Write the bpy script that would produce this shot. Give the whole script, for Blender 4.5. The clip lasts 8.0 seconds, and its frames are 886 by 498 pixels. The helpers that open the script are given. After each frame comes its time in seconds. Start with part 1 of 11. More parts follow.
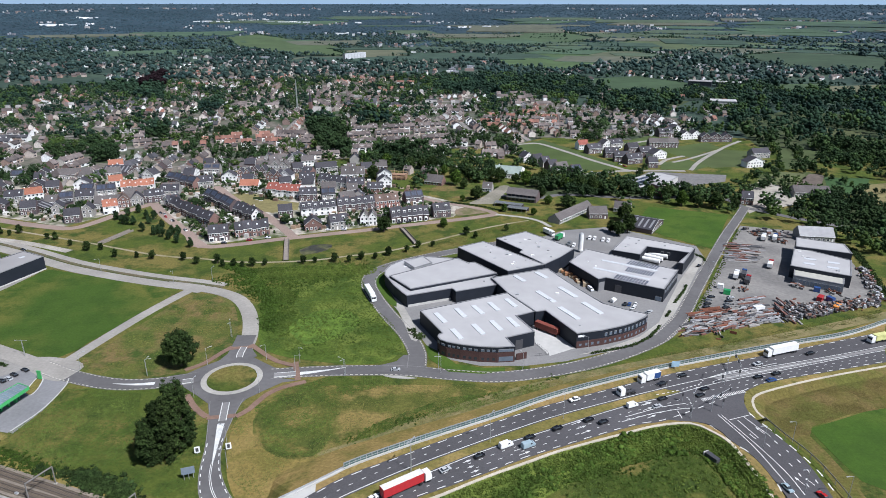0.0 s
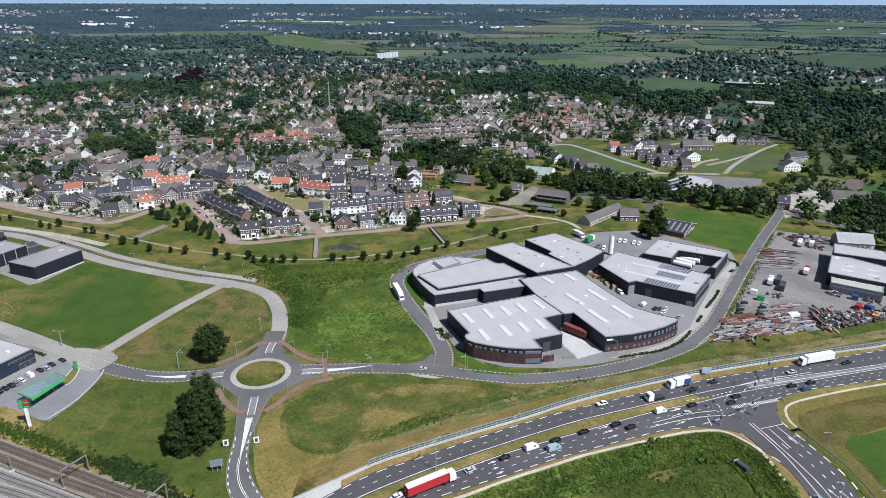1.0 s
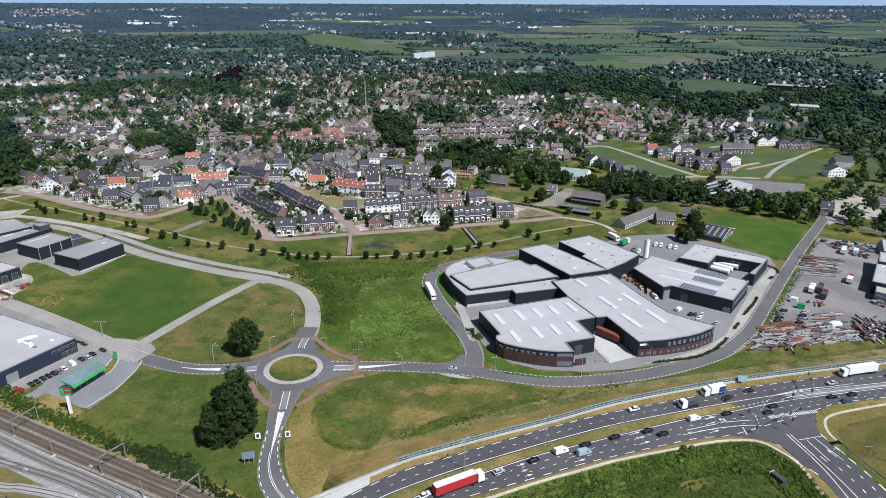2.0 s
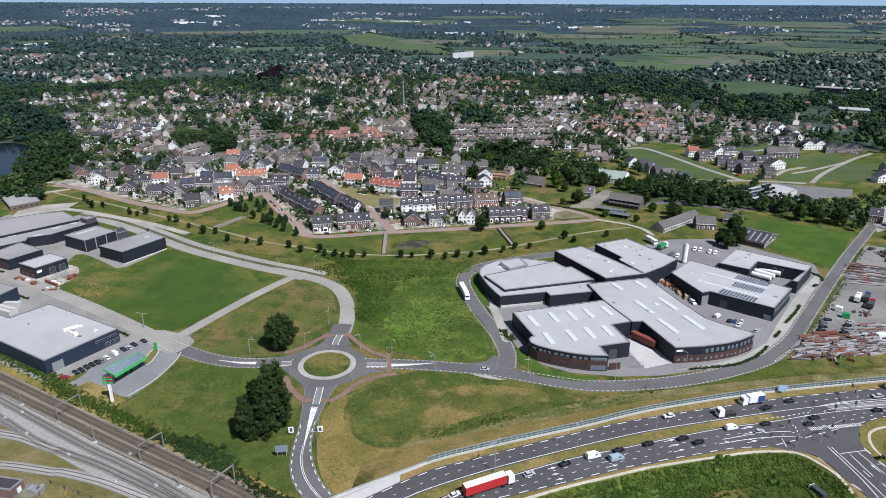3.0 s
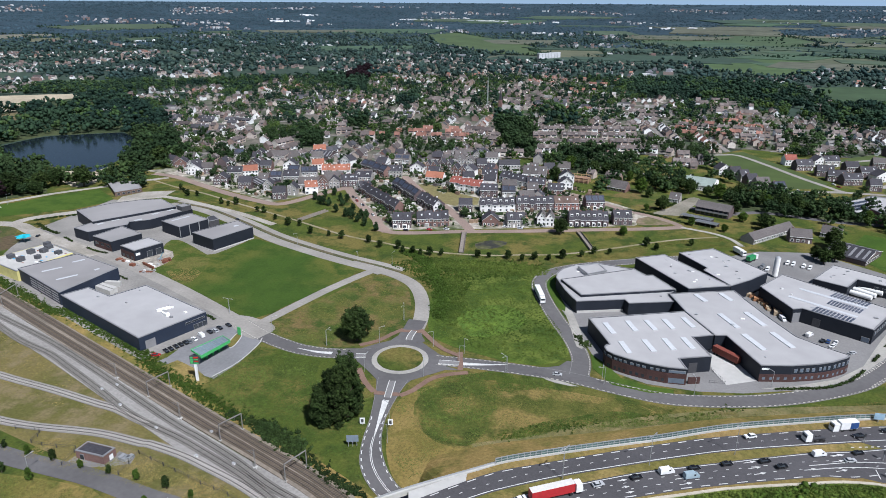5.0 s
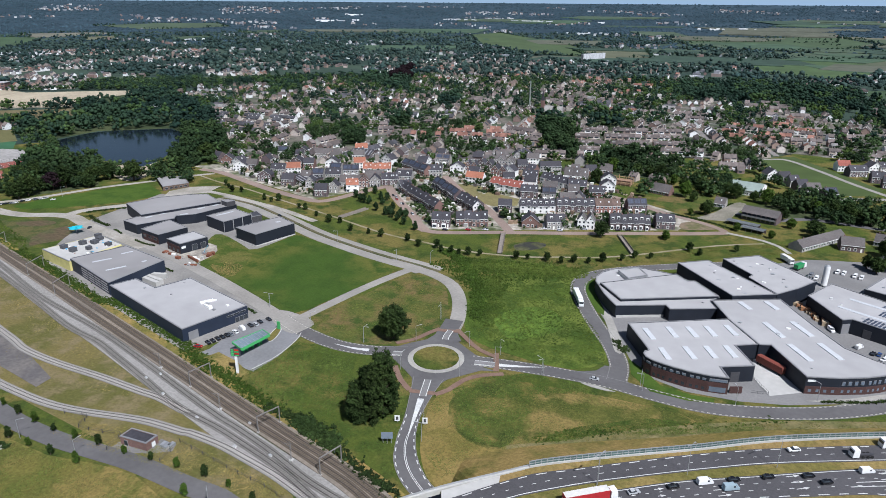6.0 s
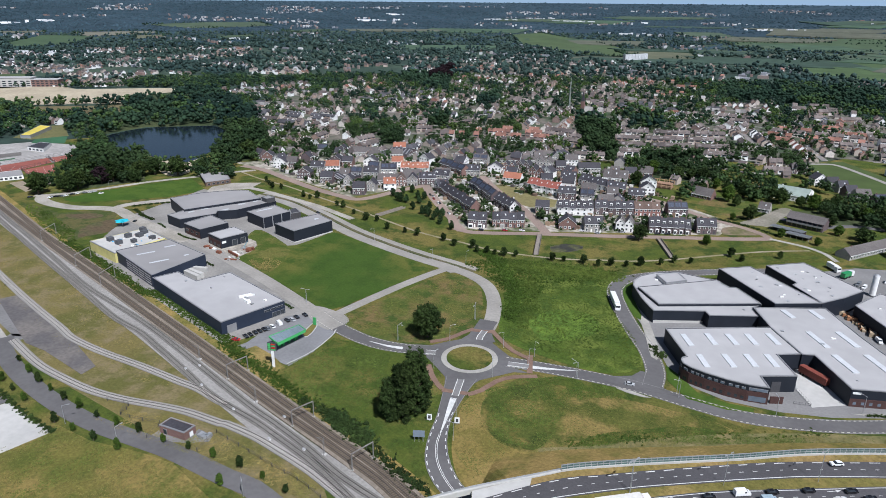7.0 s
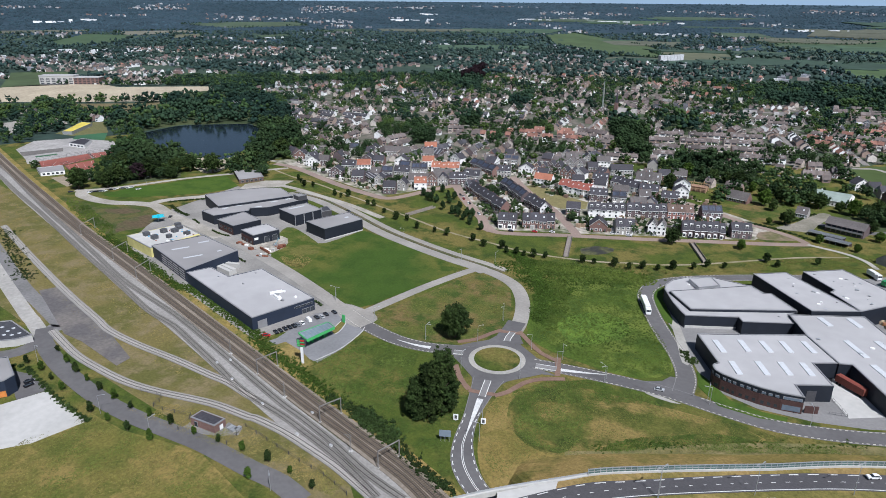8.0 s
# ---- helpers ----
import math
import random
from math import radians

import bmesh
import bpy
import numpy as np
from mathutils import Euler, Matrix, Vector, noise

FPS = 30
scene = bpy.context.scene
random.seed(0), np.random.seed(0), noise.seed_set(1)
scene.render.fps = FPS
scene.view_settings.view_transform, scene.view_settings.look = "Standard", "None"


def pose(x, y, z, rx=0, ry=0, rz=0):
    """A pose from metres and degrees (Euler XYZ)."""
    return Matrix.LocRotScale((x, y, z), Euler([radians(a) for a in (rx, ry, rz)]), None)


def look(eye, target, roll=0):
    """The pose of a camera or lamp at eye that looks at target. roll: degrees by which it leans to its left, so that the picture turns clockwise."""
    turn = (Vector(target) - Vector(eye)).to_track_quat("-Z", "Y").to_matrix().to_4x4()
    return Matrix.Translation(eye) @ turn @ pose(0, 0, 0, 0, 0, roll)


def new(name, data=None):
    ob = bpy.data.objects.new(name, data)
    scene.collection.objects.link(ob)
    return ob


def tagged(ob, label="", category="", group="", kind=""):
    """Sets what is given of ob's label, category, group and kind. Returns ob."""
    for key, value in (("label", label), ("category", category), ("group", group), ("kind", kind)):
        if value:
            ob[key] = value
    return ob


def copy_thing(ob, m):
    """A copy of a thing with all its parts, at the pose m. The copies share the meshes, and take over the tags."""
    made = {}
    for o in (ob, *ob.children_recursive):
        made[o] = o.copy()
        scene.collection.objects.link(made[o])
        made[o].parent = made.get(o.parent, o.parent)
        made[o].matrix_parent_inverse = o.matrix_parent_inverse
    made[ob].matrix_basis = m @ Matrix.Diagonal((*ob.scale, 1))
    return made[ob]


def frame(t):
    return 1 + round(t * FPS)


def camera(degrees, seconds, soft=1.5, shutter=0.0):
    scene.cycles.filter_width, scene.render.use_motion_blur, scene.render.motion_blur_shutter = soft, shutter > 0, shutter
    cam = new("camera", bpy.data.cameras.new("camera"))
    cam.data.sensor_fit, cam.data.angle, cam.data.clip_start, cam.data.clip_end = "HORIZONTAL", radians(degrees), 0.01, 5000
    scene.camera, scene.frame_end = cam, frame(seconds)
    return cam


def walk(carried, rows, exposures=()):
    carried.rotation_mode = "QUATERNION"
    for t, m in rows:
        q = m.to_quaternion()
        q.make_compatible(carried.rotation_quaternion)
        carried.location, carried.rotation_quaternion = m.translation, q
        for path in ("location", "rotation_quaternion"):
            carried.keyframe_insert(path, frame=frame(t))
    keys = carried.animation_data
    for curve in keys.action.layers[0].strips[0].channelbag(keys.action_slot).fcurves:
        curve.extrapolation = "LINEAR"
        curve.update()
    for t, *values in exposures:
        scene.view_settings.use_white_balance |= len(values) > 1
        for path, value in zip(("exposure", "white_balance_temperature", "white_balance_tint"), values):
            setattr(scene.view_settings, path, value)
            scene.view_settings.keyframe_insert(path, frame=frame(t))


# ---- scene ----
# The camera hovers in one place, 140 m up, and turns to the left.
cam = camera(68.0, 8.0, soft=0.8)
EYE = 140.0
TURNS = [
    (0.0, 6.27, -20.49, 0.06), (0.5, 7.59, -20.49, 0.08), (1.0, 8.93, -20.49, 0.12),
    (2.5, 13.59, -20.51, 0.21), (3.0, 15.21, -20.52, 0.22), (3.5, 16.94, -20.53, 0.26),
    (4.0, 18.74, -20.55, 0.29), (4.5, 20.56, -20.56, 0.32), (6.0, 25.96, -20.60, 0.43),
    (6.5, 27.69, -20.62, 0.47), (7.0, 29.29, -20.64, 0.48), (7.5, 30.72, -20.65, 0.52),
    (8.0, 32.02, -20.66, 0.50),
]
walk(cam, [(t, pose(0, 0, EYE, 0, 0, yaw) @ pose(0, 0, 0, 90 + pitch) @ pose(0, 0, 0, 0, 0, roll))
           for t, yaw, pitch, roll in TURNS], [(0.0, 0.21, 5820, 10), (4.5, 0.12, 5820, 10), (8.0, 0.07, 5820, 10)])

# ---- sky and sun ----
SUN_UP, SUN_TURN = radians(52), radians(125.6)     # height, and bearing clockwise from +y
world = bpy.data.worlds.new("sky")
scene.world = world
world.use_nodes = True
wt = world.node_tree
sky = wt.nodes.new("ShaderNodeTexSky")
sky.sky_type, sky.sun_disc = "NISHITA", False
sky.sun_elevation, sky.sun_rotation = SUN_UP, SUN_TURN
sky.altitude, sky.dust_density = 100, 1.5
wt.links.new(sky.outputs[0], wt.nodes["Background"].inputs[0])
wt.nodes["Background"].inputs[1].default_value = 0.051
sun = new("sun", bpy.data.lights.new("sun", "SUN"))
sun.data.energy, sun.data.angle, sun.data.color = 5.5, radians(0.5), (1.0, 0.953, 0.918)
to_sun = Vector((math.sin(SUN_TURN) * math.cos(SUN_UP), math.cos(SUN_TURN) * math.cos(SUN_UP), math.sin(SUN_UP)))
sun.matrix_world = look(to_sun * 300, (0, 0, 0))

# ---- materials ----
MATS = {}


def mat(name, color, rough=0.9, var=0.25, scale=0.5, coarse=0.03, coarse_var=0.2, other=None, bump=0.0,
        metal=0.0, piece=0.0, island=0.0, spec=0.3):
    """A surface with a fine and a coarse variation; other is the colour that the coarse patches lean to."""
    if name in MATS:
        return MATS[name]
    m = MATS[name] = bpy.data.materials.new(name)
    m.use_nodes = True
    nt = m.node_tree
    bsdf = nt.nodes["Principled BSDF"]
    bsdf.inputs["Roughness"].default_value = rough
    bsdf.inputs["Metallic"].default_value = metal
    bsdf.inputs["Specular IOR Level"].default_value = spec
    geo = nt.nodes.new("ShaderNodeNewGeometry")

    def noise_at(s, detail=4.0):
        n = nt.nodes.new("ShaderNodeTexNoise")
        n.inputs["Scale"].default_value = s
        n.inputs["Detail"].default_value = detail
        nt.links.new(geo.outputs["Position"], n.inputs["Vector"])
        return n.outputs["Fac"]

    def mix(a, b, fac, kind="MIX"):
        x = nt.nodes.new("ShaderNodeMix")
        x.data_type, x.blend_type = "RGBA", kind
        for sock, v in ((x.inputs[0], fac), (x.inputs[6], a), (x.inputs[7], b)):
            if isinstance(v, (int, float)):
                sock.default_value = v
            elif isinstance(v, tuple):
                sock.default_value = (*v, 1)
            else:
                nt.links.new(v, sock)
        return x.outputs[2]

    def spread(v, lo, hi, a=0.0, b=1.0):
        r = nt.nodes.new("ShaderNodeMapRange")
        for k, w in enumerate((lo, hi, a, b)):
            r.inputs[k + 1].default_value = w
        nt.links.new(v, r.inputs[0])
        return r.outputs[0]

    c = color
    if other:
        c = mix(color, other, spread(noise_at(coarse, 5), 0.42, 0.62))
    elif coarse_var:
        c = mix(color, tuple(x * (1 - coarse_var) for x in color), spread(noise_at(coarse, 5), 0.35, 0.65))
    fine = noise_at(scale, 3)
    g = nt.nodes.new("ShaderNodeCombineColor")
    f = spread(fine, 0.25, 0.75, 1 - var, 1 + var)
    for k in range(3):
        nt.links.new(f, g.inputs[k])
    c = mix(c, g.outputs[0], 1.0, "MULTIPLY")
    for amount, src in ((piece, "obj"), (island, "isl")):
        if amount:
            if src == "obj":
                n = nt.nodes.new("ShaderNodeObjectInfo").outputs["Random"]
            else:
                n = geo.outputs["Random Per Island"]
            h = nt.nodes.new("ShaderNodeCombineColor")
            f = spread(n, 0, 1, 1 - amount, 1 + amount)
            for k in range(3):
                nt.links.new(f, h.inputs[k])
            c = mix(c, h.outputs[0], 1.0, "MULTIPLY")
    nt.links.new(c, bsdf.inputs["Base Color"])
    if bump:
        b = nt.nodes.new("ShaderNodeBump")
        b.inputs["Strength"].default_value = 0.6
        b.inputs["Distance"].default_value = bump
        nt.links.new(fine, b.inputs["Height"])
        nt.links.new(b.outputs[0], bsdf.inputs["Normal"])
    return m


def ramp_mat(name, colors, rough=0.85, var=0.2, scale=0.8):
    """Every loose piece of the mesh takes one of the colours."""
    if name in MATS:
        return MATS[name]
    m = mat(name, colors[0], rough, var, scale, coarse_var=0)
    nt = m.node_tree
    geo = nt.nodes.new("ShaderNodeNewGeometry")
    r = nt.nodes.new("ShaderNodeValToRGB")
    r.color_ramp.interpolation = "CONSTANT"
    while len(r.color_ramp.elements) < len(colors):
        r.color_ramp.elements.new(1.0)
    for k, c in enumerate(colors):
        r.color_ramp.elements[k].position = k / len(colors)
        r.color_ramp.elements[k].color = (*c, 1)
    nt.links.new(geo.outputs["Random Per Island"], r.inputs[0])
    for n in nt.nodes:
        if n.type == "MIX" and n.blend_type == "MULTIPLY":
            nt.links.new(r.outputs[0], n.inputs[6])
            break
    return m


def meadow(name, a, b, c, big=0.02, speck=0.45):
    """Grass: two tones in wide patches, a third in tussocks, and a dark grain."""
    m = mat(name, a, 0.95, speck, 0.9, big, other=b, bump=0.35, spec=0.15)
    nt = m.node_tree
    geo = nt.nodes.new("ShaderNodeNewGeometry")
    mixes = [n for n in nt.nodes if n.type == "MIX" and n.blend_type == "MIX"]
    first = mixes[0]
    out = [l for l in nt.links if l.from_node == first][0].to_socket
    tex = nt.nodes.new("ShaderNodeTexNoise")
    tex.inputs["Scale"].default_value, tex.inputs["Detail"].default_value, tex.inputs["Roughness"].default_value = 0.085, 9.0, 0.65
    nt.links.new(geo.outputs["Position"], tex.inputs["Vector"])
    r = nt.nodes.new("ShaderNodeMapRange")
    r.inputs[1].default_value, r.inputs[2].default_value = 0.47, 0.61
    nt.links.new(tex.outputs["Fac"], r.inputs[0])
    x = nt.nodes.new("ShaderNodeMix")
    x.data_type = "RGBA"
    x.inputs[7].default_value = (*c, 1)
    nt.links.new(first.outputs[2], x.inputs[6])
    nt.links.new(r.outputs[0], x.inputs[0])
    nt.links.new(x.outputs[2], out)
    for n in nt.nodes:
        if n.type == "MAP_RANGE" and abs(n.inputs[1].default_value - 0.42) < 0.001:
            n.inputs[1].default_value, n.inputs[2].default_value = 0.45, 0.55
        if n.type == "TEX_NOISE" and abs(n.inputs["Scale"].default_value - 0.9) < 0.01:
            n.inputs["Detail"].default_value, n.inputs["Roughness"].default_value = 6.0, 0.7
    return m


GRASS = meadow("grass", (0.069, 0.090, 0.016), (0.140, 0.119, 0.035), (0.039, 0.061, 0.012), 0.028)
SCRUB_GRASS = meadow("rough_grass", (0.069, 0.105, 0.016), (0.112, 0.142, 0.027), (0.041, 0.072, 0.012), 0.04, 0.45)
DRY = meadow("dry_grass", (0.246, 0.184, 0.067), (0.155, 0.134, 0.040), (0.120, 0.113, 0.031), 0.035)
LAWN = meadow("lawn", (0.048, 0.092, 0.013), (0.062, 0.102, 0.016), (0.040, 0.077, 0.012), 0.02, 0.2)
LAWN_DRY = meadow("worn_lawn", (0.046, 0.083, 0.013), (0.097, 0.106, 0.023), (0.037, 0.069, 0.011), 0.011, 0.25)
SAND = mat("sand", (0.42, 0.36, 0.26), 0.95, 0.2, 0.2, 0.02)
ASPHALT = mat("asphalt", (0.128, 0.123, 0.123), 0.9, 0.10, 0.5, 0.05, 0.22)
DARK_ASPHALT = mat("dark_asphalt", (0.082, 0.079, 0.083), 0.88, 0.15, 1.5, 0.04, 0.2)
PALE_ROAD = mat("concrete_road", (0.305, 0.287, 0.258), 0.92, 0.12, 0.8, 0.06, 0.2)
SANDY_ROAD = mat("sandy_concrete", (0.36, 0.335, 0.295), 0.92, 0.2, 0.8, 0.06, 0.25, other=(0.27, 0.25, 0.21))
PAVING = mat("brick_paving", (0.285, 0.215, 0.180), 0.92, 0.15, 1.0, 0.05, 0.2)
GREY_PAVING = mat("grey_paving", (0.215, 0.21, 0.205), 0.92, 0.12, 1.0, 0.05, 0.2)
RED_PATH = mat("red_cycle_path", (0.205, 0.132, 0.100), 0.92, 0.15, 1.0, 0.1, 0.2)
CONCRETE = mat("concrete", (0.36, 0.345, 0.31), 0.9, 0.12, 0.7, 0.08, 0.2)
PALE_CONCRETE = mat("pale_concrete", (0.47, 0.46, 0.435), 0.9, 0.08, 0.4, 0.04, 0.15)
WHITE_PAINT = mat("road_paint", (0.64, 0.64, 0.62), 0.8, 0.15, 2.0, 0.3, 0.2)
BALLAST = mat("ballast", (0.255, 0.243, 0.225), 0.97, 0.25, 1.2, 0.03, other=(0.300, 0.288, 0.268), bump=0.2)
BROWN_BALLAST = mat("rusty_ballast", (0.225, 0.190, 0.150), 0.97, 0.25, 1.2, 0.03, other=(0.165, 0.142, 0.116), bump=0.2)
PALE_BALLAST = mat("fresh_ballast", (0.255, 0.245, 0.228), 0.97, 0.15, 1.2, 0.05, 0.1, bump=0.2)
RAIL = mat("rail_steel", (0.065, 0.058, 0.052), 0.5, 0.2, 2, coarse_var=0)
SLEEPER = mat("concrete_sleeper", (0.37, 0.35, 0.32), 0.9, 0.15, 1, coarse_var=0)
OLD_SLEEPER = mat("stained_sleeper", (0.190, 0.180, 0.164), 0.9, 0.2, 1, coarse_var=0)
WATER = mat("lake_water", (0.010, 0.016, 0.024), 0.12, 0.1, 0.02, 0.01, 0.2, spec=0.3)
CLAD = mat("anthracite_cladding", (0.016, 0.020, 0.029), 0.6, 0.12, 0.3, 0.05, 0.15)
CLAD_BLUE = mat("blue_grey_cladding", (0.022, 0.031, 0.052), 0.55, 0.1, 0.3, 0.05, 0.15)
EDGE_BLOCK = mat("edge_block_stone", (0.52, 0.49, 0.42), 0.9, 0.15, 2.0, 0.3, 0.2)
ROOFING = mat("grey_roofing_sheet", (0.398, 0.390, 0.388), 0.8, 0.07, 0.12, 0.02, 0.10)
ROOFING_DARK = mat("weathered_roofing", (0.300, 0.290, 0.286), 0.85, 0.08, 0.12, 0.03, 0.2)
TRIM = mat("roof_edge_metal", (0.27, 0.27, 0.275), 0.5, 0.08, 0.5, coarse_var=0, metal=0.3)
BRICK = mat("dark_red_brick", (0.074, 0.040, 0.036), 0.9, 0.2, 2.5, 0.2, 0.2)
SKYLIGHT = mat("skylight_acrylic", (0.56, 0.575, 0.59), 0.25, 0.08, 1.0, coarse_var=0, spec=0.5)
SOLAR = mat("solar_glass", (0.042, 0.052, 0.078), 0.28, 0.1, 1.0, coarse_var=0, piece=0.3, island=0.3, spec=0.5)
GLASS_DARK = mat("window_glass", (0.035, 0.042, 0.05), 0.1, 0.2, 0.5, coarse_var=0, spec=0.6)
WHITE = mat("white_paint", (0.78, 0.78, 0.76), 0.6, 0.06, 0.6, 0.2, 0.06)
METAL = mat("galvanised_steel", (0.42, 0.43, 0.44), 0.45, 0.12, 1, coarse_var=0, metal=0.5)
DARK_METAL = mat("dark_steel", (0.06, 0.06, 0.065), 0.5, 0.15, 1, coarse_var=0)
LEAF = mat("leaves", (0.022, 0.038, 0.011), 0.9, 0.5, 0.5, 0.06, other=(0.036, 0.056, 0.015), piece=0.25, island=0.45, spec=0.1)
LEAF_LIGHT = mat("light_leaves", (0.053, 0.091, 0.015), 0.9, 0.4, 0.4, 0.05, piece=0.2, island=0.4, spec=0.1)
SCRUB_LEAF = mat("scrub_leaves", (0.094, 0.128, 0.025), 0.9, 0.4, 0.4, 0.05, other=(0.046, 0.076, 0.014), island=0.16, spec=0.1)
LEAF_RED = mat("copper_beech_leaves", (0.024, 0.014, 0.018), 0.9, 0.4, 0.4, 0.05, island=0.35, spec=0.1)
# Bluer than the near leaves: distance haze is mixed into this colour.
FAR_LEAF = mat("haze_tinted_leaves", (0.014, 0.030, 0.022), 0.95, 0.4, 0.12, 0.009, other=(0.030, 0.056, 0.030), island=0.16, spec=0.1)
BARK = mat("bark", (0.10, 0.075, 0.055), 0.95, 0.3, 2, coarse_var=0)

# ---- building helpers ----


class Shape:
    """Collects corners and faces of one mesh."""

    def __init__(self):
        self.v, self.f = [], []

    def add(self, verts, faces):
        k = len(self.v)
        self.v.extend(tuple(p) for p in verts)
        self.f.extend(tuple(i + k for i in q) for q in faces)
        return self

    def box(self, x0, x1, y0, y1, z0, z1):
        return self.add([(x0, y0, z0), (x1, y0, z0), (x1, y1, z0), (x0, y1, z0),
                         (x0, y0, z1), (x1, y0, z1), (x1, y1, z1), (x0, y1, z1)],
                        [(3, 2, 1, 0), (4, 5, 6, 7), (0, 1, 5, 4), (1, 2, 6, 5), (2, 3, 7, 6), (3, 0, 4, 7)])

    def obox(self, a, b, width, z0, z1):
        """A box along the line a to b."""
        a, b = Vector(a[:2]), Vector(b[:2])
        n = (b - a).normalized()
        n = Vector((-n.y, n.x)) * width / 2
        q = [a - n, b - n, b + n, a + n]
        return self.add([(p.x, p.y, z0) for p in q] + [(p.x, p.y, z1) for p in q],
                        [(3, 2, 1, 0), (4, 5, 6, 7), (0, 1, 5, 4), (1, 2, 6, 5), (2, 3, 7, 6), (3, 0, 4, 7)])

    def beam(self, a, b, r, r2=None, sides=6):
        """A round bar from a to b."""
        a, b = Vector(a), Vector(b)
        r2 = r if r2 is None else r2
        q = (b - a).to_track_quat("Z", "Y").to_matrix()
        ring = [Vector((math.cos(2 * math.pi * k / sides), math.sin(2 * math.pi * k / sides), 0)) for k in range(sides)]
        v = [a + q @ (c * r) for c in ring] + [b + q @ (c * r2) for c in ring]
        f = [(k, (k + 1) % sides, sides + (k + 1) % sides, sides + k) for k in range(sides)]
        return self.add(v, f + [tuple(reversed(range(sides))), tuple(range(sides, 2 * sides))])

    def prism(self, poly, z0, z1):
        n = len(poly)
        v = [(p[0], p[1], z0) for p in poly] + [(p[0], p[1], z1) for p in poly]
        f = [(k, (k + 1) % n, n + (k + 1) % n, n + k) for k in range(n)]
        return self.add(v, f + [tuple(reversed(range(n))), tuple(range(n, 2 * n))])

    def mesh(self, name, material):
        me = bpy.data.meshes.new(name)
        me.from_pydata(self.v, [], self.f)
        me.materials.append(material)
        me.update()
        return me


def part(name, shape, material, parent, label=""):
    ob = new(name, shape if isinstance(shape, bpy.types.Mesh) else shape.mesh(name, material))
    ob.parent = parent
    return tagged(ob, label)


def thing(name, label, category, group="", kind="", at=None):
    ob = new(name)
    ob.empty_display_size = 0.5
    if at is not None:
        ob.matrix_world = at
    return tagged(ob, label, category, group, kind)


def solid(name, shape, material, label, category, group="", kind="structure"):
    return tagged(new(name, shape.mesh(name, material)), label, category, group, kind)


def ccw(poly):
    area = sum(a[0] * b[1] - b[0] * a[1] for a, b in zip(poly, poly[1:] + poly[:1]))
    return list(poly) if area > 0 else list(reversed(poly))


def inset(poly, d):
    poly, out = ccw(poly), []
    n = len(poly)
    for k in range(n):
        a, b, c = (Vector(poly[(k + j) % n][:2]) for j in (-1, 0, 1))
        e, g = (b - a).normalized(), (c - b).normalized()
        m = Vector((-e.y, e.x)) + Vector((-g.y, g.x))
        m *= 2 * d / max(m.length_squared, 0.4)
        out.append((b.x + m.x, b.y + m.y))
    return out


def curve_points(pts, step=4.0):
    """A smooth line through the points, in steps of about that many metres."""
    pts = [Vector(p) for p in pts]
    if len(pts) == 2:
        n = max(1, int((pts[1] - pts[0]).length / step))
        return [pts[0].lerp(pts[1], k / n) for k in range(n + 1)]
    ext = [2 * pts[0] - pts[1]] + pts + [2 * pts[-1] - pts[-2]]
    out = []
    for k in range(1, len(ext) - 2):
        a, b, c, d = ext[k - 1:k + 3]
        n = max(2, int((c - b).length / step))
        for j in range(n):
            t = j / n
            out.append(0.5 * ((2 * b) + (c - a) * t + (2 * a - 5 * b + 4 * c - d) * t * t + (3 * b - a - 3 * c + d) * t ** 3))
    return out + [pts[-1]]


def line3(pts, step=4.0, z=0.0):
    return [Vector((p[0], p[1], p[2] if len(p) > 2 else z)) for p in curve_points(pts, step)]


def side(line, off, dz=0.0):
    """The line moved off metres to its left."""
    out = []
    for k, p in enumerate(line):
        d = line[min(k + 1, len(line) - 1)] - line[max(k - 1, 0)]
        d = Vector((-d.y, d.x, 0)).normalized()
        out.append(p + d * off + Vector((0, 0, dz)))
    return out


def strip(shape, left, right):
    """A band of quads between two lines with as many points."""
    v = [p for pair in zip(left, right) for p in pair]
    return shape.add(v, [(2 * k + 1, 2 * k + 3, 2 * k + 2, 2 * k) for k in range(len(left) - 1)])


def band(shape, line, width, z0, z1):
    """A slab along a line: a top and two flanks."""
    l1, r1 = side(line, width / 2, z1), side(line, -width / 2, z1)
    l0, r0 = side(line, width / 2, z0), side(line, -width / 2, z0)
    strip(shape, l1, r1), strip(shape, l0, l1), strip(shape, r1, r0)
    return shape


def resample(line, n):
    d = [0.0]
    for a, b in zip(line, line[1:]):
        d.append(d[-1] + (b - a).length)
    out = []
    for k in range(n):
        s = d[-1] * k / (n - 1)
        j = max(i for i in range(len(d)) if d[i] <= s + 1e-9)
        j = min(j, len(line) - 2)
        out.append(line[j].lerp(line[j + 1], (s - d[j]) / max(d[j + 1] - d[j], 1e-6)))
    return out


def dashes(shape, line, on, off, width, dz=0.02, start=0.0):
    """Strokes along a line."""
    run, nxt, pen = 0.0, start, None
    fine = resample(line, max(2, int(sum((b - a).length for a, b in zip(line, line[1:])) / 0.5)))
    left, right = side(fine, width / 2, dz), side(fine, -width / 2, dz)
    step = (fine[1] - fine[0]).length
    for k in range(len(fine) - 1):
        if ((k * step + start) % (on + off)) < on:
            strip(shape, left[k:k + 2], right[k:k + 2])
    return shape


def inside(p, poly):
    hit, n = False, len(poly)
    for k in range(n):
        a, b = poly[k], poly[k - 1]
        if (a[1] > p[1]) != (b[1] > p[1]) and p[0] < (b[0] - a[0]) * (p[1] - a[1]) / (b[1] - a[1]) + a[0]:
            hit = not hit
    return hit


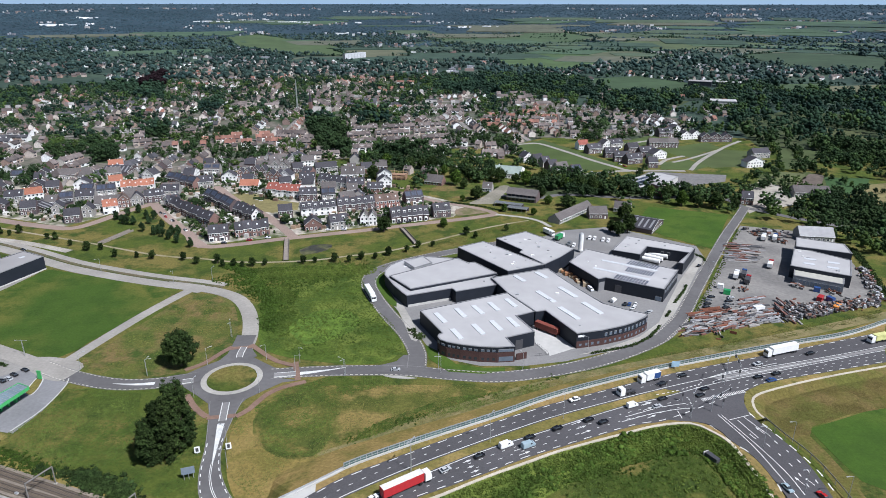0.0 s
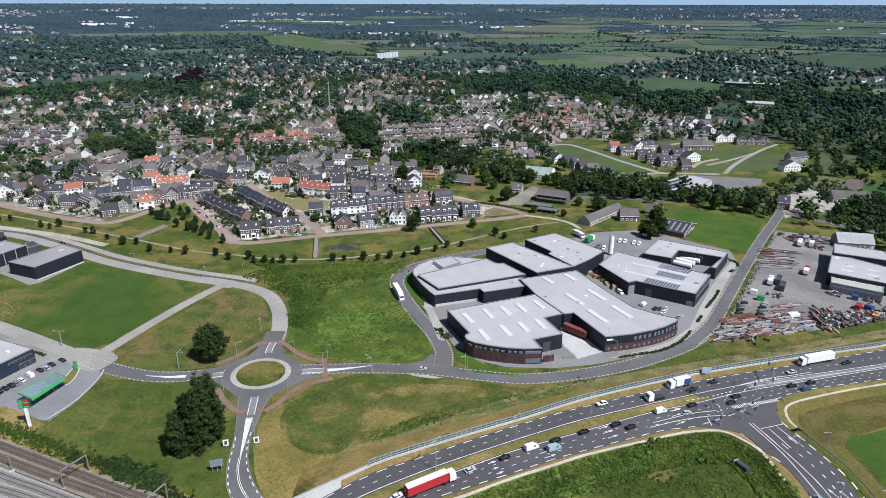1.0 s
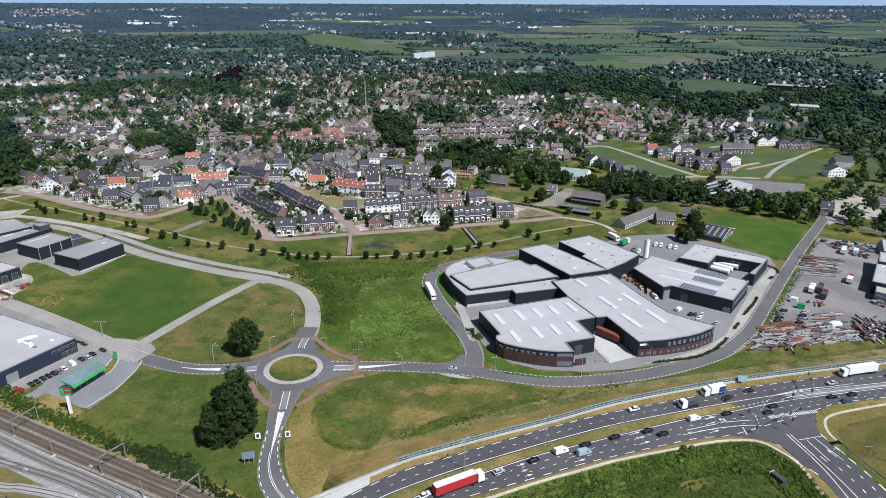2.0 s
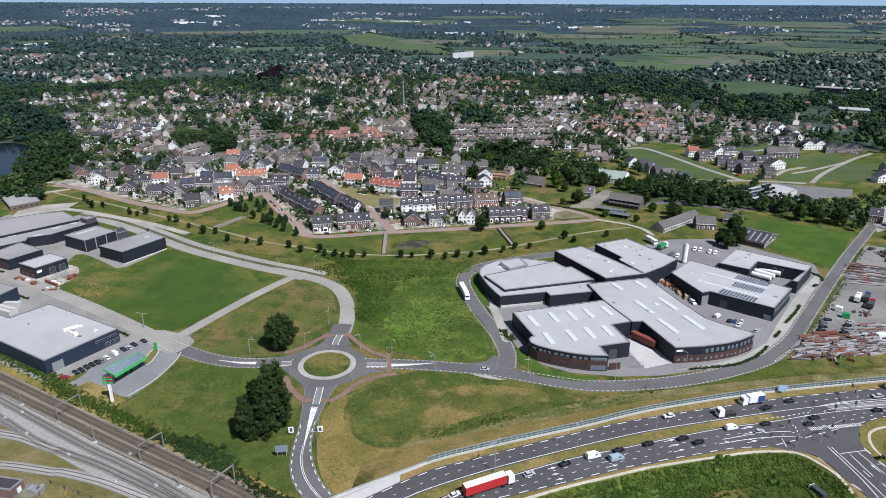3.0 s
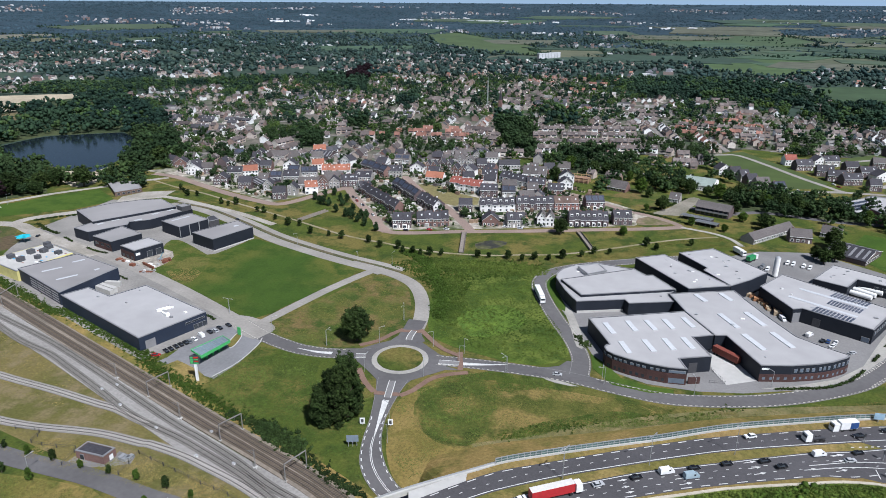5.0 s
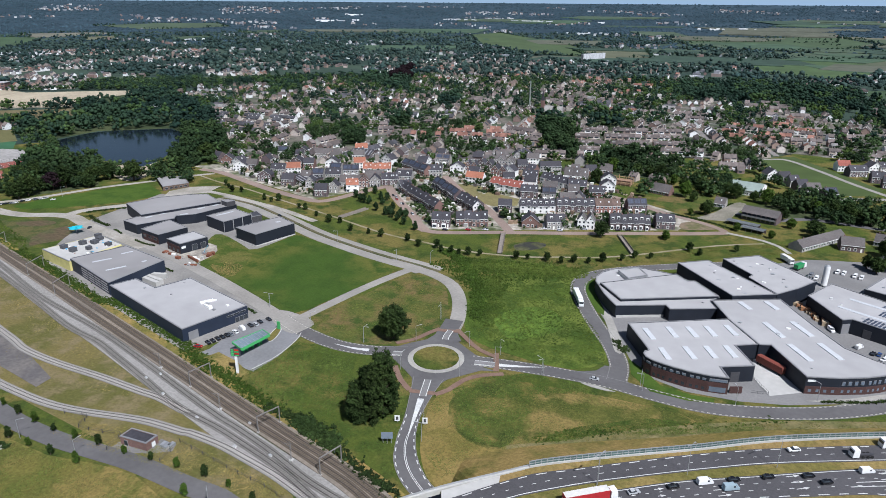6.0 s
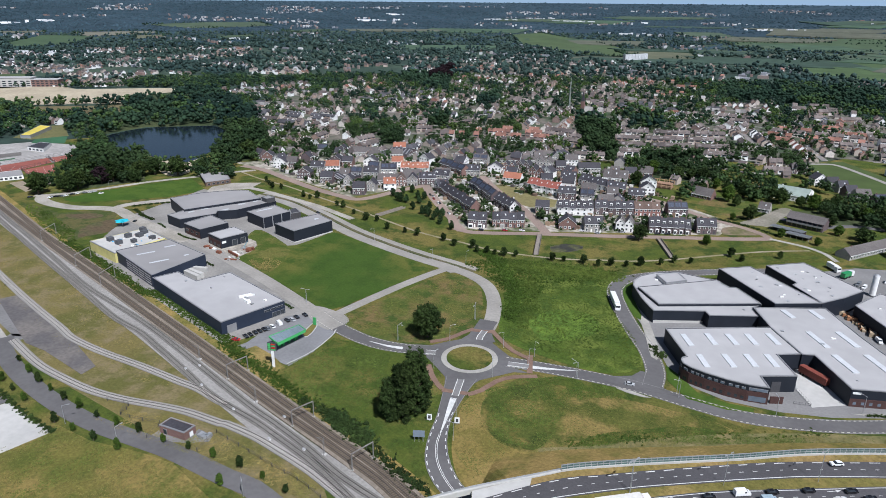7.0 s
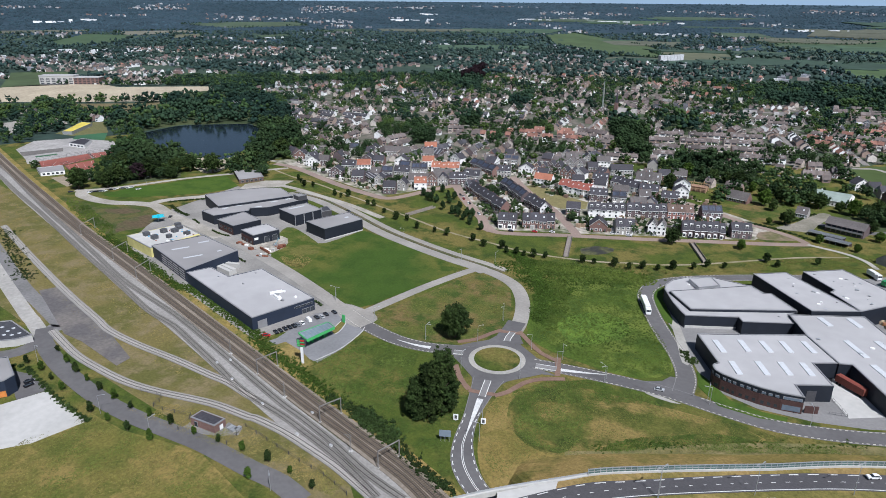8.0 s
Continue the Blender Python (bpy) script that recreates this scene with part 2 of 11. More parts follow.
def sheet(name, poly, z, material, label, category, smooth=False, kind="structure"):
    """A flat piece of ground, 5 cm thick."""
    if smooth:
        poly = [(p.x, p.y) for p in curve_points(list(poly) + [poly[0]], 6.0)[:-1]]
    return solid(name, Shape().prism(ccw(poly), z - 0.3, z), material, label, category, kind=kind)


# ---- the ground, out to the wooded rise at the horizon ----
def rise(d):
    s = max(0.0, min(1.0, (d - 2300) / 2550))
    return 136 * s ** 1.5


def ground():
    s, rings, turns = Shape(), [0, 60, 150, 300, 600, 800, 1000, 1250, 1500, 2000, 2300, 2600, 3000, 3400, 3800, 4200, 4600, 4850], 72
    v = [(0, 0, 0)]
    for r in rings[1:]:
        v += [(r * math.cos(2 * math.pi * k / turns), r * math.sin(2 * math.pi * k / turns), rise(r)) for k in range(turns)]
    f = [(0, 1 + k, 1 + (k + 1) % turns) for k in range(turns)]
    for j in range(len(rings) - 2):
        o = 1 + j * turns
        f += [(o + k, o + turns + k, o + turns + (k + 1) % turns, o + (k + 1) % turns) for k in range(turns)]
    ob = solid("ground", s.add(v, f), GRASS, "green and straw-coloured grassland under the whole town", "ground")
    # Both outer floor colours are tinted blue for haze, the farther one more.
    ob.data.materials.append(mat("haze_tinted_wood_floor", (0.024, 0.044, 0.034), 0.95, 0.4, 0.05, 0.005, other=(0.046, 0.072, 0.048)))
    ob.data.materials.append(mat("haze_blue_wood_floor", (0.019, 0.038, 0.052), 1.0, 0.3, 0.02, 0.002, other=(0.028, 0.052, 0.070)))
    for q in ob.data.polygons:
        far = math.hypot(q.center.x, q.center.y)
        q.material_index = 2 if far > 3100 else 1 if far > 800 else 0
    return ob


def backdrop():
    """The pale sky over the horizon, all round."""
    n, r = 96, 4900
    s = Shape()
    ring = [(r * math.cos(2 * math.pi * k / n), r * math.sin(2 * math.pi * k / n)) for k in range(n)]
    s.add([(*p, 40) for p in ring] + [(*p, 420) for p in ring], [(k, n + k, n + (k + 1) % n, (k + 1) % n) for k in range(n)])
    m = bpy.data.materials.new("horizon_sky")
    m.use_nodes = True
    nt = m.node_tree
    nt.nodes.remove(nt.nodes["Principled BSDF"])
    e = nt.nodes.new("ShaderNodeEmission")
    e.inputs[0].default_value, e.inputs[1].default_value = (0.36, 0.49, 0.64, 1), 0.95
    nt.links.new(e.outputs[0], nt.nodes["Material Output"].inputs[0])
    return solid("backdrop", s, m, "pale blue summer sky above the horizon", "sky")


backdrop()
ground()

# ---- roads at ground level ----
RB = (-108.2, 216.4)
R_OUT, R_APRON, R_ISLE = 15.6, 11.9, 9.6


def disc(r, n=64):
    return [(RB[0] + r * math.cos(2 * math.pi * k / n), RB[1] + r * math.sin(2 * math.pi * k / n)) for k in range(n)]


def kerb_blocks(parent, line, width, name="kerb"):
    """Low kerbs on both sides, with pale blocks set in at even steps."""
    for sgn in (1, -1):
        edge = side(line, sgn * (width / 2 + 0.15))
        part(name, band(Shape(), edge, 0.22, 0.0, 0.14), GREY_PAVING, parent)
        s = Shape()
        dashes(s, side(line, sgn * (width / 2 - 0.25)), 1.0, 1.0, 0.36, 0.135)
        part("edge_mark", s, EDGE_BLOCK, parent, "white block marks along the road edge")


def road(name, pts, width, z, material, label, kerbs=False, category="road"):
    line = line3(pts)
    ob = solid(name, band(Shape(), line, width, 0.0, z), material, label, category)
    if kerbs:
        kerb_blocks(ob, line, width)
    return line


L_EAST = [(-94.4, 221.6), (-76.4, 225.4), (-58.3, 228.3), (-40.0, 229.9), (-21.4, 228.9), (-3.3, 229.2), (14.8, 234.7), (33.6, 243.5), (51.4, 255.5), (68.6, 271.2), (81.8, 292.0), (94.9, 321.6), (113.2, 363.0), (136.3, 414.4), (155.8, 454.6), (169.5, 483.2)]
L_LOOP = [(-36.4, 232.5), (-38.0, 244.9), (-44.3, 259.6), (-56.1, 278.4), (-67.4, 298.5), (-74.7, 315.8), (-74.6, 330.0), (-67.9, 341.7), (-53.6, 354.9), (-35.0, 368.3), (-8.4, 385.3), (9.2, 400.0)]
L_WEST = [(-119.0, 217.5), (-130.4, 211.9), (-142.5, 208.2), (-155.6, 207.5), (-174.7, 211.4), (-190.7, 217.2)]
L_YARD = [(-190.7, 217.2), (-210.4, 224.4), (-242.6, 235.5), (-277.4, 245.9), (-308.1, 254.2), (-333.3, 260.2), (-356.9, 263.7), (-381.1, 266.6)]
L_NORTH = [(-111.9, 235.4), (-115.3, 252.8), (-123.7, 273.1), (-135.4, 288.7), (-150.5, 297.0), (-166.5, 300.1), (-187.2, 303.2), (-215.5, 309.4), (-248.8, 318.9), (-292.2, 336.6), (-330.6, 349.7), (-362.3, 352.5)]
L_DIAG = [(-182.4, 218.9), (-178.6, 241.2), (-174.0, 265.1), (-168.2, 287.3), (-163.5, 301.1)]
S_LEFT = [(-109.7, 200.0), (-105.7, 190.1), (-99.5, 174.1), (-96.2, 163.0), (-92.4, 154.0), (-88.4, 148.2), (-82.8, 143.1), (-76.4, 139.3), (-71.0, 137.2)]
S_RIGHT = [(-98.2, 203.0), (-97.4, 192.5), (-95.6, 180.4), (-93.5, 172.3), (-90.0, 164.0), (-85.6, 157.0), (-80.3, 150.9), (-74.8, 146.5), (-68.2, 143.4)]


def road_between(name, a, b, z, material, label):
    """A road given by its two edges, with kerbs and block marks."""
    left, right = resample(line3(a, 3.0), 48), resample(line3(b, 3.0), 48)
    s = Shape()
    up = Vector((0, 0, z))
    strip(s, [p + up for p in right], [p + up for p in left]), strip(s, left, [p + up for p in left]), strip(s, [p + up for p in right], right)
    ob = solid(name, s, material, label, "road")
    for line, sgn in ((left, 1), (right, -1)):
        part("kerb", band(Shape(), side(line, -0.12 * sgn), 0.22, 0.0, z + 0.03), GREY_PAVING, ob)
        part("edge_mark", dashes(Shape(), side(line[16:], 0.35 * sgn), 1.9, 1.9, 0.34, z + 0.02), WHITE_PAINT, ob, "white edge dashes")
    return ob


road("road_east", L_EAST[:11], 7.4, 0.10, ASPHALT, "grey asphalt road with block-marked edges", True)
road("road_village", L_EAST[9:], 6.2, 0.103, ASPHALT, "grey asphalt road up to the village lane", True)
road("road_loop", L_LOOP, 7.5, 0.105, ASPHALT, "grey asphalt loop road round the business units", True)
road("road_west", L_WEST, 7.5, 0.11, ASPHALT, "grey asphalt road to the petrol station", True)
road("road_yard", L_YARD, 7.5, 0.10, PALE_ROAD, "worn pale grey road between the halls", False)
road("road_north", L_NORTH, 7.2, 0.115, PALE_ROAD, "pale grey concrete road curving along the meadow", False)
road("road_diagonal", L_DIAG, 5.5, 0.12, PALE_ROAD, "pale narrow concrete road beside the lawn", False)
road_south = road_between("road_south", S_LEFT, S_RIGHT, 0.125, ASPHALT, "grey asphalt road that leads under the bridge")
for off in (0.25, -0.25):
    part("centre_line", dashes(Shape(), side(line3([(-93.5, 165.6), (-91.6, 160.1), (-88.1, 154.0), (-83.7, 149.0), (-77.5, 144.1), (-71.4, 140.8)], 2.0), off), 9, 0, 0.2, 0.14), WHITE_PAINT, road_south)
# kerbed mouths where the roads widen into the roundabout
for k, pts in enumerate(([(-111.8, 243.1), (-108.6, 237.6), (-105.3, 233.0), (-100.1, 229.8), (-94.3, 226.3), (-88.1, 226.0), (-92.5, 220.1), (-105.9, 228.5)],
                         [(-97.4, 192.5), (-98.2, 198.3), (-96.9, 203.4), (-92.5, 209.4), (-87.6, 215.8), (-81.7, 218.0), (-91.9, 218.8), (-100.4, 211.2), (-104.4, 199.6)],
                         [(-125.0, 208.6), (-118.7, 204.6), (-114.4, 201.7), (-109.9, 198.5), (-105.3, 189.4), (-104.7, 198.4), (-115.4, 210.0), (-125.7, 214.5)],
                         [(-134.1, 215.1), (-127.7, 217.8), (-124.1, 223.3), (-119.2, 229.2), (-118.1, 235.1), (-119.3, 242.1), (-111.5, 233.2), (-118.4, 219.2), (-126.0, 213.1)],
                         [(-57.8, 230.4), (-50.3, 233.8), (-45.6, 236.9), (-43.4, 242.4), (-39.3, 242.8), (-35.4, 238.1), (-32.6, 234.0), (-26.3, 231.2), (-41.0, 228.0), (-53.1, 227.4)])):
    sheet("road_mouth", pts, 0.127 + 0.003 * k, ASPHALT, "widened grey asphalt mouth of the road", "road")
sheet("loop_path", [(-57.4, 300.9), (-50.6, 288.3), (-42.3, 268.1), (-38.9, 257.5), (-42.2, 256.1), (-49.7, 276.0), (-57.0, 294.2)], 0.118, CONCRETE, "pale paved path beside the loop road", "path", True)
sheet("junction_apron", [(-197.8, 216.3), (-196.0, 223.5), (-186.3, 223.8), (-177.5, 222.2), (-172.5, 218.4), (-173.2, 211.7), (-175.8, 206.6), (-186.2, 209.4)], 0.13, PALE_ROAD, "worn pale apron of the station junction", "road", True)
sheet("lay_by", [(-49.2, 226.0), (-42.7, 225.9), (-35.0, 224.9), (-38.3, 223.8), (-44.3, 223.9), (-48.5, 224.9)], 0.11, CONCRETE, "pale worn shoulder beside the road", "shoulder")
road("road_mouth_north", [(-108.1, 231.8), (-113.7, 239.3), (-115.4, 246.0), (-116.4, 252.1)], 8.6, 0.133, ASPHALT, "grey asphalt mouth of the northern road")
ring = solid("roundabout", Shape().prism(disc(R_OUT), -0.2, 0.14), ASPHALT, "grey asphalt roundabout with a planted centre", "roundabout")
part("apron", Shape().prism(disc(R_APRON), 0.1, 0.22), CONCRETE, ring, "pale concrete apron")
part("island", Shape().prism(disc(R_ISLE), 0.15, 0.42), GRASS, ring, "mown grass island")

VERGE = meadow("verge_straw", (0.223, 0.158, 0.064), (0.183, 0.140, 0.049), (0.132, 0.113, 0.033), 0.06)

# ---- the highway ----
N_UP = [(-65.0, 134.1, 7.2), (-48.1, 154.9, 6.8), (-35.4, 165.8, 6.2), (-19.1, 179.3, 5.4), (-1.0, 193.5, 4.6), (17.1, 206.1, 4), (54.5, 228.2, 3.2), (77.3, 240.5, 2.6), (103.0, 252.8, 2.1), (124.7, 263.2, 1.8), (149.1, 275.0, 1.6), (169.7, 284.6, 1.5)]
N_LOW = [(-53.4, 138.9, 7.2), (-46.2, 147.7, 6.8), (-29.5, 162.8, 6.2), (-11.5, 177.2, 5.4), (4.9, 189.8, 4.6), (21.5, 201.3, 4), (54.6, 220.5, 3.2), (77.6, 232.9, 2.6), (95.7, 241.7, 2.2), (118.9, 251.7, 1.8), (143.5, 262.3, 1.6), (163.2, 271.2, 1.5)]
S_UP = [(-39.5, 146.0, 7.2), (-35.8, 150.5, 6.7), (-26.5, 158.5, 6.2), (-6.5, 175.0, 5.4), (11.2, 187.3, 4.6), (42.0, 207.8, 3.6), (58.2, 216.8, 3), (82.3, 230.9, 2.4), (117.1, 247.0, 1.9), (141.8, 258.5, 1.6), (161.1, 267.0, 1.5)]
S_LOW = [(-33.8, 143.5, 7), (-24.8, 150.9, 6.4), (-7.0, 163.7, 5.6), (11.0, 177.0, 4.7), (40.3, 195.2, 3.7), (48.2, 199.5, 3.3), (59.8, 204.7, 3), (91.2, 227.1, 2.3), (102.3, 234.6, 2.1), (137.9, 249.6, 1.6), (156.2, 257.0, 1.5)]
n_up, n_low, s_up, s_low = (resample(line3(p), 120) for p in (N_UP, N_LOW, S_UP, S_LOW))


def deck(name, left, right, material, label, dz=0.0, category="road"):
    s = Shape()
    lift = Vector((0, 0, dz))
    down = Vector((0, 0, -0.8))
    a, b = [p + lift for p in left], [p + lift for p in right]
    strip(s, a, b), strip(s, [p + down for p in a], a), strip(s, b, [p + down for p in b])
    return solid(name, s, material, label, category)


highway_n = deck("highway_north", side(n_up, 0.6), side(n_low, -0.6), DARK_ASPHALT, "dark asphalt two-lane carriageway")
highway_s = deck("highway_south", side(s_up, 0.6), side(s_low, -0.6), DARK_ASPHALT, "dark asphalt carriageway with turning lanes", 0.01)
nose = min(range(120), key=lambda k: (n_low[k].xy - Vector((61.0, 222.0))).length)
far_nose = min(range(120), key=lambda k: (n_low[k].xy - Vector((81.1, 231.5))).length)
med_a, med_b = side(n_low, -0.6), side(s_up, 0.6)
deck("median", med_a[:nose + 1], med_b[:nose + 1], DRY, "dry grass median between the carriageways", -0.05, "verge")
deck("junction", med_a[nose:far_nose + 1], med_b[nose:far_nose + 1], DARK_ASPHALT, "dark asphalt of the open junction", 0.005)
deck("median", med_a[far_nose:], med_b[far_nose:], GREY_PAVING, "narrow paved median beyond the junction", 0.06, "verge")
SLIP_L = [(53.3, 202.2, 3), (70.9, 202.4, 2.7), (76.4, 193.9, 2.3), (81.5, 186.2, 2), (84.1, 176.1, 1.7), (85.3, 168.3, 1.5), (86.1, 157.4, 1.2)]
SLIP_R = [(91.1, 226.8, 2.3), (87.7, 217.7, 2.3), (88.4, 208.2, 2.2), (94.1, 196.3, 2), (97.3, 186.8, 1.8), (98.5, 177.9, 1.6), (99.0, 170.0, 1.4), (99.3, 158.8, 1.2)]
slip_l, slip_r = (resample(line3(p), 60) for p in (SLIP_L, SLIP_R))
slip = deck("slip_road", slip_r, slip_l, DARK_ASPHALT, "dark asphalt side road with lane arrows", 0.03)
# banks
PATH_S = [(-29.5, 145.6, 6.6), (-19.4, 151.6, 6), (-5.8, 162.4, 5.4), (7.9, 172.1, 4.8), (20.2, 180.8, 4.2), (39.8, 191.7, 3.6), (51.9, 198.3, 3.2), (64.5, 201.9, 2.9), (70.8, 198.4, 2.7), (75.7, 192.9, 2.4), (78.1, 183.3, 2.1), (80.5, 172.2, 1.7), (81.2, 164.3, 1.4)]
WALL_N = [(-67.2, 138.1, 7.4), (-49.1, 158.8, 7), (-34.0, 171.4, 6.4), (-17.1, 184.3, 5.6), (-1.7, 195.6, 5), (20.1, 212.3, 4.2), (55.5, 233.7, 3.4), (78.5, 245.7, 2.8), (104.8, 258.4, 2.3), (126.6, 268.2, 2), (150.7, 278.8, 1.8), (174.1, 293.7, 1.7)]
wall_n, path_s = resample(line3(WALL_N), 120), resample(line3(PATH_S), 120)
bridge_end = min(range(120), key=lambda k: (wall_n[k].xy - Vector((-54.4, 153.6, 7.1)).xy).length)
edge_n = side(n_up, 0.6)
deck("bridge_wing", wall_n[:bridge_end + 1], edge_n[:bridge_end + 1], PALE_CONCRETE, "pale concrete edge slab of the bridge", 0.02, "bridge")
deck("verge_north", wall_n[bridge_end:], edge_n[bridge_end:], VERGE, "dry straw-coloured verge beside the carriageway", -0.06, "verge")
s = Shape()
toe = [Vector((p.x, p.y, -0.3)) for p in (q + (side(wall_n, 2.5 + 2.4 * wall_n[k].z)[k] - q) * min(1.0, 0.06 + k / 7) for k, q in enumerate(wall_n))]
strip(s, toe, wall_n)
s.add([wall_n[0], toe[0], (wall_n[0].x, wall_n[0].y, -0.3)], [(0, 1, 2)])
solid("bank_north", s, meadow("straw_bank_grass", (0.269, 0.193, 0.067), (0.206, 0.161, 0.049), (0.137, 0.127, 0.032), 0.06), "grassy bank that slopes up to the highway", "bank")
s = Shape()
va = [(-33.8, 143.5, 7), (-24.8, 150.9, 6.4), (-7.0, 163.7, 5.6), (11.0, 177.0, 4.7), (40.3, 195.2, 3.7), (48.2, 199.5, 3.3), (54.8, 202.9, 3), (70.8, 202.0, 2.7), (76.3, 193.7, 2.3), (81.4, 186.0, 2), (84.0, 175.9, 1.7), (84.9, 168.7, 1.5)]
vb = resample(line3(va), 120)
strip(s, vb, [a + Vector((0, 0, 0.02)) for a in path_s])
solid("verge_south", s, VERGE, "dry grass verge with a pale path", "verge")
s = Shape()
path = band(Shape(), path_s, 1.0, -0.3, 0.06)
solid("cycle_path", path, mat("cream_concrete", (0.50, 0.45, 0.36), 0.9, 0.15, 0.8, 0.08), "pale narrow concrete path along the highway", "path")
s = Shape()
toe = [Vector((p.x, p.y, -0.3)) for p in (side(path_s, -2 - 2.0 * path_s[k].z)[k] for k in range(len(path_s)))]
strip(s, path_s, toe)
solid("bank_south", s, SCRUB_GRASS, "overgrown green bank below the highway", "bank")

# ---- railway ----
M_NEAR = [(-740.7, 314.1), (-652.9, 287.5), (-573.6, 264.4), (-498.6, 243.2), (-418.8, 219.8), (-354.5, 204.2), (-305.2, 192.0), (-266.7, 182.2), (-156.1, 153.5), (-143.0, 150.4), (-125.3, 145.8), (-110.4, 142.2), (-100.1, 139.4), (-81.0, 132.8)]
M_FAR = [(-712.3, 300.9), (-644.0, 280.0), (-566.4, 256.8), (-496.4, 236.9), (-422.6, 217.3), (-353.4, 199.4), (-303.6, 186.9), (-263.5, 176.5), (-160.9, 150.4), (-142.8, 146.1), (-127.7, 142.7), (-111.5, 138.6), (-96.7, 134.6), (-80.0, 128.0)]
T_MAIN = [tuple(a.lerp(b, 0.5).xy) for a, b in zip(resample(line3(M_NEAR), 40), resample(line3(M_FAR), 40))]
T_SIDE = [(-651.5, 275.3), (-595.0, 259.3), (-531.9, 240.9), (-468.6, 224.0), (-422.6, 211.9), (-370.7, 197.7), (-323.4, 184.5), (-279.7, 172.7), (-244.0, 164.4), (-166.8, 143.6), (-140.8, 137.1), (-120.5, 132.3), (-105.4, 128.7), (-96.5, 126.5), (-82.4, 121.3)]
solid("rail_bed", band(Shape(), line3(T_MAIN), 9.5, -0.2, 0.45), BROWN_BALLAST, "rusty brown ballast bed under the main line", "rail bed")
solid("siding_bed", band(Shape(), line3(T_SIDE), 10.5, -0.2, 0.27), BALLAST, "grey ballast bed under the sidings", "rail bed")


solid("rail_verge", band(Shape(), side(line3(T_MAIN), 6.6), 3.8, -0.2, 0.12), MATS["straw_bank_grass"], "dry straw verge beside the main line", "verge")


# ---- halls ----
def hall(name, label, poly, h, wall=CLAD, roof=ROOFING, base=0.0, group="business units"):
    poly = ccw(poly)
    th = thing(name, label, "hall", group, at=pose(poly[0][0], poly[0][1], base))
    inv = Matrix.Translation((-poly[0][0], -poly[0][1], -base))
    inner, n = inset(poly, 0.45), len(poly)
    s = Shape()
    v = [(*p, base) for p in poly] + [(*p, h) for p in poly] + [(*p, h) for p in inner] + [(*p, h - 0.2) for p in inner]
    f = []
    for k in range(n):
        m = (k + 1) % n
        f += [(k, m, n + m, n + k), (n + k, n + m, 2 * n + m, 2 * n + k), (2 * n + k, 2 * n + m, 3 * n + m, 3 * n + k)]
    s.add(v, f)
    part("wall", s, wall, th).matrix_local = inv
    part("roof", Shape().prism(inset(poly, 0.44), h - 0.6, h - 0.17), roof, th).matrix_local = inv
    cap = Shape()
    edge = inset(poly, -0.06)
    cap.add([(*p, h - 0.25) for p in edge] + [(*p, h + 0.05) for p in edge] + [(*p, h + 0.05) for p in inset(poly, 0.5)],
            [q for k in range(n) for q in ((k, (k + 1) % n, n + (k + 1) % n, n + k), (n + k, n + (k + 1) % n, 2 * n + (k + 1) % n, 2 * n + k))])
    part("roof_edge", cap, TRIM, th, "dark metal roof edge").matrix_local = inv
    th["inv"] = 0
    return th, inv


def on_roof(th, inv, name, shape, material, label=""):
    ob = part(name, shape, material, th, label)
    ob.matrix_local = inv
    return ob


def slot(a, b, width, z0, z1):
    return Shape().obox(a, b, width, z0, z1)


def between(a, b, t):
    return (a[0] + (b[0] - a[0]) * t, a[1] + (b[1] - a[1]) * t)


def wall_panel(a, b, t0, t1, z0, z1, out=0.06, deep=0.2):
    """A flat box on the wall that runs from a to b, standing a little proud of it."""
    p, q = between(a, b, t0), between(a, b, t1)
    return Shape().obox(p, q, deep + out, z0, z1)


def windows_on(th, inv, a, b, count, z0, z1, share=0.6, lo=0.04, hi=0.96, glass=None, name="window"):
    """A row of windows, each with its frame and pane, on the wall from a to b."""
    for k in range(count):
        w = (hi - lo) / count
        t0, t1 = lo + w * (k + (1 - share) / 2), lo + w * (k + (1 + share) / 2)
        f = on_roof(th, inv, name, wall_panel(a, b, t0, t1, z0, z1, 0.10), TRIM)
        g = part("pane", wall_panel(a, b, t0 + w * 0.03, t1 - w * 0.03, z0 + 0.12, z1 - 0.12, 0.18), glass or GLASS_DARK, f)


def vents(th, inv, poly, z, count, seed):
    """Small roof outlets."""
    rnd = random.Random(seed)
    xs, ys = [p[0] for p in poly], [p[1] for p in poly]
    made = 0
    inner = inset(poly, 2.5)
    while made < count:
        p = (rnd.uniform(min(xs), max(xs)), rnd.uniform(min(ys), max(ys)))
        if not inside(p, inner):
            continue
        w = rnd.uniform(0.3, 0.9)
        s = Shape().box(p[0] - w, p[0] + w, p[1] - w * 0.7, p[1] + w * 0.7, z - 0.1, z + rnd.uniform(0.4, 0.9))
        on_roof(th, inv, "roof_unit", s, rnd.choice((METAL, WHITE, METAL, TRIM)))
        made += 1


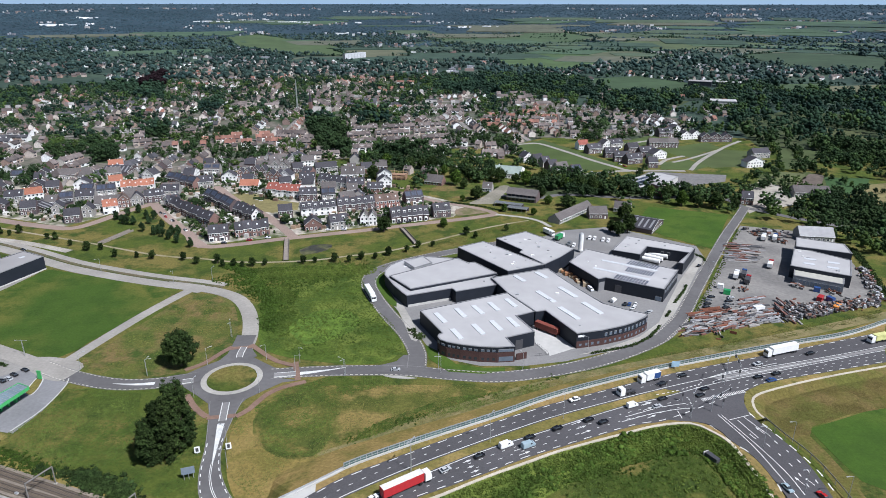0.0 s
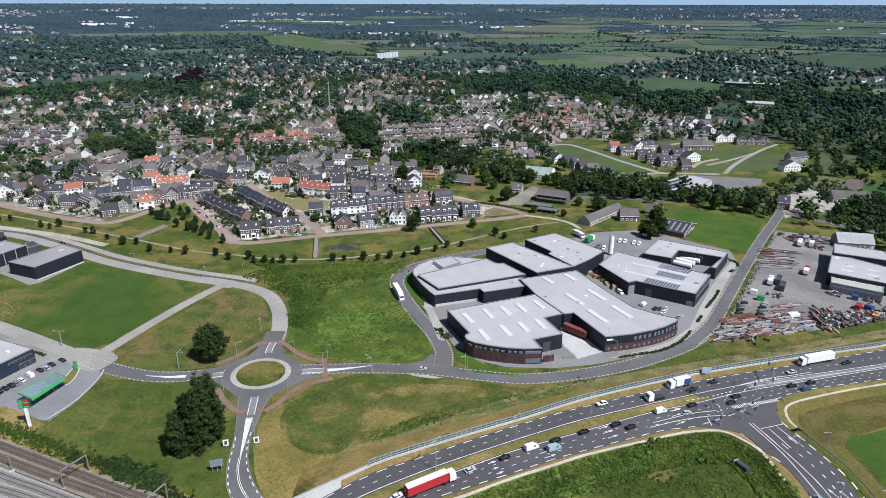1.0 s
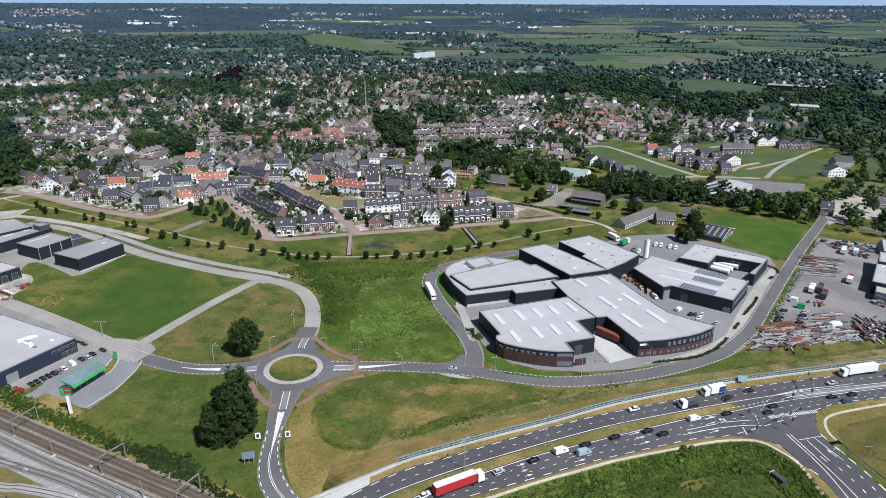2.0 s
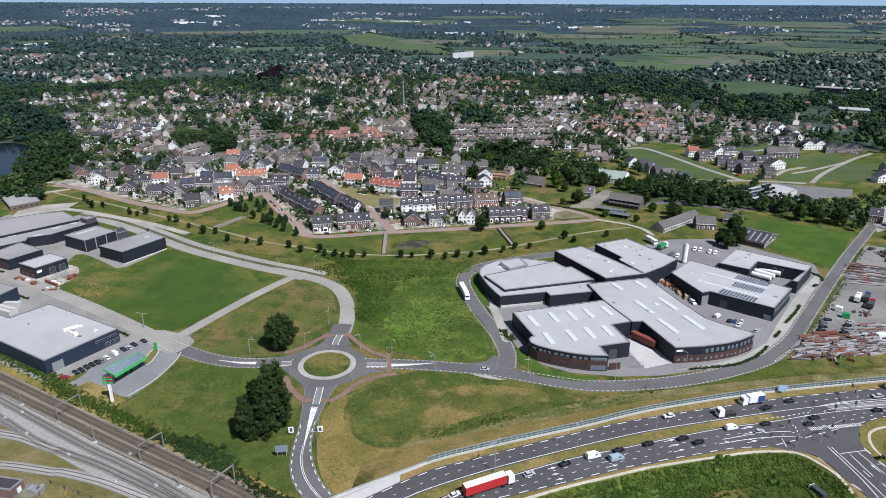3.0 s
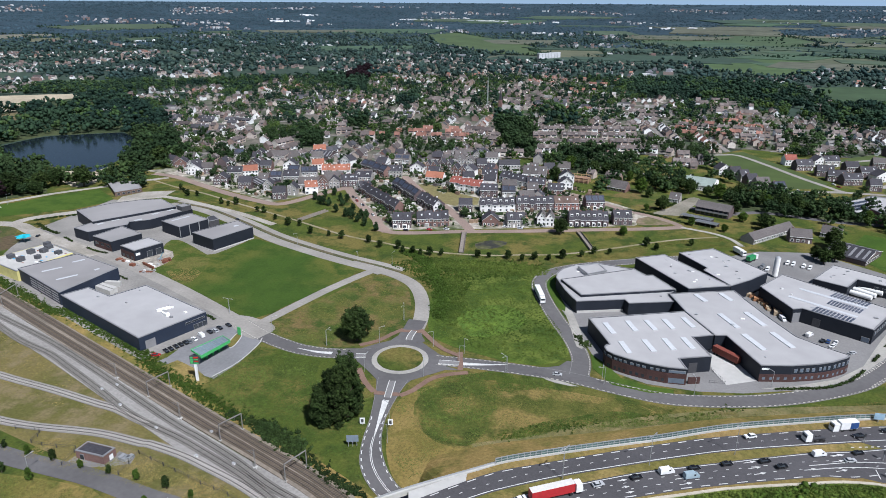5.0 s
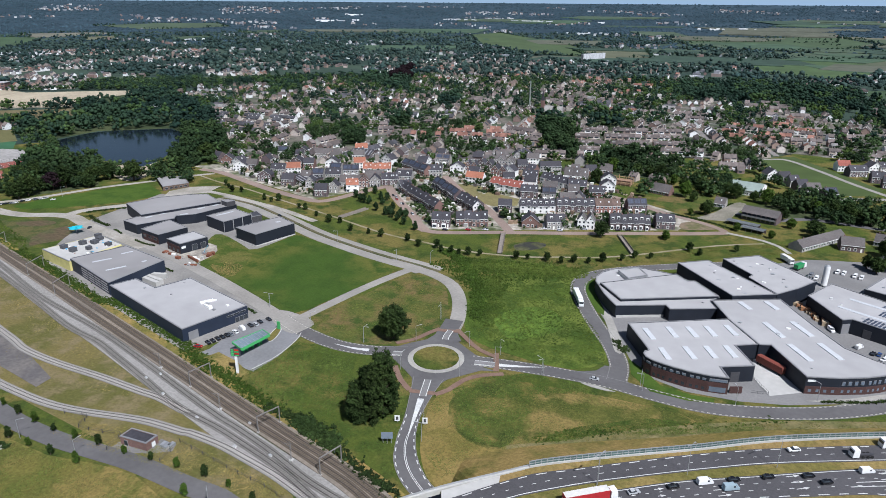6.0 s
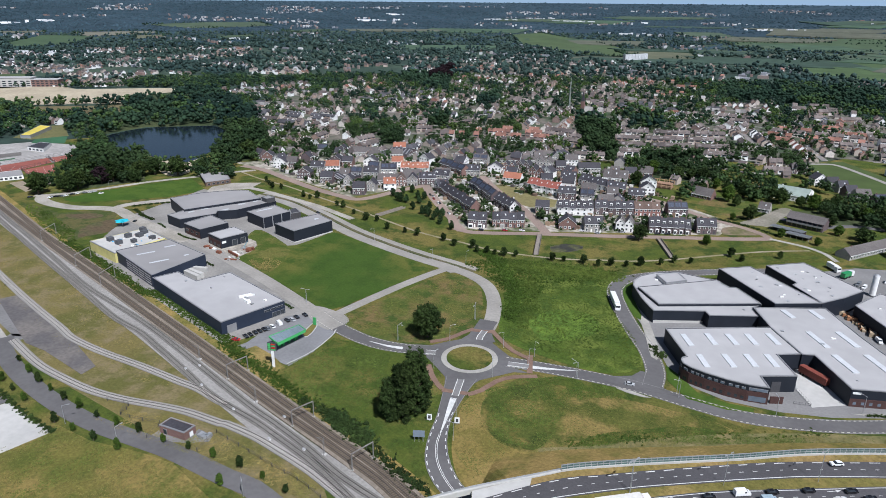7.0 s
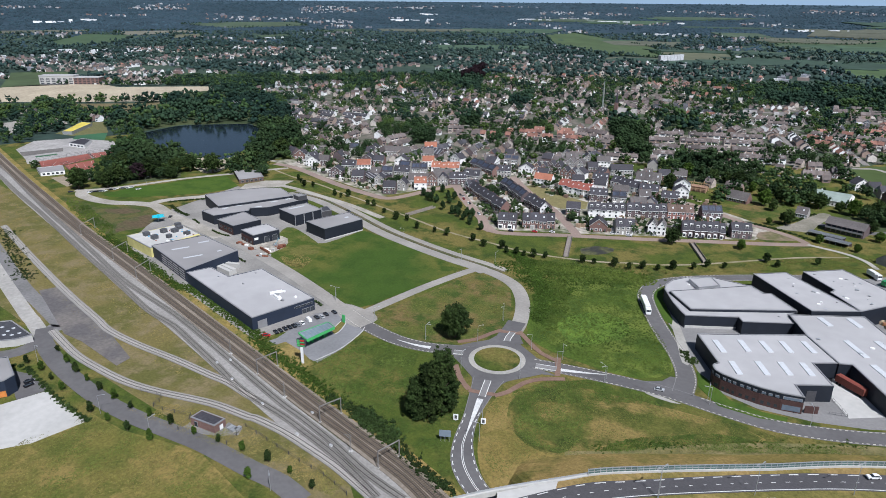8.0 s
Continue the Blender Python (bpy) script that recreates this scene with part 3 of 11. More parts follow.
# paved yards
sheet("paving_units", [(-61.7, 325.0), (-45.4, 343.3), (9.1, 391.4), (35.2, 416.5), (65.8, 427.0), (113.7, 395.0), (113.7, 373.8), (82.7, 297.0), (63.3, 269.0), (44.3, 255.6), (24.5, 244.8), (8.0, 239.3), (-10.5, 237.2), (-29.9, 242.5), (-41.8, 265.4), (-59.0, 294.0), (-67.8, 312.0)], 0.06, GREY_PAVING, "grey paved yard round the business units", "paving")
sheet("paving_west", [(-400.3, 274.2), (-410.1, 344.4), (-355.3, 351.5), (-281.5, 318.1), (-259.3, 314.6), (-262.0, 282.3), (-272.3, 266.0), (-283.5, 247.3), (-253.5, 237.9), (-193.6, 219.8), (-190.1, 207.5), (-192.8, 198.9), (-206.5, 173.8), (-273.7, 187.0), (-321.0, 201.5), (-362.2, 216.0), (-382.6, 243.8)], 0.05, mat("worn_hall_paving", (0.262, 0.250, 0.230), 0.92, 0.16, 0.8, 0.05, 0.25), "grey paved yards between the western halls", "paving")
sheet("station_lot", [(-198.2, 175.6), (-201.3, 207.1), (-193.5, 215.7), (-172.6, 212.9), (-170.6, 202.6), (-171.3, 173.8), (-183.2, 175.2)], 0.09, mat("grey_forecourt", (0.22, 0.22, 0.225), 0.9, 0.12, 0.8, 0.06), "grey asphalt forecourt of the petrol station", "forecourt")
sheet("station_lot", [(-199.9, 175.2), (-197.5, 183.2), (-190.6, 207.3), (-184.9, 212.4), (-171.4, 208.7), (-170.2, 202.9), (-168.2, 188.0), (-169.3, 173.7), (-174.5, 174.8), (-192.1, 180.0)], 0.094, MATS["grey_forecourt"], "grey asphalt forecourt beside the petrol pumps", "forecourt")
sheet("station_lawn", [(-195.3, 172.7), (-193.0, 179.4), (-181.1, 177.0), (-169.4, 172.0), (-171.3, 166.6), (-182.9, 168.4)], 0.1, DRY, "straw-coloured lawn under the price sign", "lawn")
sheet("worn_corner", [(-291.4, 270.0), (-302.8, 287.0), (-300.4, 294.3), (-272.1, 283.6), (-259.3, 275.8), (-251.0, 260.1), (-246.1, 244.3), (-254.2, 240.1), (-267.6, 245.3), (-277.6, 249.6)], 0.082, meadow("worn_grass", (0.071, 0.094, 0.019), (0.120, 0.116, 0.032), (0.050, 0.079, 0.013), 0.05), "worn straw-coloured corner of the lawn", "lawn", True)
sheet("scrap_yard", [(153.1, 439.3), (187.6, 431.4), (196.5, 375.3), (184.8, 322.5), (165.3, 311.2), (127.7, 294.6), (78.7, 272.2), (86.5, 291.4), (111.3, 346.1), (129.0, 386.2)], 0.07, mat("worn_yard_concrete", (0.215, 0.205, 0.190), 0.92, 0.18, 0.5, 0.04, other=(0.155, 0.148, 0.140)), "pale concrete yard covered with steel and vehicles", "yard")
sheet("lawn_west", [(-262.5, 284.3), (-257.1, 314.8), (-183.5, 300.3), (-173.6, 294.5), (-171.2, 286.3), (-185.2, 229.0), (-189.0, 222.0), (-196.6, 221.6), (-271.4, 242.4), (-278.8, 254.9), (-270.7, 276.5)], 0.075, LAWN_DRY, "mown green lawn with a worn yellowish corner", "lawn")
sheet("field_north", [(99.9, 478.2), (152.6, 463.4), (122.7, 391.0), (112.3, 398.9), (97.8, 412.2), (83.9, 436.3)], 0.08, LAWN, "even green field beside the lane", "field")
sheet("field_south", [(106.8, 207.0), (141.2, 225.5), (147.9, 211.6), (132.8, 166.5), (112.2, 180.6), (108.8, 194.8)], 0.05, LAWN, "bright green field below the side road", "field")
sheet("meadow_lake", [(-478.0, 272.0), (-473.3, 302.1), (-458.5, 333.4), (-443.5, 361.6), (-410.5, 345.7), (-408.6, 335.5), (-416.2, 315.4), (-432.3, 297.1), (-447.5, 282.3), (-466.3, 270.3)], 0.05, LAWN, "green meadow near the lake", "meadow")
sheet("dry_meadow", [(-92.9, 177.2), (-95.2, 192.0), (-82.7, 205.6), (-63.0, 213.8), (-34.4, 217.1), (-10.2, 220.7), (-7.3, 213.3), (-41.9, 187.5), (-57.7, 167.2), (-65.8, 150.9), (-72.8, 146.4), (-79.2, 150.8), (-85.5, 159.4), (-90.2, 169.1)], 0.04, meadow("part_dry_grass", (0.189, 0.144, 0.044), (0.229, 0.169, 0.060), (0.143, 0.122, 0.033), 0.03), "half-dry yellow and green meadow", "meadow", True)
CORE = meadow("lush_patch_grass", (0.075, 0.088, 0.020), (0.143, 0.119, 0.034), (0.039, 0.057, 0.012), 0.09, 0.5)
MIXED = meadow("mixed_patch_grass", (0.100, 0.102, 0.025), (0.195, 0.148, 0.051), (0.060, 0.073, 0.016), 0.07, 0.5)
sheet("weedy_meadow", [(-80.3, 175.5), (-86.7, 183.3), (-89.8, 196.4), (-81.9, 209.0), (-60.7, 216.7), (-39.1, 219.5), (-12.0, 220.7), (-7.8, 214.4), (-32.3, 193.3), (-50.7, 179.4), (-62.6, 172.1), (-72.5, 171.3)], 0.046, MIXED, "weedy meadow of mixed green and straw tones", "meadow", True)
sheet("green_patch", [(-79.2, 175.0), (-86.6, 185.4), (-89.3, 196.8), (-81.9, 209.0), (-66.2, 216.4), (-64.1, 207.7), (-74.4, 199.7), (-76.7, 189.7), (-69.3, 187.7), (-63.1, 186.6), (-59.9, 179.5), (-62.2, 173.4), (-68.1, 172.0), (-74.1, 172.4)], 0.052, CORE, "dark green overgrown patch in the dry meadow", "meadow", True)
sheet("green_patch", [(-52.7, 179.5), (-48.8, 188.0), (-42.6, 196.1), (-33.0, 203.4), (-20.0, 213.3), (-9.3, 214.9), (-20.0, 203.7), (-32.4, 193.6), (-43.1, 185.3)], 0.05, CORE, "dark green strip of weeds in the dry meadow", "meadow", True)
sheet("scrub_meadow", [(-124.5, 296.9), (-109.7, 337.8), (-82.2, 332.4), (-71.0, 296.0), (-51.3, 267.1), (-44.0, 246.7), (-54.8, 233.6), (-78.7, 233.2), (-103.2, 240.1), (-116.9, 265.6)], 0.05, SCRUB_GRASS, "lush green rough meadow", "meadow", True)
sheet("tree_meadow", [(-176.4, 220.0), (-162.3, 286.4), (-143.3, 289.7), (-129.9, 273.0), (-119.4, 243.4), (-127.8, 221.9), (-150.1, 210.5), (-169.3, 210.9)], 0.04, meadow("brown_green_grass", (0.086, 0.100, 0.024), (0.150, 0.112, 0.045), (0.044, 0.071, 0.014), 0.045), "rough brownish green meadow", "meadow", True)
sheet("rail_field", [(-639.1, 257.7), (-540.4, 236.9), (-364.4, 194.0), (-240.3, 164.6), (-179.4, 143.1), (-110.4, 123.9), (-97.2, 113.0), (-118.2, 107.5), (-187.2, 116.3), (-252.0, 121.1), (-379.2, 134.9)], 0.03, meadow("olive_dry_grass", (0.150, 0.126, 0.046), (0.102, 0.100, 0.030), (0.180, 0.146, 0.076), 0.03, 0.3), "straw-coloured dry grass beside the sidings", "grass")
sheet("south_field", [(-218.6, 80.7), (-213.2, 102.8), (-193.9, 103.1), (-172.9, 107.7), (-159.8, 109.0), (-118.9, 99.1), (-143.6, 66.6), (-198.7, 55.8), (-217.8, 64.2)], 0.035, meadow("yellowing_grass", (0.137, 0.124, 0.032), (0.201, 0.154, 0.051), (0.092, 0.100, 0.023), 0.04), "yellowing rough grass field", "field")
sheet("estate_ground", [(-456.4, 422.7), (-406.2, 414.3), (-356.2, 401.8), (-297.3, 386.1), (-286.9, 405.7), (-278.2, 432.9), (-267.0, 446.8), (-223.0, 393.0), (-192.8, 361.5), (-138.6, 387.1), (-103.8, 405.2), (-40.5, 436.8), (-33.4, 468.0), (-70.4, 490.8), (-100.1, 502.8), (-146.1, 561.2), (-222.0, 563.7), (-282.0, 522.7), (-401.3, 510.7)], 0.03, mat("garden_ground", (0.37, 0.335, 0.285), 0.95, 0.5, 0.25, 0.09, other=(0.075, 0.092, 0.038)), "gardens and paved plots of the new estate", "gardens")
road("mown_strip", [(-59.5, 172.6), (-56.0, 175.2), (-44.0, 183.1), (-32.0, 193.5), (-19.1, 203.4), (-5.4, 212.8), (16.2, 225.7), (42.9, 239.2), (85.2, 259.2), (127.2, 279.4), (191.2, 311.1)], 6.0, 0.08, mat("mown_straw", (0.185, 0.155, 0.070), 0.95, 0.3, 0.8, 0.08, other=(0.120, 0.118, 0.044)), "straw-coloured mown strip along the bank", category="verge")
sheet("waste_plot", [(-493.2, 249.8), (-475.7, 252.6), (-446.5, 249.3), (-432.1, 266.2), (-413.4, 271.4), (-395.7, 254.4), (-386.3, 230.0), (-384.5, 216.0), (-427.6, 228.2)], 0.04, meadow("weedy_green_ground", (0.062, 0.078, 0.024), (0.100, 0.092, 0.036), (0.045, 0.064, 0.018), 0.06), "overgrown green and brown building plot", "plot")
sheet("waste_patch", [(-388.6, 225.4), (-381.5, 243.8), (-397.8, 262.5), (-405.8, 252.0), (-401.6, 235.2)], 0.047, mat("rusty_weeds", (0.092, 0.068, 0.038), 0.95, 0.4, 0.5, 0.08, other=(0.075, 0.075, 0.030)), "rusty brown weeds on the building plot", "plot", True)
sheet("waste_patch", [(-440.0, 250.0), (-425.0, 262.0), (-414.0, 261.0), (-418.0, 252.0), (-430.0, 246.0)], 0.047, MATS["rusty_weeds"], "bare brown ground on the building plot", "plot", True)
sheet("plaza", [(-219.2, 474.4), (-211.3, 484.2), (-175.9, 463.4), (-158.9, 458.5), (-154.3, 440.8), (-170.1, 431.9), (-180.9, 435.7)], 0.08, mat("straw_grass", (0.20, 0.175, 0.075), 0.95, 0.25, 0.4, 0.08), "straw-yellow grass square in the estate", "grass")
sheet("pond", [(-127.4, 361.4), (-121.0, 370.8), (-109.9, 372.1), (-110.7, 362.4), (-119.2, 354.3), (-124.3, 354.5)], 0.05, mat("reed_pond", (0.040, 0.040, 0.032), 0.6, 0.5, 0.5, 0.12, other=(0.095, 0.095, 0.042)), "half-dry dark pond in the grass", "pond", True)

sheet("brown_slope", [(94.8, 225.7), (102.0, 232.9), (129.3, 245.1), (164.2, 260.4), (146.7, 225.9), (124.5, 217.8), (108.5, 208.7), (105.4, 202.8), (107.6, 192.9), (109.4, 180.2), (110.0, 170.7), (103.5, 170.0), (102.4, 187.5), (96.1, 203.4), (92.7, 213.8)], 0.06, meadow("brownish_rank_grass", (0.114, 0.096, 0.028), (0.094, 0.096, 0.023), (0.137, 0.103, 0.038), 0.05), "brownish rank grass beside the junction", "meadow")
# roads of the estate and the paths
PAVED = [
    ("estate_road_west", [(-442.4, 417.3), (-415.9, 415.9), (-376.4, 403.1), (-342.7, 392.2), (-310.4, 385.2), (-290.3, 383.5), (-282.4, 396.4), (-277.6, 415.2), (-270.5, 434.7), (-266.1, 445.2)], 7.0),
    ("estate_road_middle", [(-266.1, 445.2), (-250.6, 425.9), (-228.2, 401.9), (-205.3, 379.3), (-200.2, 371.5), (-187.3, 359.5)], 7.0),
    ("estate_road_front", [(-194.0, 362.3), (-182.4, 360.3), (-165.0, 367.5), (-148.4, 376.9), (-125.3, 387.7), (-102.0, 398.6), (-80.0, 409.8), (-56.4, 421.7), (-37.2, 431.0), (-20.5, 440.3), (-11.4, 446.1)], 6.0),
    ("estate_road_east", [(-11.4, 446.1), (-16.3, 453.2), (-30.1, 461.9), (-45.7, 468.2), (-62.4, 477.3), (-77.8, 490.7), (-96.0, 498.3)], 5.0),
    ("estate_lane", [(-138.9, 384.1), (-149.7, 398.2), (-166.1, 418.0), (-184.6, 437.0), (-206.4, 457.3), (-225.5, 478.5), (-240.4, 496.9)], 6.5),
]
for k, (nm, pts, w) in enumerate(PAVED):
    road(nm, pts, w, 0.11 + 0.004 * k, PAVING, "red-brown brick paved street of the estate", category="street")
road("foot_path", [(-425.2, 399.9), (-392.2, 390.5), (-360.6, 385.1), (-327.5, 375.8), (-297.3, 367.9), (-253.3, 355.8), (-216.5, 344.7), (-193.3, 340.8), (-180.6, 340.5), (-158.2, 337.6), (-133.9, 340.0), (-111.5, 346.1), (-95.9, 353.9), (-78.9, 361.6), (-60.5, 374.9), (-39.9, 393.9), (-18.3, 414.0), (-1.2, 426.7), (11.6, 434.7)], 1.8, 0.13, mat("trodden_shell_path", (0.29, 0.25, 0.175), 0.95, 0.2, 0.8, 0.08, other=(0.20, 0.18, 0.10)), "pale narrow footpath through the grass", category="path")
road("foot_path_east", [(-11.4, 446.1), (-0.7, 443.7), (10.3, 440.4), (19.9, 433.0), (26.1, 421.8)], 3.0, 0.134, CONCRETE, "pale gravel path to the lane", category="path")
sheet("road_apron", [(-186.3, 311.2), (-177.1, 311.8), (-164.8, 306.2), (-157.4, 300.5), (-159.9, 293.7), (-173.9, 299.6)], 0.122, PALE_ROAD, "wide pale apron where the lanes meet", "road", True)
WEST_LANE = line3(L_NORTH[4:])
solid("service_strip", band(Shape(), side(WEST_LANE, -5.4), 2.2, 0.0, 0.14), mat("brown_dry_weeds", (0.120, 0.100, 0.060), 0.95, 0.4, 0.8, 0.08, other=(0.075, 0.080, 0.036)), "strip of brown weeds between two pale lanes", "verge")
solid("service_lane", band(Shape(), side(WEST_LANE, -8.6), 4.6, 0.0, 0.11), PALE_ROAD, "pale gravel lane beside the concrete road", "road")
road("yard_lane", [(-325.1, 255.5), (-355.1, 261.2), (-376.5, 264.4), (-400.4, 270.2), (-418.0, 275.0), (-434.0, 271.2), (-450.0, 263.0), (-470.1, 260.1), (-488.6, 262.3), (-500.0, 270.0)], 9.0, 0.105, SANDY_ROAD, "wide pale lane curving between meadow and halls")
road("yard_lane", [(-424.0, 277.0), (-424.5, 286.0), (-417.8, 297.5), (-407.0, 312.4), (-400.0, 330.0), (-396.0, 352.0), (-386.0, 366.0)], 7.5, 0.109, SANDY_ROAD, "pale lane along the meadow behind the hall")
road("lake_lane", [(-504.6, 266.0), (-491.3, 279.9), (-477.9, 305.3), (-464.6, 338.2), (-445.6, 369.5), (-437.3, 387.3), (-420.4, 411.3)], 5.0, 0.113, SANDY_ROAD, "pale lane under the trees by the lake")
road("hall_back_road", [(-384.0, 366.0), (-362.0, 364.5), (-341.1, 361.2), (-303.1, 354.5), (-263.8, 343.0)], 5.0, 0.117, SANDY_ROAD, "pale lane behind the halls")
sheet("club_forecourt", [(-403.2, 341.1), (-380.5, 362.6), (-385.6, 382.5), (-404.8, 369.6), (-410.1, 352.5)], 0.095, SANDY_ROAD, "pale paved forecourt of the club house", "forecourt")
road("village_lane", [(169.5, 483.2), (157.2, 509.0), (118.2, 504.5), (83.5, 500.6), (40.7, 503.8), (14.2, 489.5), (-12.0, 497.7)], 6.0, 0.11, ASPHALT, "grey village lane under dark trees")
road("village_lane", [(169.5, 483.2), (194.4, 462.8), (217.5, 446.6), (250.6, 427.3)], 6.0, 0.112, ASPHALT, "grey village lane past the yard")
for k, (pts, w) in enumerate((([(-8.2, 689.5), (9.4, 699.5), (25.4, 703.1), (50.1, 668.4), (73.0, 630.6), (91.1, 605.1), (103.3, 590.7), (123.9, 592.8), (152.3, 594.5)], 5), ([(115.7, 709.5), (137.7, 727.2), (160.0, 743.5), (186.8, 760.8)], 5), ([(133.3, 616.7), (144.0, 637.7), (154.6, 648.9), (165.5, 658.3)], 4), ([(157.7, 597.6), (176.6, 638.4), (215.4, 703.4), (244.1, 742.9)], 4), ([(148.3, 628.0), (171.6, 650.1), (210.0, 694.3)], 3.5), ([(49.8, 564.5), (68.6, 575.0), (88.9, 585.0), (103.2, 590.1)], 6))):
    road("estate_lane_pale", pts, w, 0.12 + 0.006 * k, PALE_ROAD, "pale new lane round the building plots", category="street")
sheet("farm_yard", [(184.3, 531.8), (222.3, 557.4), (227.8, 525.1), (206.4, 493.2), (173.7, 475.3)], 0.06, mat("sandy_yard", (0.36, 0.33, 0.28), 0.95, 0.15, 0.2), "pale sandy farm yard", "yard")
for k, (a, b) in enumerate((((-140.9, 378.6), (-129.3, 342.6)), ((-72.4, 407.7), (-58.2, 378.3)), ((-247.5, 383.1), (-253.2, 356.7)))):
    s = Shape()
    line = line3([a, b])
    br = solid("footbridge", band(Shape(), line, 3.0, 0.1, 0.5), mat("weathered_wood", (0.24, 0.21, 0.18), 0.9, 0.2, 1.0), "grey weathered wooden footbridge over the ditch", "footbridge", kind="object")
    for sgn in (1, -1):
        part("railing", band(Shape(), side(line, 1.4 * sgn), 0.12, 0.5, 1.4), MATS["weathered_wood"], br)
# red cycle paths by the roundabout
for k, pts in enumerate(([(-96.4, 191.8), (-93.2, 197.0), (-90.9, 205.8), (-86.3, 212.2), (-78.3, 217.4)], [(-120.5, 203.3), (-115.6, 197.5), (-110.7, 193.0), (-106.5, 190.3)], [(-111.1, 243.9), (-103.1, 237.2), (-94.9, 231.3), (-85.8, 228.6)], [(-118.6, 241.2), (-121.3, 235.0), (-124.5, 226.4), (-129.9, 220.4)], [(-106.3, 189.8), (-101.0, 191.1), (-96.7, 192.4)], [(-87.1, 231.6), (-81.7, 217.8)], [(-118.7, 239.4), (-109.4, 242.3)])):
    road("cycle_path", pts, 2.3, 0.19 + 0.007 * k, RED_PATH, "red asphalt cycle path by the roundabout", category="path")
# splitter islands: a kerbed paved box, and a painted wedge that runs out
for pts, w in (([(-103.5, 199.9), (-101.6, 193.7), (-100.0, 188.6)], 2.5), ([(-113.4, 241.5), (-112.8, 236.1), (-111.8, 232.5)], 2.6), ([(-92.4, 220.4), (-84.1, 222.6)], 3.0), ([(-126.6, 211.7), (-122.7, 213.3)], 3.0)):
    line = line3(pts, 2.0)
    isl = solid("splitter_island", band(Shape(), line, w, 0.1, 0.25), GREY_PAVING, "grey paved traffic island with a white rim", "traffic island", kind="object")
    for sgn in (1, -1):
        part("rim", band(Shape(), side(line, sgn * w / 2), 0.28, 0.1, 0.29), WHITE_PAINT, isl)
for pts, w0, w1 in (([(-99.8, 187.0), (-97.9, 180.6), (-95.5, 172.7), (-93.4, 165.7)], 2.5, 0.4), ([(-83.0, 222.8), (-74.4, 225.8), (-65.2, 229.7)], 2.4, 0.2), ([(-136.9, 209.5), (-143.8, 207.9), (-153.1, 207.4)], 2.2, 0.2)):
    line = line3(pts, 2.0)
    n = len(line) - 1
    left = [side(line, (w0 + (w1 - w0) * k / n) / 2, 0.16)[k] for k in range(n + 1)]
    right = [side(line, -(w0 + (w1 - w0) * k / n) / 2, 0.16)[k] for k in range(n + 1)]
    solid("painted_wedge", strip(Shape(), left, right), WHITE_PAINT, "white painted wedge before the traffic island", "road marking")

# ---- western halls ----
P_N = [(-212.6, 178.8), (-281.1, 197.1), (-276.3, 209.0), (-258.5, 205.6), (-252.5, 222.4), (-204.0, 210.1)]
th, inv = hall("warehouse", "large dark blue-grey warehouse with a pale flat roof", P_N, 6.6, CLAD_BLUE, ROOFING)
vents(th, inv, P_N, 6.2, 5, 3)
on_roof(th, inv, "roof_duct", Shape().obox((-224.9, 201.6), (-222.0, 207.0), 1.5, 6.3, 7.3).obox((-222.0, 207.0), (-220.6, 207.6), 1.0, 6.3, 7.0), WHITE, "white ventilation duct")
for a, b, u, z in (((-221.6, 201.4), (-218.6, 200.2), 1.0, 7.2), ((-218.2, 200.6), (-216.2, 199.6), 1.8, 7.6), ((-223.0, 203.2), (-220.6, 203.6), 0.8, 6.9), ((-212.6, 205.9), (-211.4, 205.6), 1.2, 7.0)):
    on_roof(th, inv, "roof_unit", Shape().obox(a, b, u, 6.3, z), METAL if u == 0.8 else WHITE)
windows_on(th, inv, P_N[0], P_N[5], 3, 4.0, 5.0, 0.92, 0.66, 0.97)
windows_on(th, inv, P_N[0], P_N[5], 3, 0.2, 2.6, 0.85, 0.78, 0.99)
on_roof(th, inv, "gate", wall_panel(P_N[0], P_N[5], 0.08, 0.22, 0.1, 4.0, 0.1), TRIM, "dark roller gate")
P_2 = [(-330.8, 211.7), (-320.4, 239.8), (-283.1, 233.3), (-283.2, 198.2)]
th, inv = hall("workshop_hall", "dark hall with a weathered roof and ribbon windows", P_2, 7.0, CLAD_BLUE, ROOFING_DARK)
for k in range(4):
    windows_on(th, inv, P_2[0], P_2[3], 4, 1.0 + 1.4 * k, 1.7 + 1.4 * k, 0.9, 0.3, 0.97, glass=METAL)
for a, b in (((-315.2, 213.6), (-310.9, 222.2)), ((-298.8, 208.9), (-294.4, 218.0)), ((-312.1, 229.4), (-309.6, 235.1)), ((-291.8, 226.0), (-291.3, 228.6))):
    on_roof(th, inv, "skylight", slot(a, b, 1.6, 6.5, 6.85), SKYLIGHT, "pale acrylic skylight strip")
P_Y = [(-360.4, 215.5), (-353.0, 247.6), (-324.8, 241.5), (-329.8, 210.1)]
YELLOW = mat("yellow_insulation", (0.62, 0.56, 0.22), 0.8, 0.12, 0.4, 0.1, 0.15)
th, inv = hall("shell_building", "unfinished building with yellow insulation boards and a white roof", P_Y, 6.0, YELLOW, PALE_CONCRETE)
STACKS = [DARK_METAL, mat("blue_foil", (0.10, 0.38, 0.62), 0.5, 0.2, 1), WHITE, mat("red_brown_boards", (0.25, 0.09, 0.06), 0.8), mat("grey_wrapping", (0.085, 0.088, 0.095), 0.75, 0.25, 0.8)]
rnd = random.Random(5)
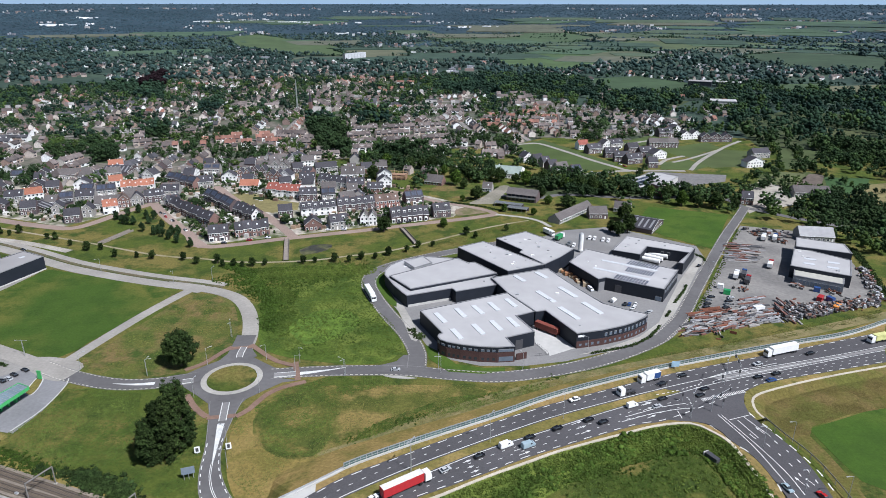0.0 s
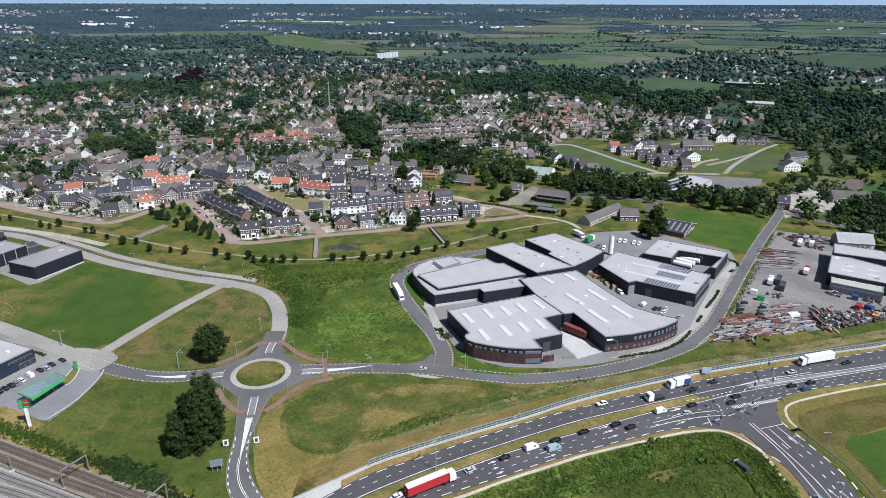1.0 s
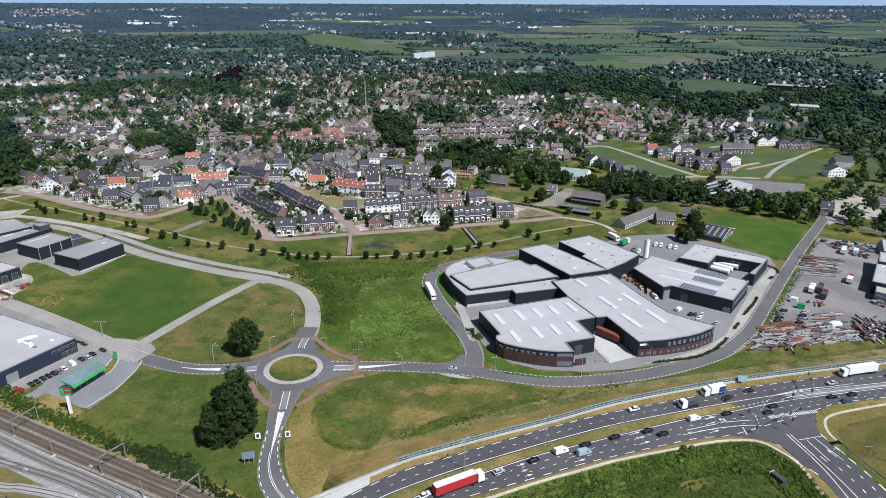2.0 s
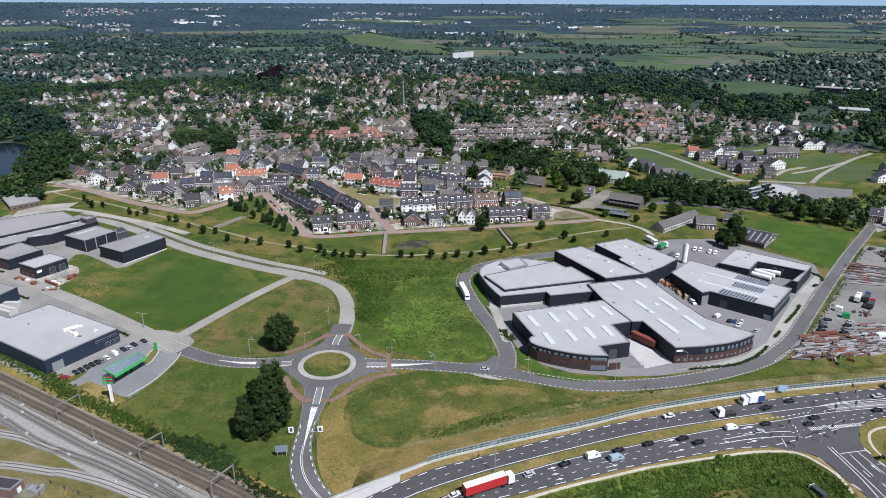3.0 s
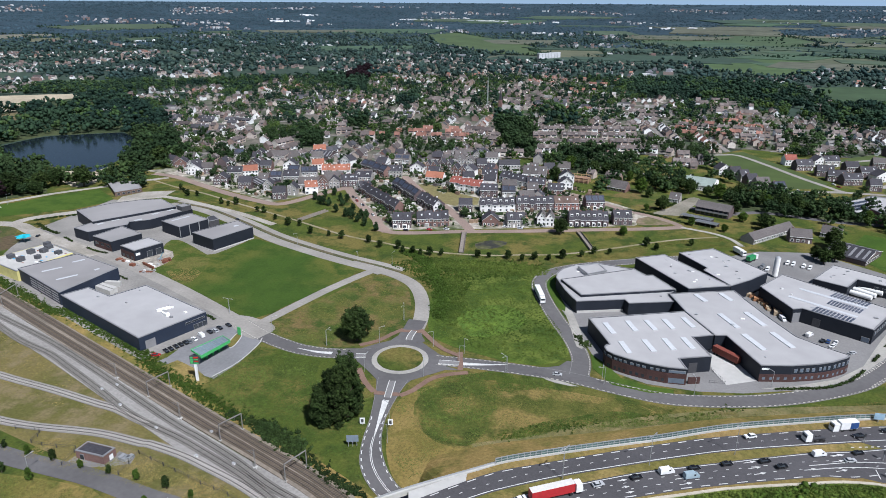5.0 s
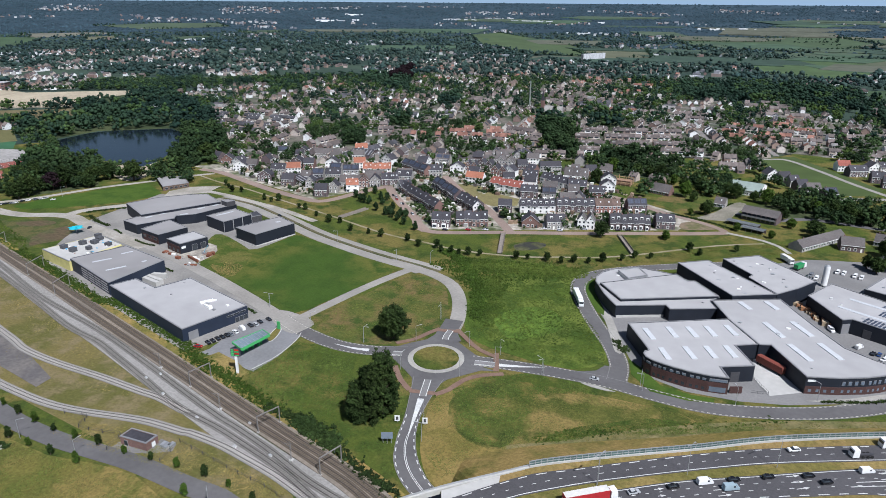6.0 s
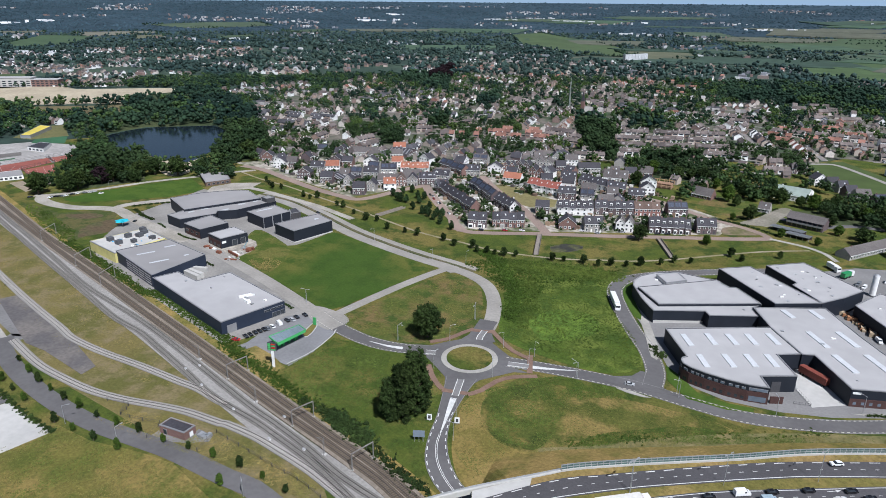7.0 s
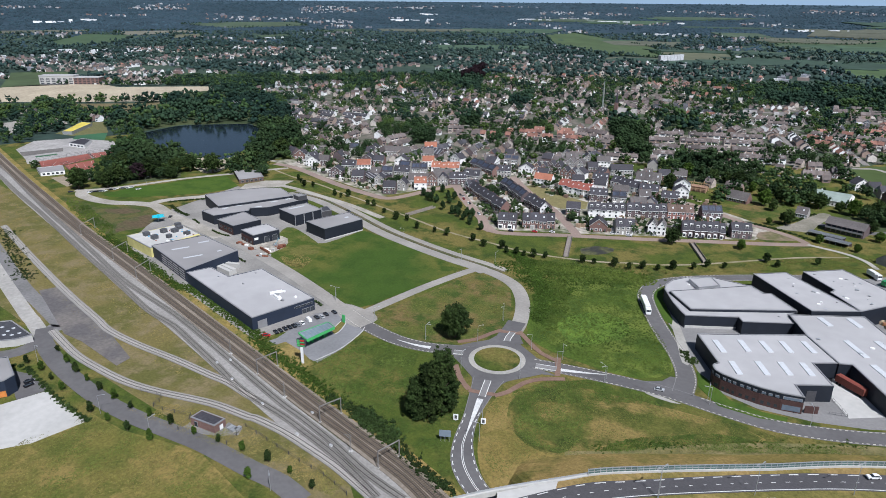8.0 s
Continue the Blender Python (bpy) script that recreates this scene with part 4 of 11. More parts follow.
for k, p in enumerate(((-351.0, 222.5), (-341.8, 221.5), (-347.3, 231.8), (-336.6, 227.7), (-342.6, 236.1), (-345.5, 241.6), (-332.6, 237.3), (-350.5, 244.5))):
    w, h = rnd.uniform(1.3, 1.7), rnd.uniform(1.8, 2.5)
    st = solid("insulation_stack", Shape().box(p[0] - w, p[0] + w, p[1] - w, p[1] + w, 5.72, 5.72 + h), STACKS[4], "tall dark wrapped stack of insulation on the flat roof", "building material", "roof materials", "object")
    part("pallet", Shape().box(p[0] - w - 0.1, p[0] + w + 0.1, p[1] - w - 0.1, p[1] + w + 0.1, 5.55, 5.72), MATS["red_brown_boards"], st)
for k in range(22):
    u, v = rnd.uniform(0.25, 0.95), rnd.uniform(0.2, 0.9)
    p = between(between(P_Y[0], P_Y[1], u), between(P_Y[3], P_Y[2], u), v)
    w = rnd.uniform(0.4, 1.1)
    solid("board_stack", Shape().box(p[0] - w, p[0] + w, p[1] - w * 0.5, p[1] + w * 0.5, 5.55, 5.6 + rnd.uniform(0.15, 0.8)), STACKS[(1, 2, 3, 1, 0, 2)[k % 6]], "low stack of building material on the flat roof", "building material", "roof materials", "object")
part("insulation_board", Shape().prism([(p[0] + inv[0][3], p[1] + inv[1][3]) for p in ((-329.0, 221.8), (-327.0, 241.0), (-324.9, 240.6), (-327.0, 221.4))], 6.02, 6.08), YELLOW, th, "strip of yellow insulation boards")
P_A = [(-389.0, 296.6), (-381.1, 317.4), (-368.2, 332.7), (-357.2, 340.1), (-334.3, 329.5), (-358.4, 282.8)]
th, inv = hall("production_hall", "long dark hall with a wide grey roof", P_A, 8.0, CLAD, ROOFING_DARK)
P_A2 = [(-362.8, 272.5), (-361.0, 284.8), (-337.4, 332.5), (-324.1, 334.0), (-331.9, 303.6), (-340.5, 295.1), (-337.2, 290.7), (-347.8, 269.9)]
th, inv = hall("production_annex", "dark annex with a pale roof and skylights", P_A2, 6.5, CLAD, ROOFING_DARK)
for a, b in (((-354.7, 282.9), (-353.9, 287.3)), ((-352.9, 292.4), (-351.1, 297.0)), ((-351.0, 301.7), (-349.4, 306.3)), ((-339.5, 298.0), (-337.6, 302.6)), ((-339.6, 312.9), (-337.7, 317.7)), ((-348.2, 315.4), (-346.3, 320.3)), ((-335.9, 323.7), (-334.8, 327.5))):
    on_roof(th, inv, "skylight", slot(a, b, 1.8, 6.0, 6.4), SKYLIGHT)
P_AT = [(-332.4, 328.3), (-330.4, 333.3), (-323.8, 332.8), (-325.8, 326.5)]
th, inv = hall("plant_room", "small dark plant room on the hall roof", P_AT, 9.5, DARK_METAL, ROOFING_DARK, 5.9)
P_B1 = [(-338.9, 265.7), (-337.6, 286.7), (-315.7, 281.1), (-320.6, 262.5)]
th, inv = hall("small_hall", "small dark hall with brick corners and a grey roof", P_B1, 6.5, CLAD, ROOFING_DARK)
on_roof(th, inv, "skylight", slot((-333.8, 278.2), (-326.4, 276.6), 4.0, 6.0, 6.3), SKYLIGHT)
on_roof(th, inv, "brick_front", wall_panel(P_B1[0], P_B1[3], 0.1, 0.97, 0.0, 4.2, 0.1), BRICK, "dark red brick front")
windows_on(th, inv, P_B1[0], P_B1[3], 3, 2.0, 3.6, 0.6)
P_B2 = [(-310.5, 259.9), (-306.2, 277.2), (-291.4, 273.5), (-296.3, 256.5)]
th, inv = hall("small_hall", "small hall with red brick corner and large gates", P_B2, 6.5, CLAD, ROOFING)
on_roof(th, inv, "brick_corner", wall_panel(P_B2[0], P_B2[3], 0.02, 0.98, 0.0, 4.5, 0.1), BRICK, "dark red brick corner")
windows_on(th, inv, P_B2[0], P_B2[3], 3, 0.6, 2.6, 0.6)
windows_on(th, inv, P_B2[3], P_B2[2], 2, 0.2, 4.0, 0.6, 0.35, 0.97)
windows_on(th, inv, P_B2[3], P_B2[2], 1, 3.0, 4.6, 0.9, 0.03, 0.2, glass=WHITE)
P_D = [(-320.5, 302.3), (-315.0, 322.9), (-296.0, 317.6), (-301.1, 297.3)]
th, inv = hall("storage_hall", "dark hall with pale corner posts and a grey roof", P_D, 7.5, CLAD, ROOFING_DARK)
for t in (0.0, 0.33, 0.66, 1.0):
    on_roof(th, inv, "post", wall_panel(P_D[3], P_D[2], max(0, t - 0.012), min(1, t + 0.012), 0, 7.2, 0.12), METAL)
on_roof(th, inv, "skylight", slot((-315.0, 305.5), (-311.5, 317.2), 1.4, 7.0, 7.4), SKYLIGHT)
P_D2 = [(-305.9, 327.2), (-304.7, 332.6), (-295.8, 327.2), (-298.7, 320.8)]
hall("storage_annex", "low dark steel annex beside the storage hall", P_D2, 4.5, DARK_METAL, DARK_METAL)
P_C = [(-285.8, 291.8), (-275.8, 321.9), (-258.8, 315.2), (-265.9, 286.8)]
th, inv = hall("corner_hall", "plain dark hall with a pale base beside the lawn", P_C, 7.8, CLAD, ROOFING_DARK)
for k in range(4):
    a, b = P_C[k], P_C[(k + 1) % 4]
    on_roof(th, inv, "plinth", wall_panel(a, b, 0, 1, 0, 0.7, 0.1), PALE_CONCRETE, "pale concrete plinth")
on_roof(th, inv, "skylight", slot((-270.4, 311.5), (-269.4, 314.2), 2, 7.3, 7.7), SKYLIGHT)
on_roof(th, inv, "skylight", slot((-280.4, 298.9), (-275.6, 299.1), 0.9, 7.3, 7.5), ROOFING_DARK)
P_L = [(-443.4, 369.9), (-426.6, 383.0), (-405.8, 368.6), (-414.7, 350.7)]
th, inv = hall("club_house", "low dark flat-roofed club house by the meadow", P_L, 3.6, mat("brown_brick", (0.13, 0.09, 0.07), 0.9), ROOFING_DARK)
windows_on(th, inv, P_L[3], P_L[2], 5, 0.9, 2.4, 0.6)

# ---- business units inside the loop road ----
P_1 = [(-40.6, 271.7), (-0.7, 296.3), (12.4, 276.6), (3.9, 271.1), (11.8, 256.8), (-0.2, 249.7), (3.4, 242.3), (-3.8, 240.7), (-11.2, 240.5), (-18.9, 241.4), (-25.1, 242.9), (-28.1, 244.7), (-29.4, 247.2), (-29.3, 249.5), (-28.0, 251.0)]
th, inv = hall("front_hall", "anthracite hall with a rounded brick office front", P_1, 7.2)
for a, b in (((-33.0, 269.8), (-27.7, 261.0)), ((-24.1, 275.6), (-19.2, 267.1)), ((-16.4, 279.6), (-11.5, 271.4)), ((-9.1, 283.9), (-4.4, 275.6)), ((-1.3, 288.9), (3.7, 280.5)), ((-23.9, 254.9), (-19.2, 246.3)), ((-15.1, 260.4), (-10.1, 251.6)), ((-7.4, 264.8), (-2.7, 256.2)), ((-0.1, 268.9), (4.5, 260.3))):
    k = on_roof(th, inv, "skylight", slot(a, b, 2.3, 6.7, 7.3), SKYLIGHT, "pale acrylic skylight strip")
    part("upstand", slot(a, b, 2.7, 6.7, 6.95), ROOFING, k)
for k in range(6, 13):
    a, b = P_1[k], P_1[k + 1]
    on_roof(th, inv, "brick_front", wall_panel(a, b, 0, 1, 0.0, 4.6, 0.12), BRICK, "dark red brick band")
    n = 3 if k < 10 else 1
    if k > 6:
        windows_on(th, inv, a, b, n, 0.7, 2.2, 0.55)
        windows_on(th, inv, a, b, n, 4.9, 5.9, 0.6, glass=mat("sky_glass", (0.13, 0.16, 0.20), 0.15, 0.2, 0.5, coarse_var=0))
windows_on(th, inv, P_1[6], P_1[7], 1, 4.9, 6.1, 0.95, glass=MATS["sky_glass"])
windows_on(th, inv, P_1[6], P_1[7], 1, 0.4, 2.8, 0.95, glass=MATS["sky_glass"])
on_roof(th, inv, "gate", wall_panel(P_1[4], P_1[5], 0.42, 0.68, 0.1, 4.6, 0.1), DARK_METAL, "dark roller gate")
on_roof(th, inv, "side_wall", Shape().obox((4.1, 243.5), (8.4, 245.6), 0.4, 0, 3.0), BRICK, "free-standing brick garden wall")
P_C2 = [(-9.3, 313.7), (20.1, 330.1), (34.1, 305.4), (44.7, 288.8), (54.6, 283.0), (62.6, 279.8), (63.4, 278.6), (62.0, 276.1), (56.3, 270.2), (50.8, 266.1), (41.3, 260.8), (29.8, 256.3), (17.0, 277.7), (12.6, 275.9), (-0.5, 295.4)]
th, inv = hall("central_hall", "wide anthracite hall with long skylights and a curved front", P_C2, 7.4)
for a, b in (((2.7, 317.6), (7.7, 310.9)), ((13.9, 323.8), (19.1, 316.5)), ((13.9, 299.2), (21.7, 287.4)), ((24.9, 305.6), (32.5, 294.1)), ((23.8, 282.0), (31.6, 270.3)), ((35.1, 288.5), (42.6, 277.0))):
    k = on_roof(th, inv, "skylight", slot(a, b, 2.5, 6.9, 7.5), SKYLIGHT)
    part("upstand", slot(a, b, 2.9, 6.9, 7.15), ROOFING, k)
for k in range(6, 11):
    a, b = P_C2[k], P_C2[k + 1]
    on_roof(th, inv, "brick_front", wall_panel(a, b, 0, 1, 0.0, 3.4, 0.12), BRICK, "dark red brick band")
    n = (1, 3, 3, 4, 4)[k - 6]
    windows_on(th, inv, a, b, n, 0.9, 2.3, 0.45, glass=MATS["sky_glass"])
    if k < 10:
        windows_on(th, inv, a, b, n, 4.2, 5.8, 0.55, glass=MATS["sky_glass"])
on_roof(th, inv, "wall_sign", wall_panel(P_C2[10], P_C2[11], 0.72, 0.95, 5.4, 6.2, 0.2), WHITE, "pale unreadable sign bar")
vents(th, inv, P_C2, 6.95, 7, 11)
P_3 = [(-65.3, 313.7), (-66.4, 320.3), (-64.9, 327.9), (-59.5, 336.0), (-48.9, 342.9), (-30.1, 341.6), (-21.5, 335.2), (-6.4, 321.1), (-9.5, 315.7), (-6.2, 307.2), (-26.1, 296.5), (-28.5, 300.2), (-49.5, 288.9), (-52.4, 292.4), (-58.1, 300.6)]
th, inv = hall("rounded_hall", "anthracite hall with a rounded western end", P_3, 6.4)
on_roof(th, inv, "plinth", wall_panel(P_3[11], P_3[12], 0.02, 0.98, 0.05, 1.3, 0.1), PALE_CONCRETE, "pale concrete plinth")
vents(th, inv, P_3, 5.95, 8, 21)
P_3B = [(-62.0, 309.9), (-29.2, 339.4), (-22.5, 332.5), (-19.3, 334.3), (-6.6, 319.8), (-48.5, 294.6)]
hall("upper_storey", "low raised roof storey of the rounded hall", P_3B, 7.6, CLAD, ROOFING, 5.9)
P_3C = [(-57.3, 329.2), (-48.2, 338.3), (-42.1, 329.4), (-50.4, 320.6)]
hall("roof_house", "boxy roof house with grey metal sides", P_3C, 8.2, METAL, ROOFING, 5.9)
P_4 = [(-30.3, 352.8), (-16.0, 364.3), (18.3, 331.4), (-0.8, 319.7)]
th, inv = hall("tall_hall", "taller anthracite hall with a plain grey roof", P_4, 9.0)
vents(th, inv, P_4, 8.5, 10, 31)
P_5 = [(-8.8, 370.3), (8.7, 385.1), (23.0, 371.4), (36.2, 358.1), (27.7, 343.7), (18.5, 331.5), (5.0, 348.3), (6.6, 352.4)]
th, inv = hall("tall_hall", "tall anthracite hall with roof machinery", P_5, 9.0)
vents(th, inv, P_5, 8.5, 16, 41)
P_6 = [(32.2, 341.3), (43.4, 363.3), (89.3, 335.7), (76.7, 309.0), (49.5, 321.1), (45.6, 318.4)]
th, inv = hall("east_hall", "anthracite hall with rooflights and solar panels", P_6, 7.2)
for a, b in (((50.3, 346.1), (77.9, 333.3)), ((44.7, 334.1), (72.0, 320.8))):
    k = on_roof(th, inv, "skylight", slot(a, b, 2.0, 6.7, 7.2), SKYLIGHT)
for a, b, c, d in (((62.9, 342.1), (77.7, 335.1), (81.0, 340.4), (66.2, 347.7)), ((60.4, 331.3), (73.5, 325.2), (76.5, 331.1), (63.4, 337.7)), ((53.0, 320.5), (68.5, 313.1), (71.4, 318.9), (56.1, 326.4))):
    n = 11
    pitch = math.hypot(b[0] - a[0], b[1] - a[1]) / n
    for k in range(n):
        for j in range(2):
            t = (k + 0.5) / n
            near, far = between(a, b, t), between(d, c, t)
            on_roof(th, inv, "solar_panel", slot(between(near, far, 0.02 + 0.5 * j), between(near, far, 0.48 + 0.5 * j), pitch * 0.68, 6.9, 7.05), SOLAR)
windows_on(th, inv, P_6[3], P_6[2], 8, 3.6, 5.4, 0.5, glass=MATS["sky_glass"])
windows_on(th, inv, P_6[4], P_6[3], 1, 0.3, 2.6, 0.9, 0.86, 0.98, glass=MATS["sky_glass"])
on_roof(th, inv, "gate", wall_panel(P_6[4], P_6[3], 0.18, 0.29, 0.1, 4.2, 0.1), DARK_METAL, "black roller gate")
on_roof(th, inv, "gate", wall_panel(P_6[5], P_6[4], 0.1, 0.9, 0.1, 5.0, 0.1), TRIM, "grey roller gate")
vents(th, inv, P_6, 6.75, 5, 51)
P_7 = [(58.3, 364.0), (70.8, 390.4), (107.1, 373.6), (94.5, 346.9), (92.0, 347.9), (101.7, 364.4), (79.5, 372.3), (73.2, 358.5)]
th, inv = hall("corner_block", "L-shaped anthracite building with a grey flat roof", P_7, 6.8)
vents(th, inv, P_7, 6.3, 6, 61)
windows_on(th, inv, P_7[6], P_7[5], 2, 3.0, 5.0, 0.5, 0.3, 0.6)
silo = thing("silo", "tall white cylindrical silo beside the yard", "silo", at=pose(*(41.7, 376.7), 0))
part("body", Shape().beam((0, 0, 0.8), (0, 0, 11.5), 1.5, sides=20), WHITE, silo)
part("cap", Shape().beam((0, 0, 11.5), (0, 0, 12.2), 1.5, 0.5, sides=20), METAL, silo)
for k in range(4):
    part("leg", Shape().beam((1.1 * math.cos(k * 1.57), 1.1 * math.sin(k * 1.57), 0), (1.1 * math.cos(k * 1.57), 1.1 * math.sin(k * 1.57), 0.9), 0.12), METAL, silo)
sheet("dock_ramp", [(11.4, 276.5), (17.4, 283.4), (22.7, 275.6), (29.7, 256.8), (18.3, 248.5), (12.4, 259.2)], 0.09, PALE_CONCRETE, "pale concrete loading ramp", "ramp")
sheet("pavement_east", [(31.0, 251.2), (44.6, 259.3), (59.1, 270.5), (70.6, 286.1), (78.7, 307.2), (90.8, 336.9), (101.2, 358.7), (111.0, 377.8), (112.3, 372.1), (101.8, 347.8), (91.1, 322.1), (79.0, 294.4), (68.9, 277.8), (58.4, 265.8), (44.2, 254.9)], 0.085, CONCRETE, "pale paved strip along the road", "pavement")
HEDGES = []
for pts in ([(36.4, 252.7), (44.3, 256.1), (53.7, 260.9), (63.0, 269.8), (70.0, 281.0)], [(75.2, 292.3), (78.1, 298.4)], [(82.5, 308.7), (88.4, 320.2), (93.3, 331.2)], [(109.3, 379.5), (112.7, 373.7), (112.1, 369.1)], [(-368.2, 269.1), (-358.0, 265.7)], [(-339.5, 261.0), (-328.6, 259.0), (-321.5, 259.2)], [(-287.7, 236.5), (-279.6, 234.4)], [(-210.2, 216.9), (-204.2, 215.4)]):
    HEDGES.append(pts)
for poly in ([(-72.7, 322.0), (-70.4, 329.7), (-64.2, 312.1), (-55.6, 294.4), (-54.7, 288.9), (-58.6, 291.0), (-67.8, 308.3)], [(-35.5, 252.4), (-28.8, 246.8), (-20.6, 237.6), (-9.5, 235.7), (-0.5, 237.0), (-0.3, 233.9), (-9.1, 230.9), (-23.1, 231.0), (-32.2, 240.4)]):
    sheet("front_lawn", poly, 0.12, LAWN, "narrow bright lawn before the hall", "lawn")
# ---- scrap yard buildings ----
P_S1 = [(151.5, 349.8), (165.1, 381.0), (188.2, 361.5), (177.6, 337.6)]
th, inv = hall("yard_hall", "dark yard hall with a pale roof and square skylights", P_S1, 7.0)
for a, b in (((163.2, 361.9), (168.8, 360.2)), ((160.0, 354.6), (165.4, 352.7)), ((173.8, 357.3), (179.3, 355.7)), ((170.4, 349.7), (175.8, 348.2))):
    on_roof(th, inv, "skylight", slot(a, b, 2.6, 6.5, 7.0), SKYLIGHT)
vents(th, inv, P_S1, 6.5, 4, 71)
P_S2 = [(170.8, 394.1), (194.1, 384.4), (191.4, 368.5), (164.4, 377.5)]
hall("yard_hall", "tall dark yard hall with a plain grey roof", P_S2, 8.5)
P_S3 = [(154.2, 350.7), (176.1, 341.5), (171.1, 330.4), (150.1, 340.6)]
th, inv = hall("yard_canopy", "open-sided lean-to with a pale sheet roof", P_S3, 5.0, mat("glazed_wall", (0.20, 0.22, 0.24), 0.3, 0.2, 0.6), mat("beige_sheet", (0.42, 0.41, 0.36), 0.8, 0.1, 0.3))
windows_on(th, inv, P_S3[3], P_S3[2], 12, 0.6, 3.2, 0.8, glass=MATS["sky_glass"])
# ---- trees ----
ICO_V = [(0, 0, 1)] + [(0.894 * math.cos(k * 1.2566), 0.894 * math.sin(k * 1.2566), 0.447) for k in range(5)] + \
        [(0.894 * math.cos((k + 0.5) * 1.2566), 0.894 * math.sin((k + 0.5) * 1.2566), -0.447) for k in range(5)] + [(0, 0, -1)]
ICO_F = [(0, 1 + k, 1 + (k + 1) % 5) for k in range(5)] + [(1 + k, 6 + k, 1 + (k + 1) % 5) for k in range(5)] + \
        [(1 + (k + 1) % 5, 6 + k, 6 + (k + 1) % 5) for k in range(5)] + [(6 + k, 11, 6 + (k + 1) % 5) for k in range(5)]


def blobs(name, centers, radii, material, label, category, seed=1, flat=0.8, leaves=0, leaf_size=0.5):
    """Many ragged leaf clumps in one mesh."""
    me = blob_mesh(name, centers, radii, material, seed, flat, leaves, leaf_size)
    return tagged(new(name, me), label, category, kind="stuff")


def blob_mesh(name, centers, radii, material, seed=1, flat=0.8, leaves=0, leaf_size=0.5):
    rng = np.random.default_rng(seed)
    c, r = np.asarray(centers, float), np.asarray(radii, float)
    n = len(c)
    base = np.array(ICO_V)
    v = base[None] * rng.uniform(0.6, 1.2, (n, 12, 1)) * r[:, None, None] * (0.78 if leaves else 1.0)
    v[:, :, 2] *= flat
    v = (v + c[:, None, :]).reshape(-1, 3)
    f = (np.array(ICO_F)[None] + 12 * np.arange(n)[:, None, None]).reshape(-1, 3)
    if leaves:
        k = np.repeat(np.arange(n), leaves)
        d = rng.normal(size=(len(k), 3))
        d /= np.linalg.norm(d, axis=1)[:, None]
        p = c[k] + d * r[k][:, None] * rng.uniform(0.72, 1.42, (len(k), 1)) * np.array([1, 1, flat])
        a, b = rng.normal(size=(len(k), 3)), rng.normal(size=(len(k), 3))
        s = leaf_size * rng.uniform(0.5, 1.2, (len(k), 1))
        a = a / np.linalg.norm(a, axis=1)[:, None] * s
        b = b / np.linalg.norm(b, axis=1)[:, None] * s
        t = np.stack([p - a, p + b, p + a], 1).reshape(-1, 3)
        f = np.concatenate([f, np.arange(len(t)).reshape(-1, 3) + len(v)])
        v = np.concatenate([v, t])
    me = bpy.data.meshes.new(name)
    me.vertices.add(len(v))
    me.vertices.foreach_set("co", v.astype(np.float32).ravel())
    me.loops.add(len(f) * 3)
    me.loops.foreach_set("vertex_index", f.astype(np.int32).ravel())
    me.polygons.add(len(f))
    me.polygons.foreach_set("loop_start", np.arange(0, len(f) * 3, 3, dtype=np.int32))
    me.polygons.foreach_set("loop_total", np.full(len(f), 3, dtype=np.int32))
    me.materials.append(material)
    me.update(calc_edges=True)
    return me


def tree_proto(seed, h, w, clumps, material, low=0.18, cone=0.0, leaf_size=0.55, label="", category="tree"):
    """Trunk with limbs, and a crown of leaf clumps."""
    rnd = random.Random(seed)
    cs, rs = [], []
    lobes = [(rnd.uniform(-0.4, 0.4) * w, rnd.uniform(-0.4, 0.4) * w, rnd.uniform(low + 0.12, 0.9) * h) for _ in range(9)]
    while len(cs) < clumps:
        z = rnd.uniform(low, 1.0)
        t = (z - low) / (1 - low)
        reach = (1 - t) * 0.95 + 0.06 if cone else math.sqrt(max(0.03, 1 - (2 * t - 0.9) ** 2 * 0.9))
        a, q = rnd.uniform(0, 6.283), math.sqrt(rnd.uniform(0.12, 1)) * reach * w / 2 * rnd.uniform(0.8, 1.1)
        p = (q * math.cos(a), q * math.sin(a), z * h * (1 - 0.03))
        if not cone and rnd.random() < 0.72:
            l = rnd.choice(lobes)
            p = tuple(0.5 * u + 0.5 * v for u, v in zip(p, l))
        cs.append(p)
        rs.append(rnd.uniform(0.035, 0.08) * (w + h * 0.3) * (0.7 if cone else 1))
    crown = blob_mesh("crown", cs, rs, material, seed, 0.85, 24, leaf_size)
    s = Shape()
    s.beam((0, 0, -0.3), (0, 0, h * 0.45), w * 0.045, w * 0.03, 7)
    for k in range(5):
        a = k * 1.26 + rnd.random()
        s.beam((0, 0, h * rnd.uniform(0.22, 0.42)), (w * 0.3 * math.cos(a), w * 0.3 * math.sin(a), h * rnd.uniform(0.5, 0.72)), w * 0.022, w * 0.008, 5)
    return crown, s.mesh("trunk", BARK)


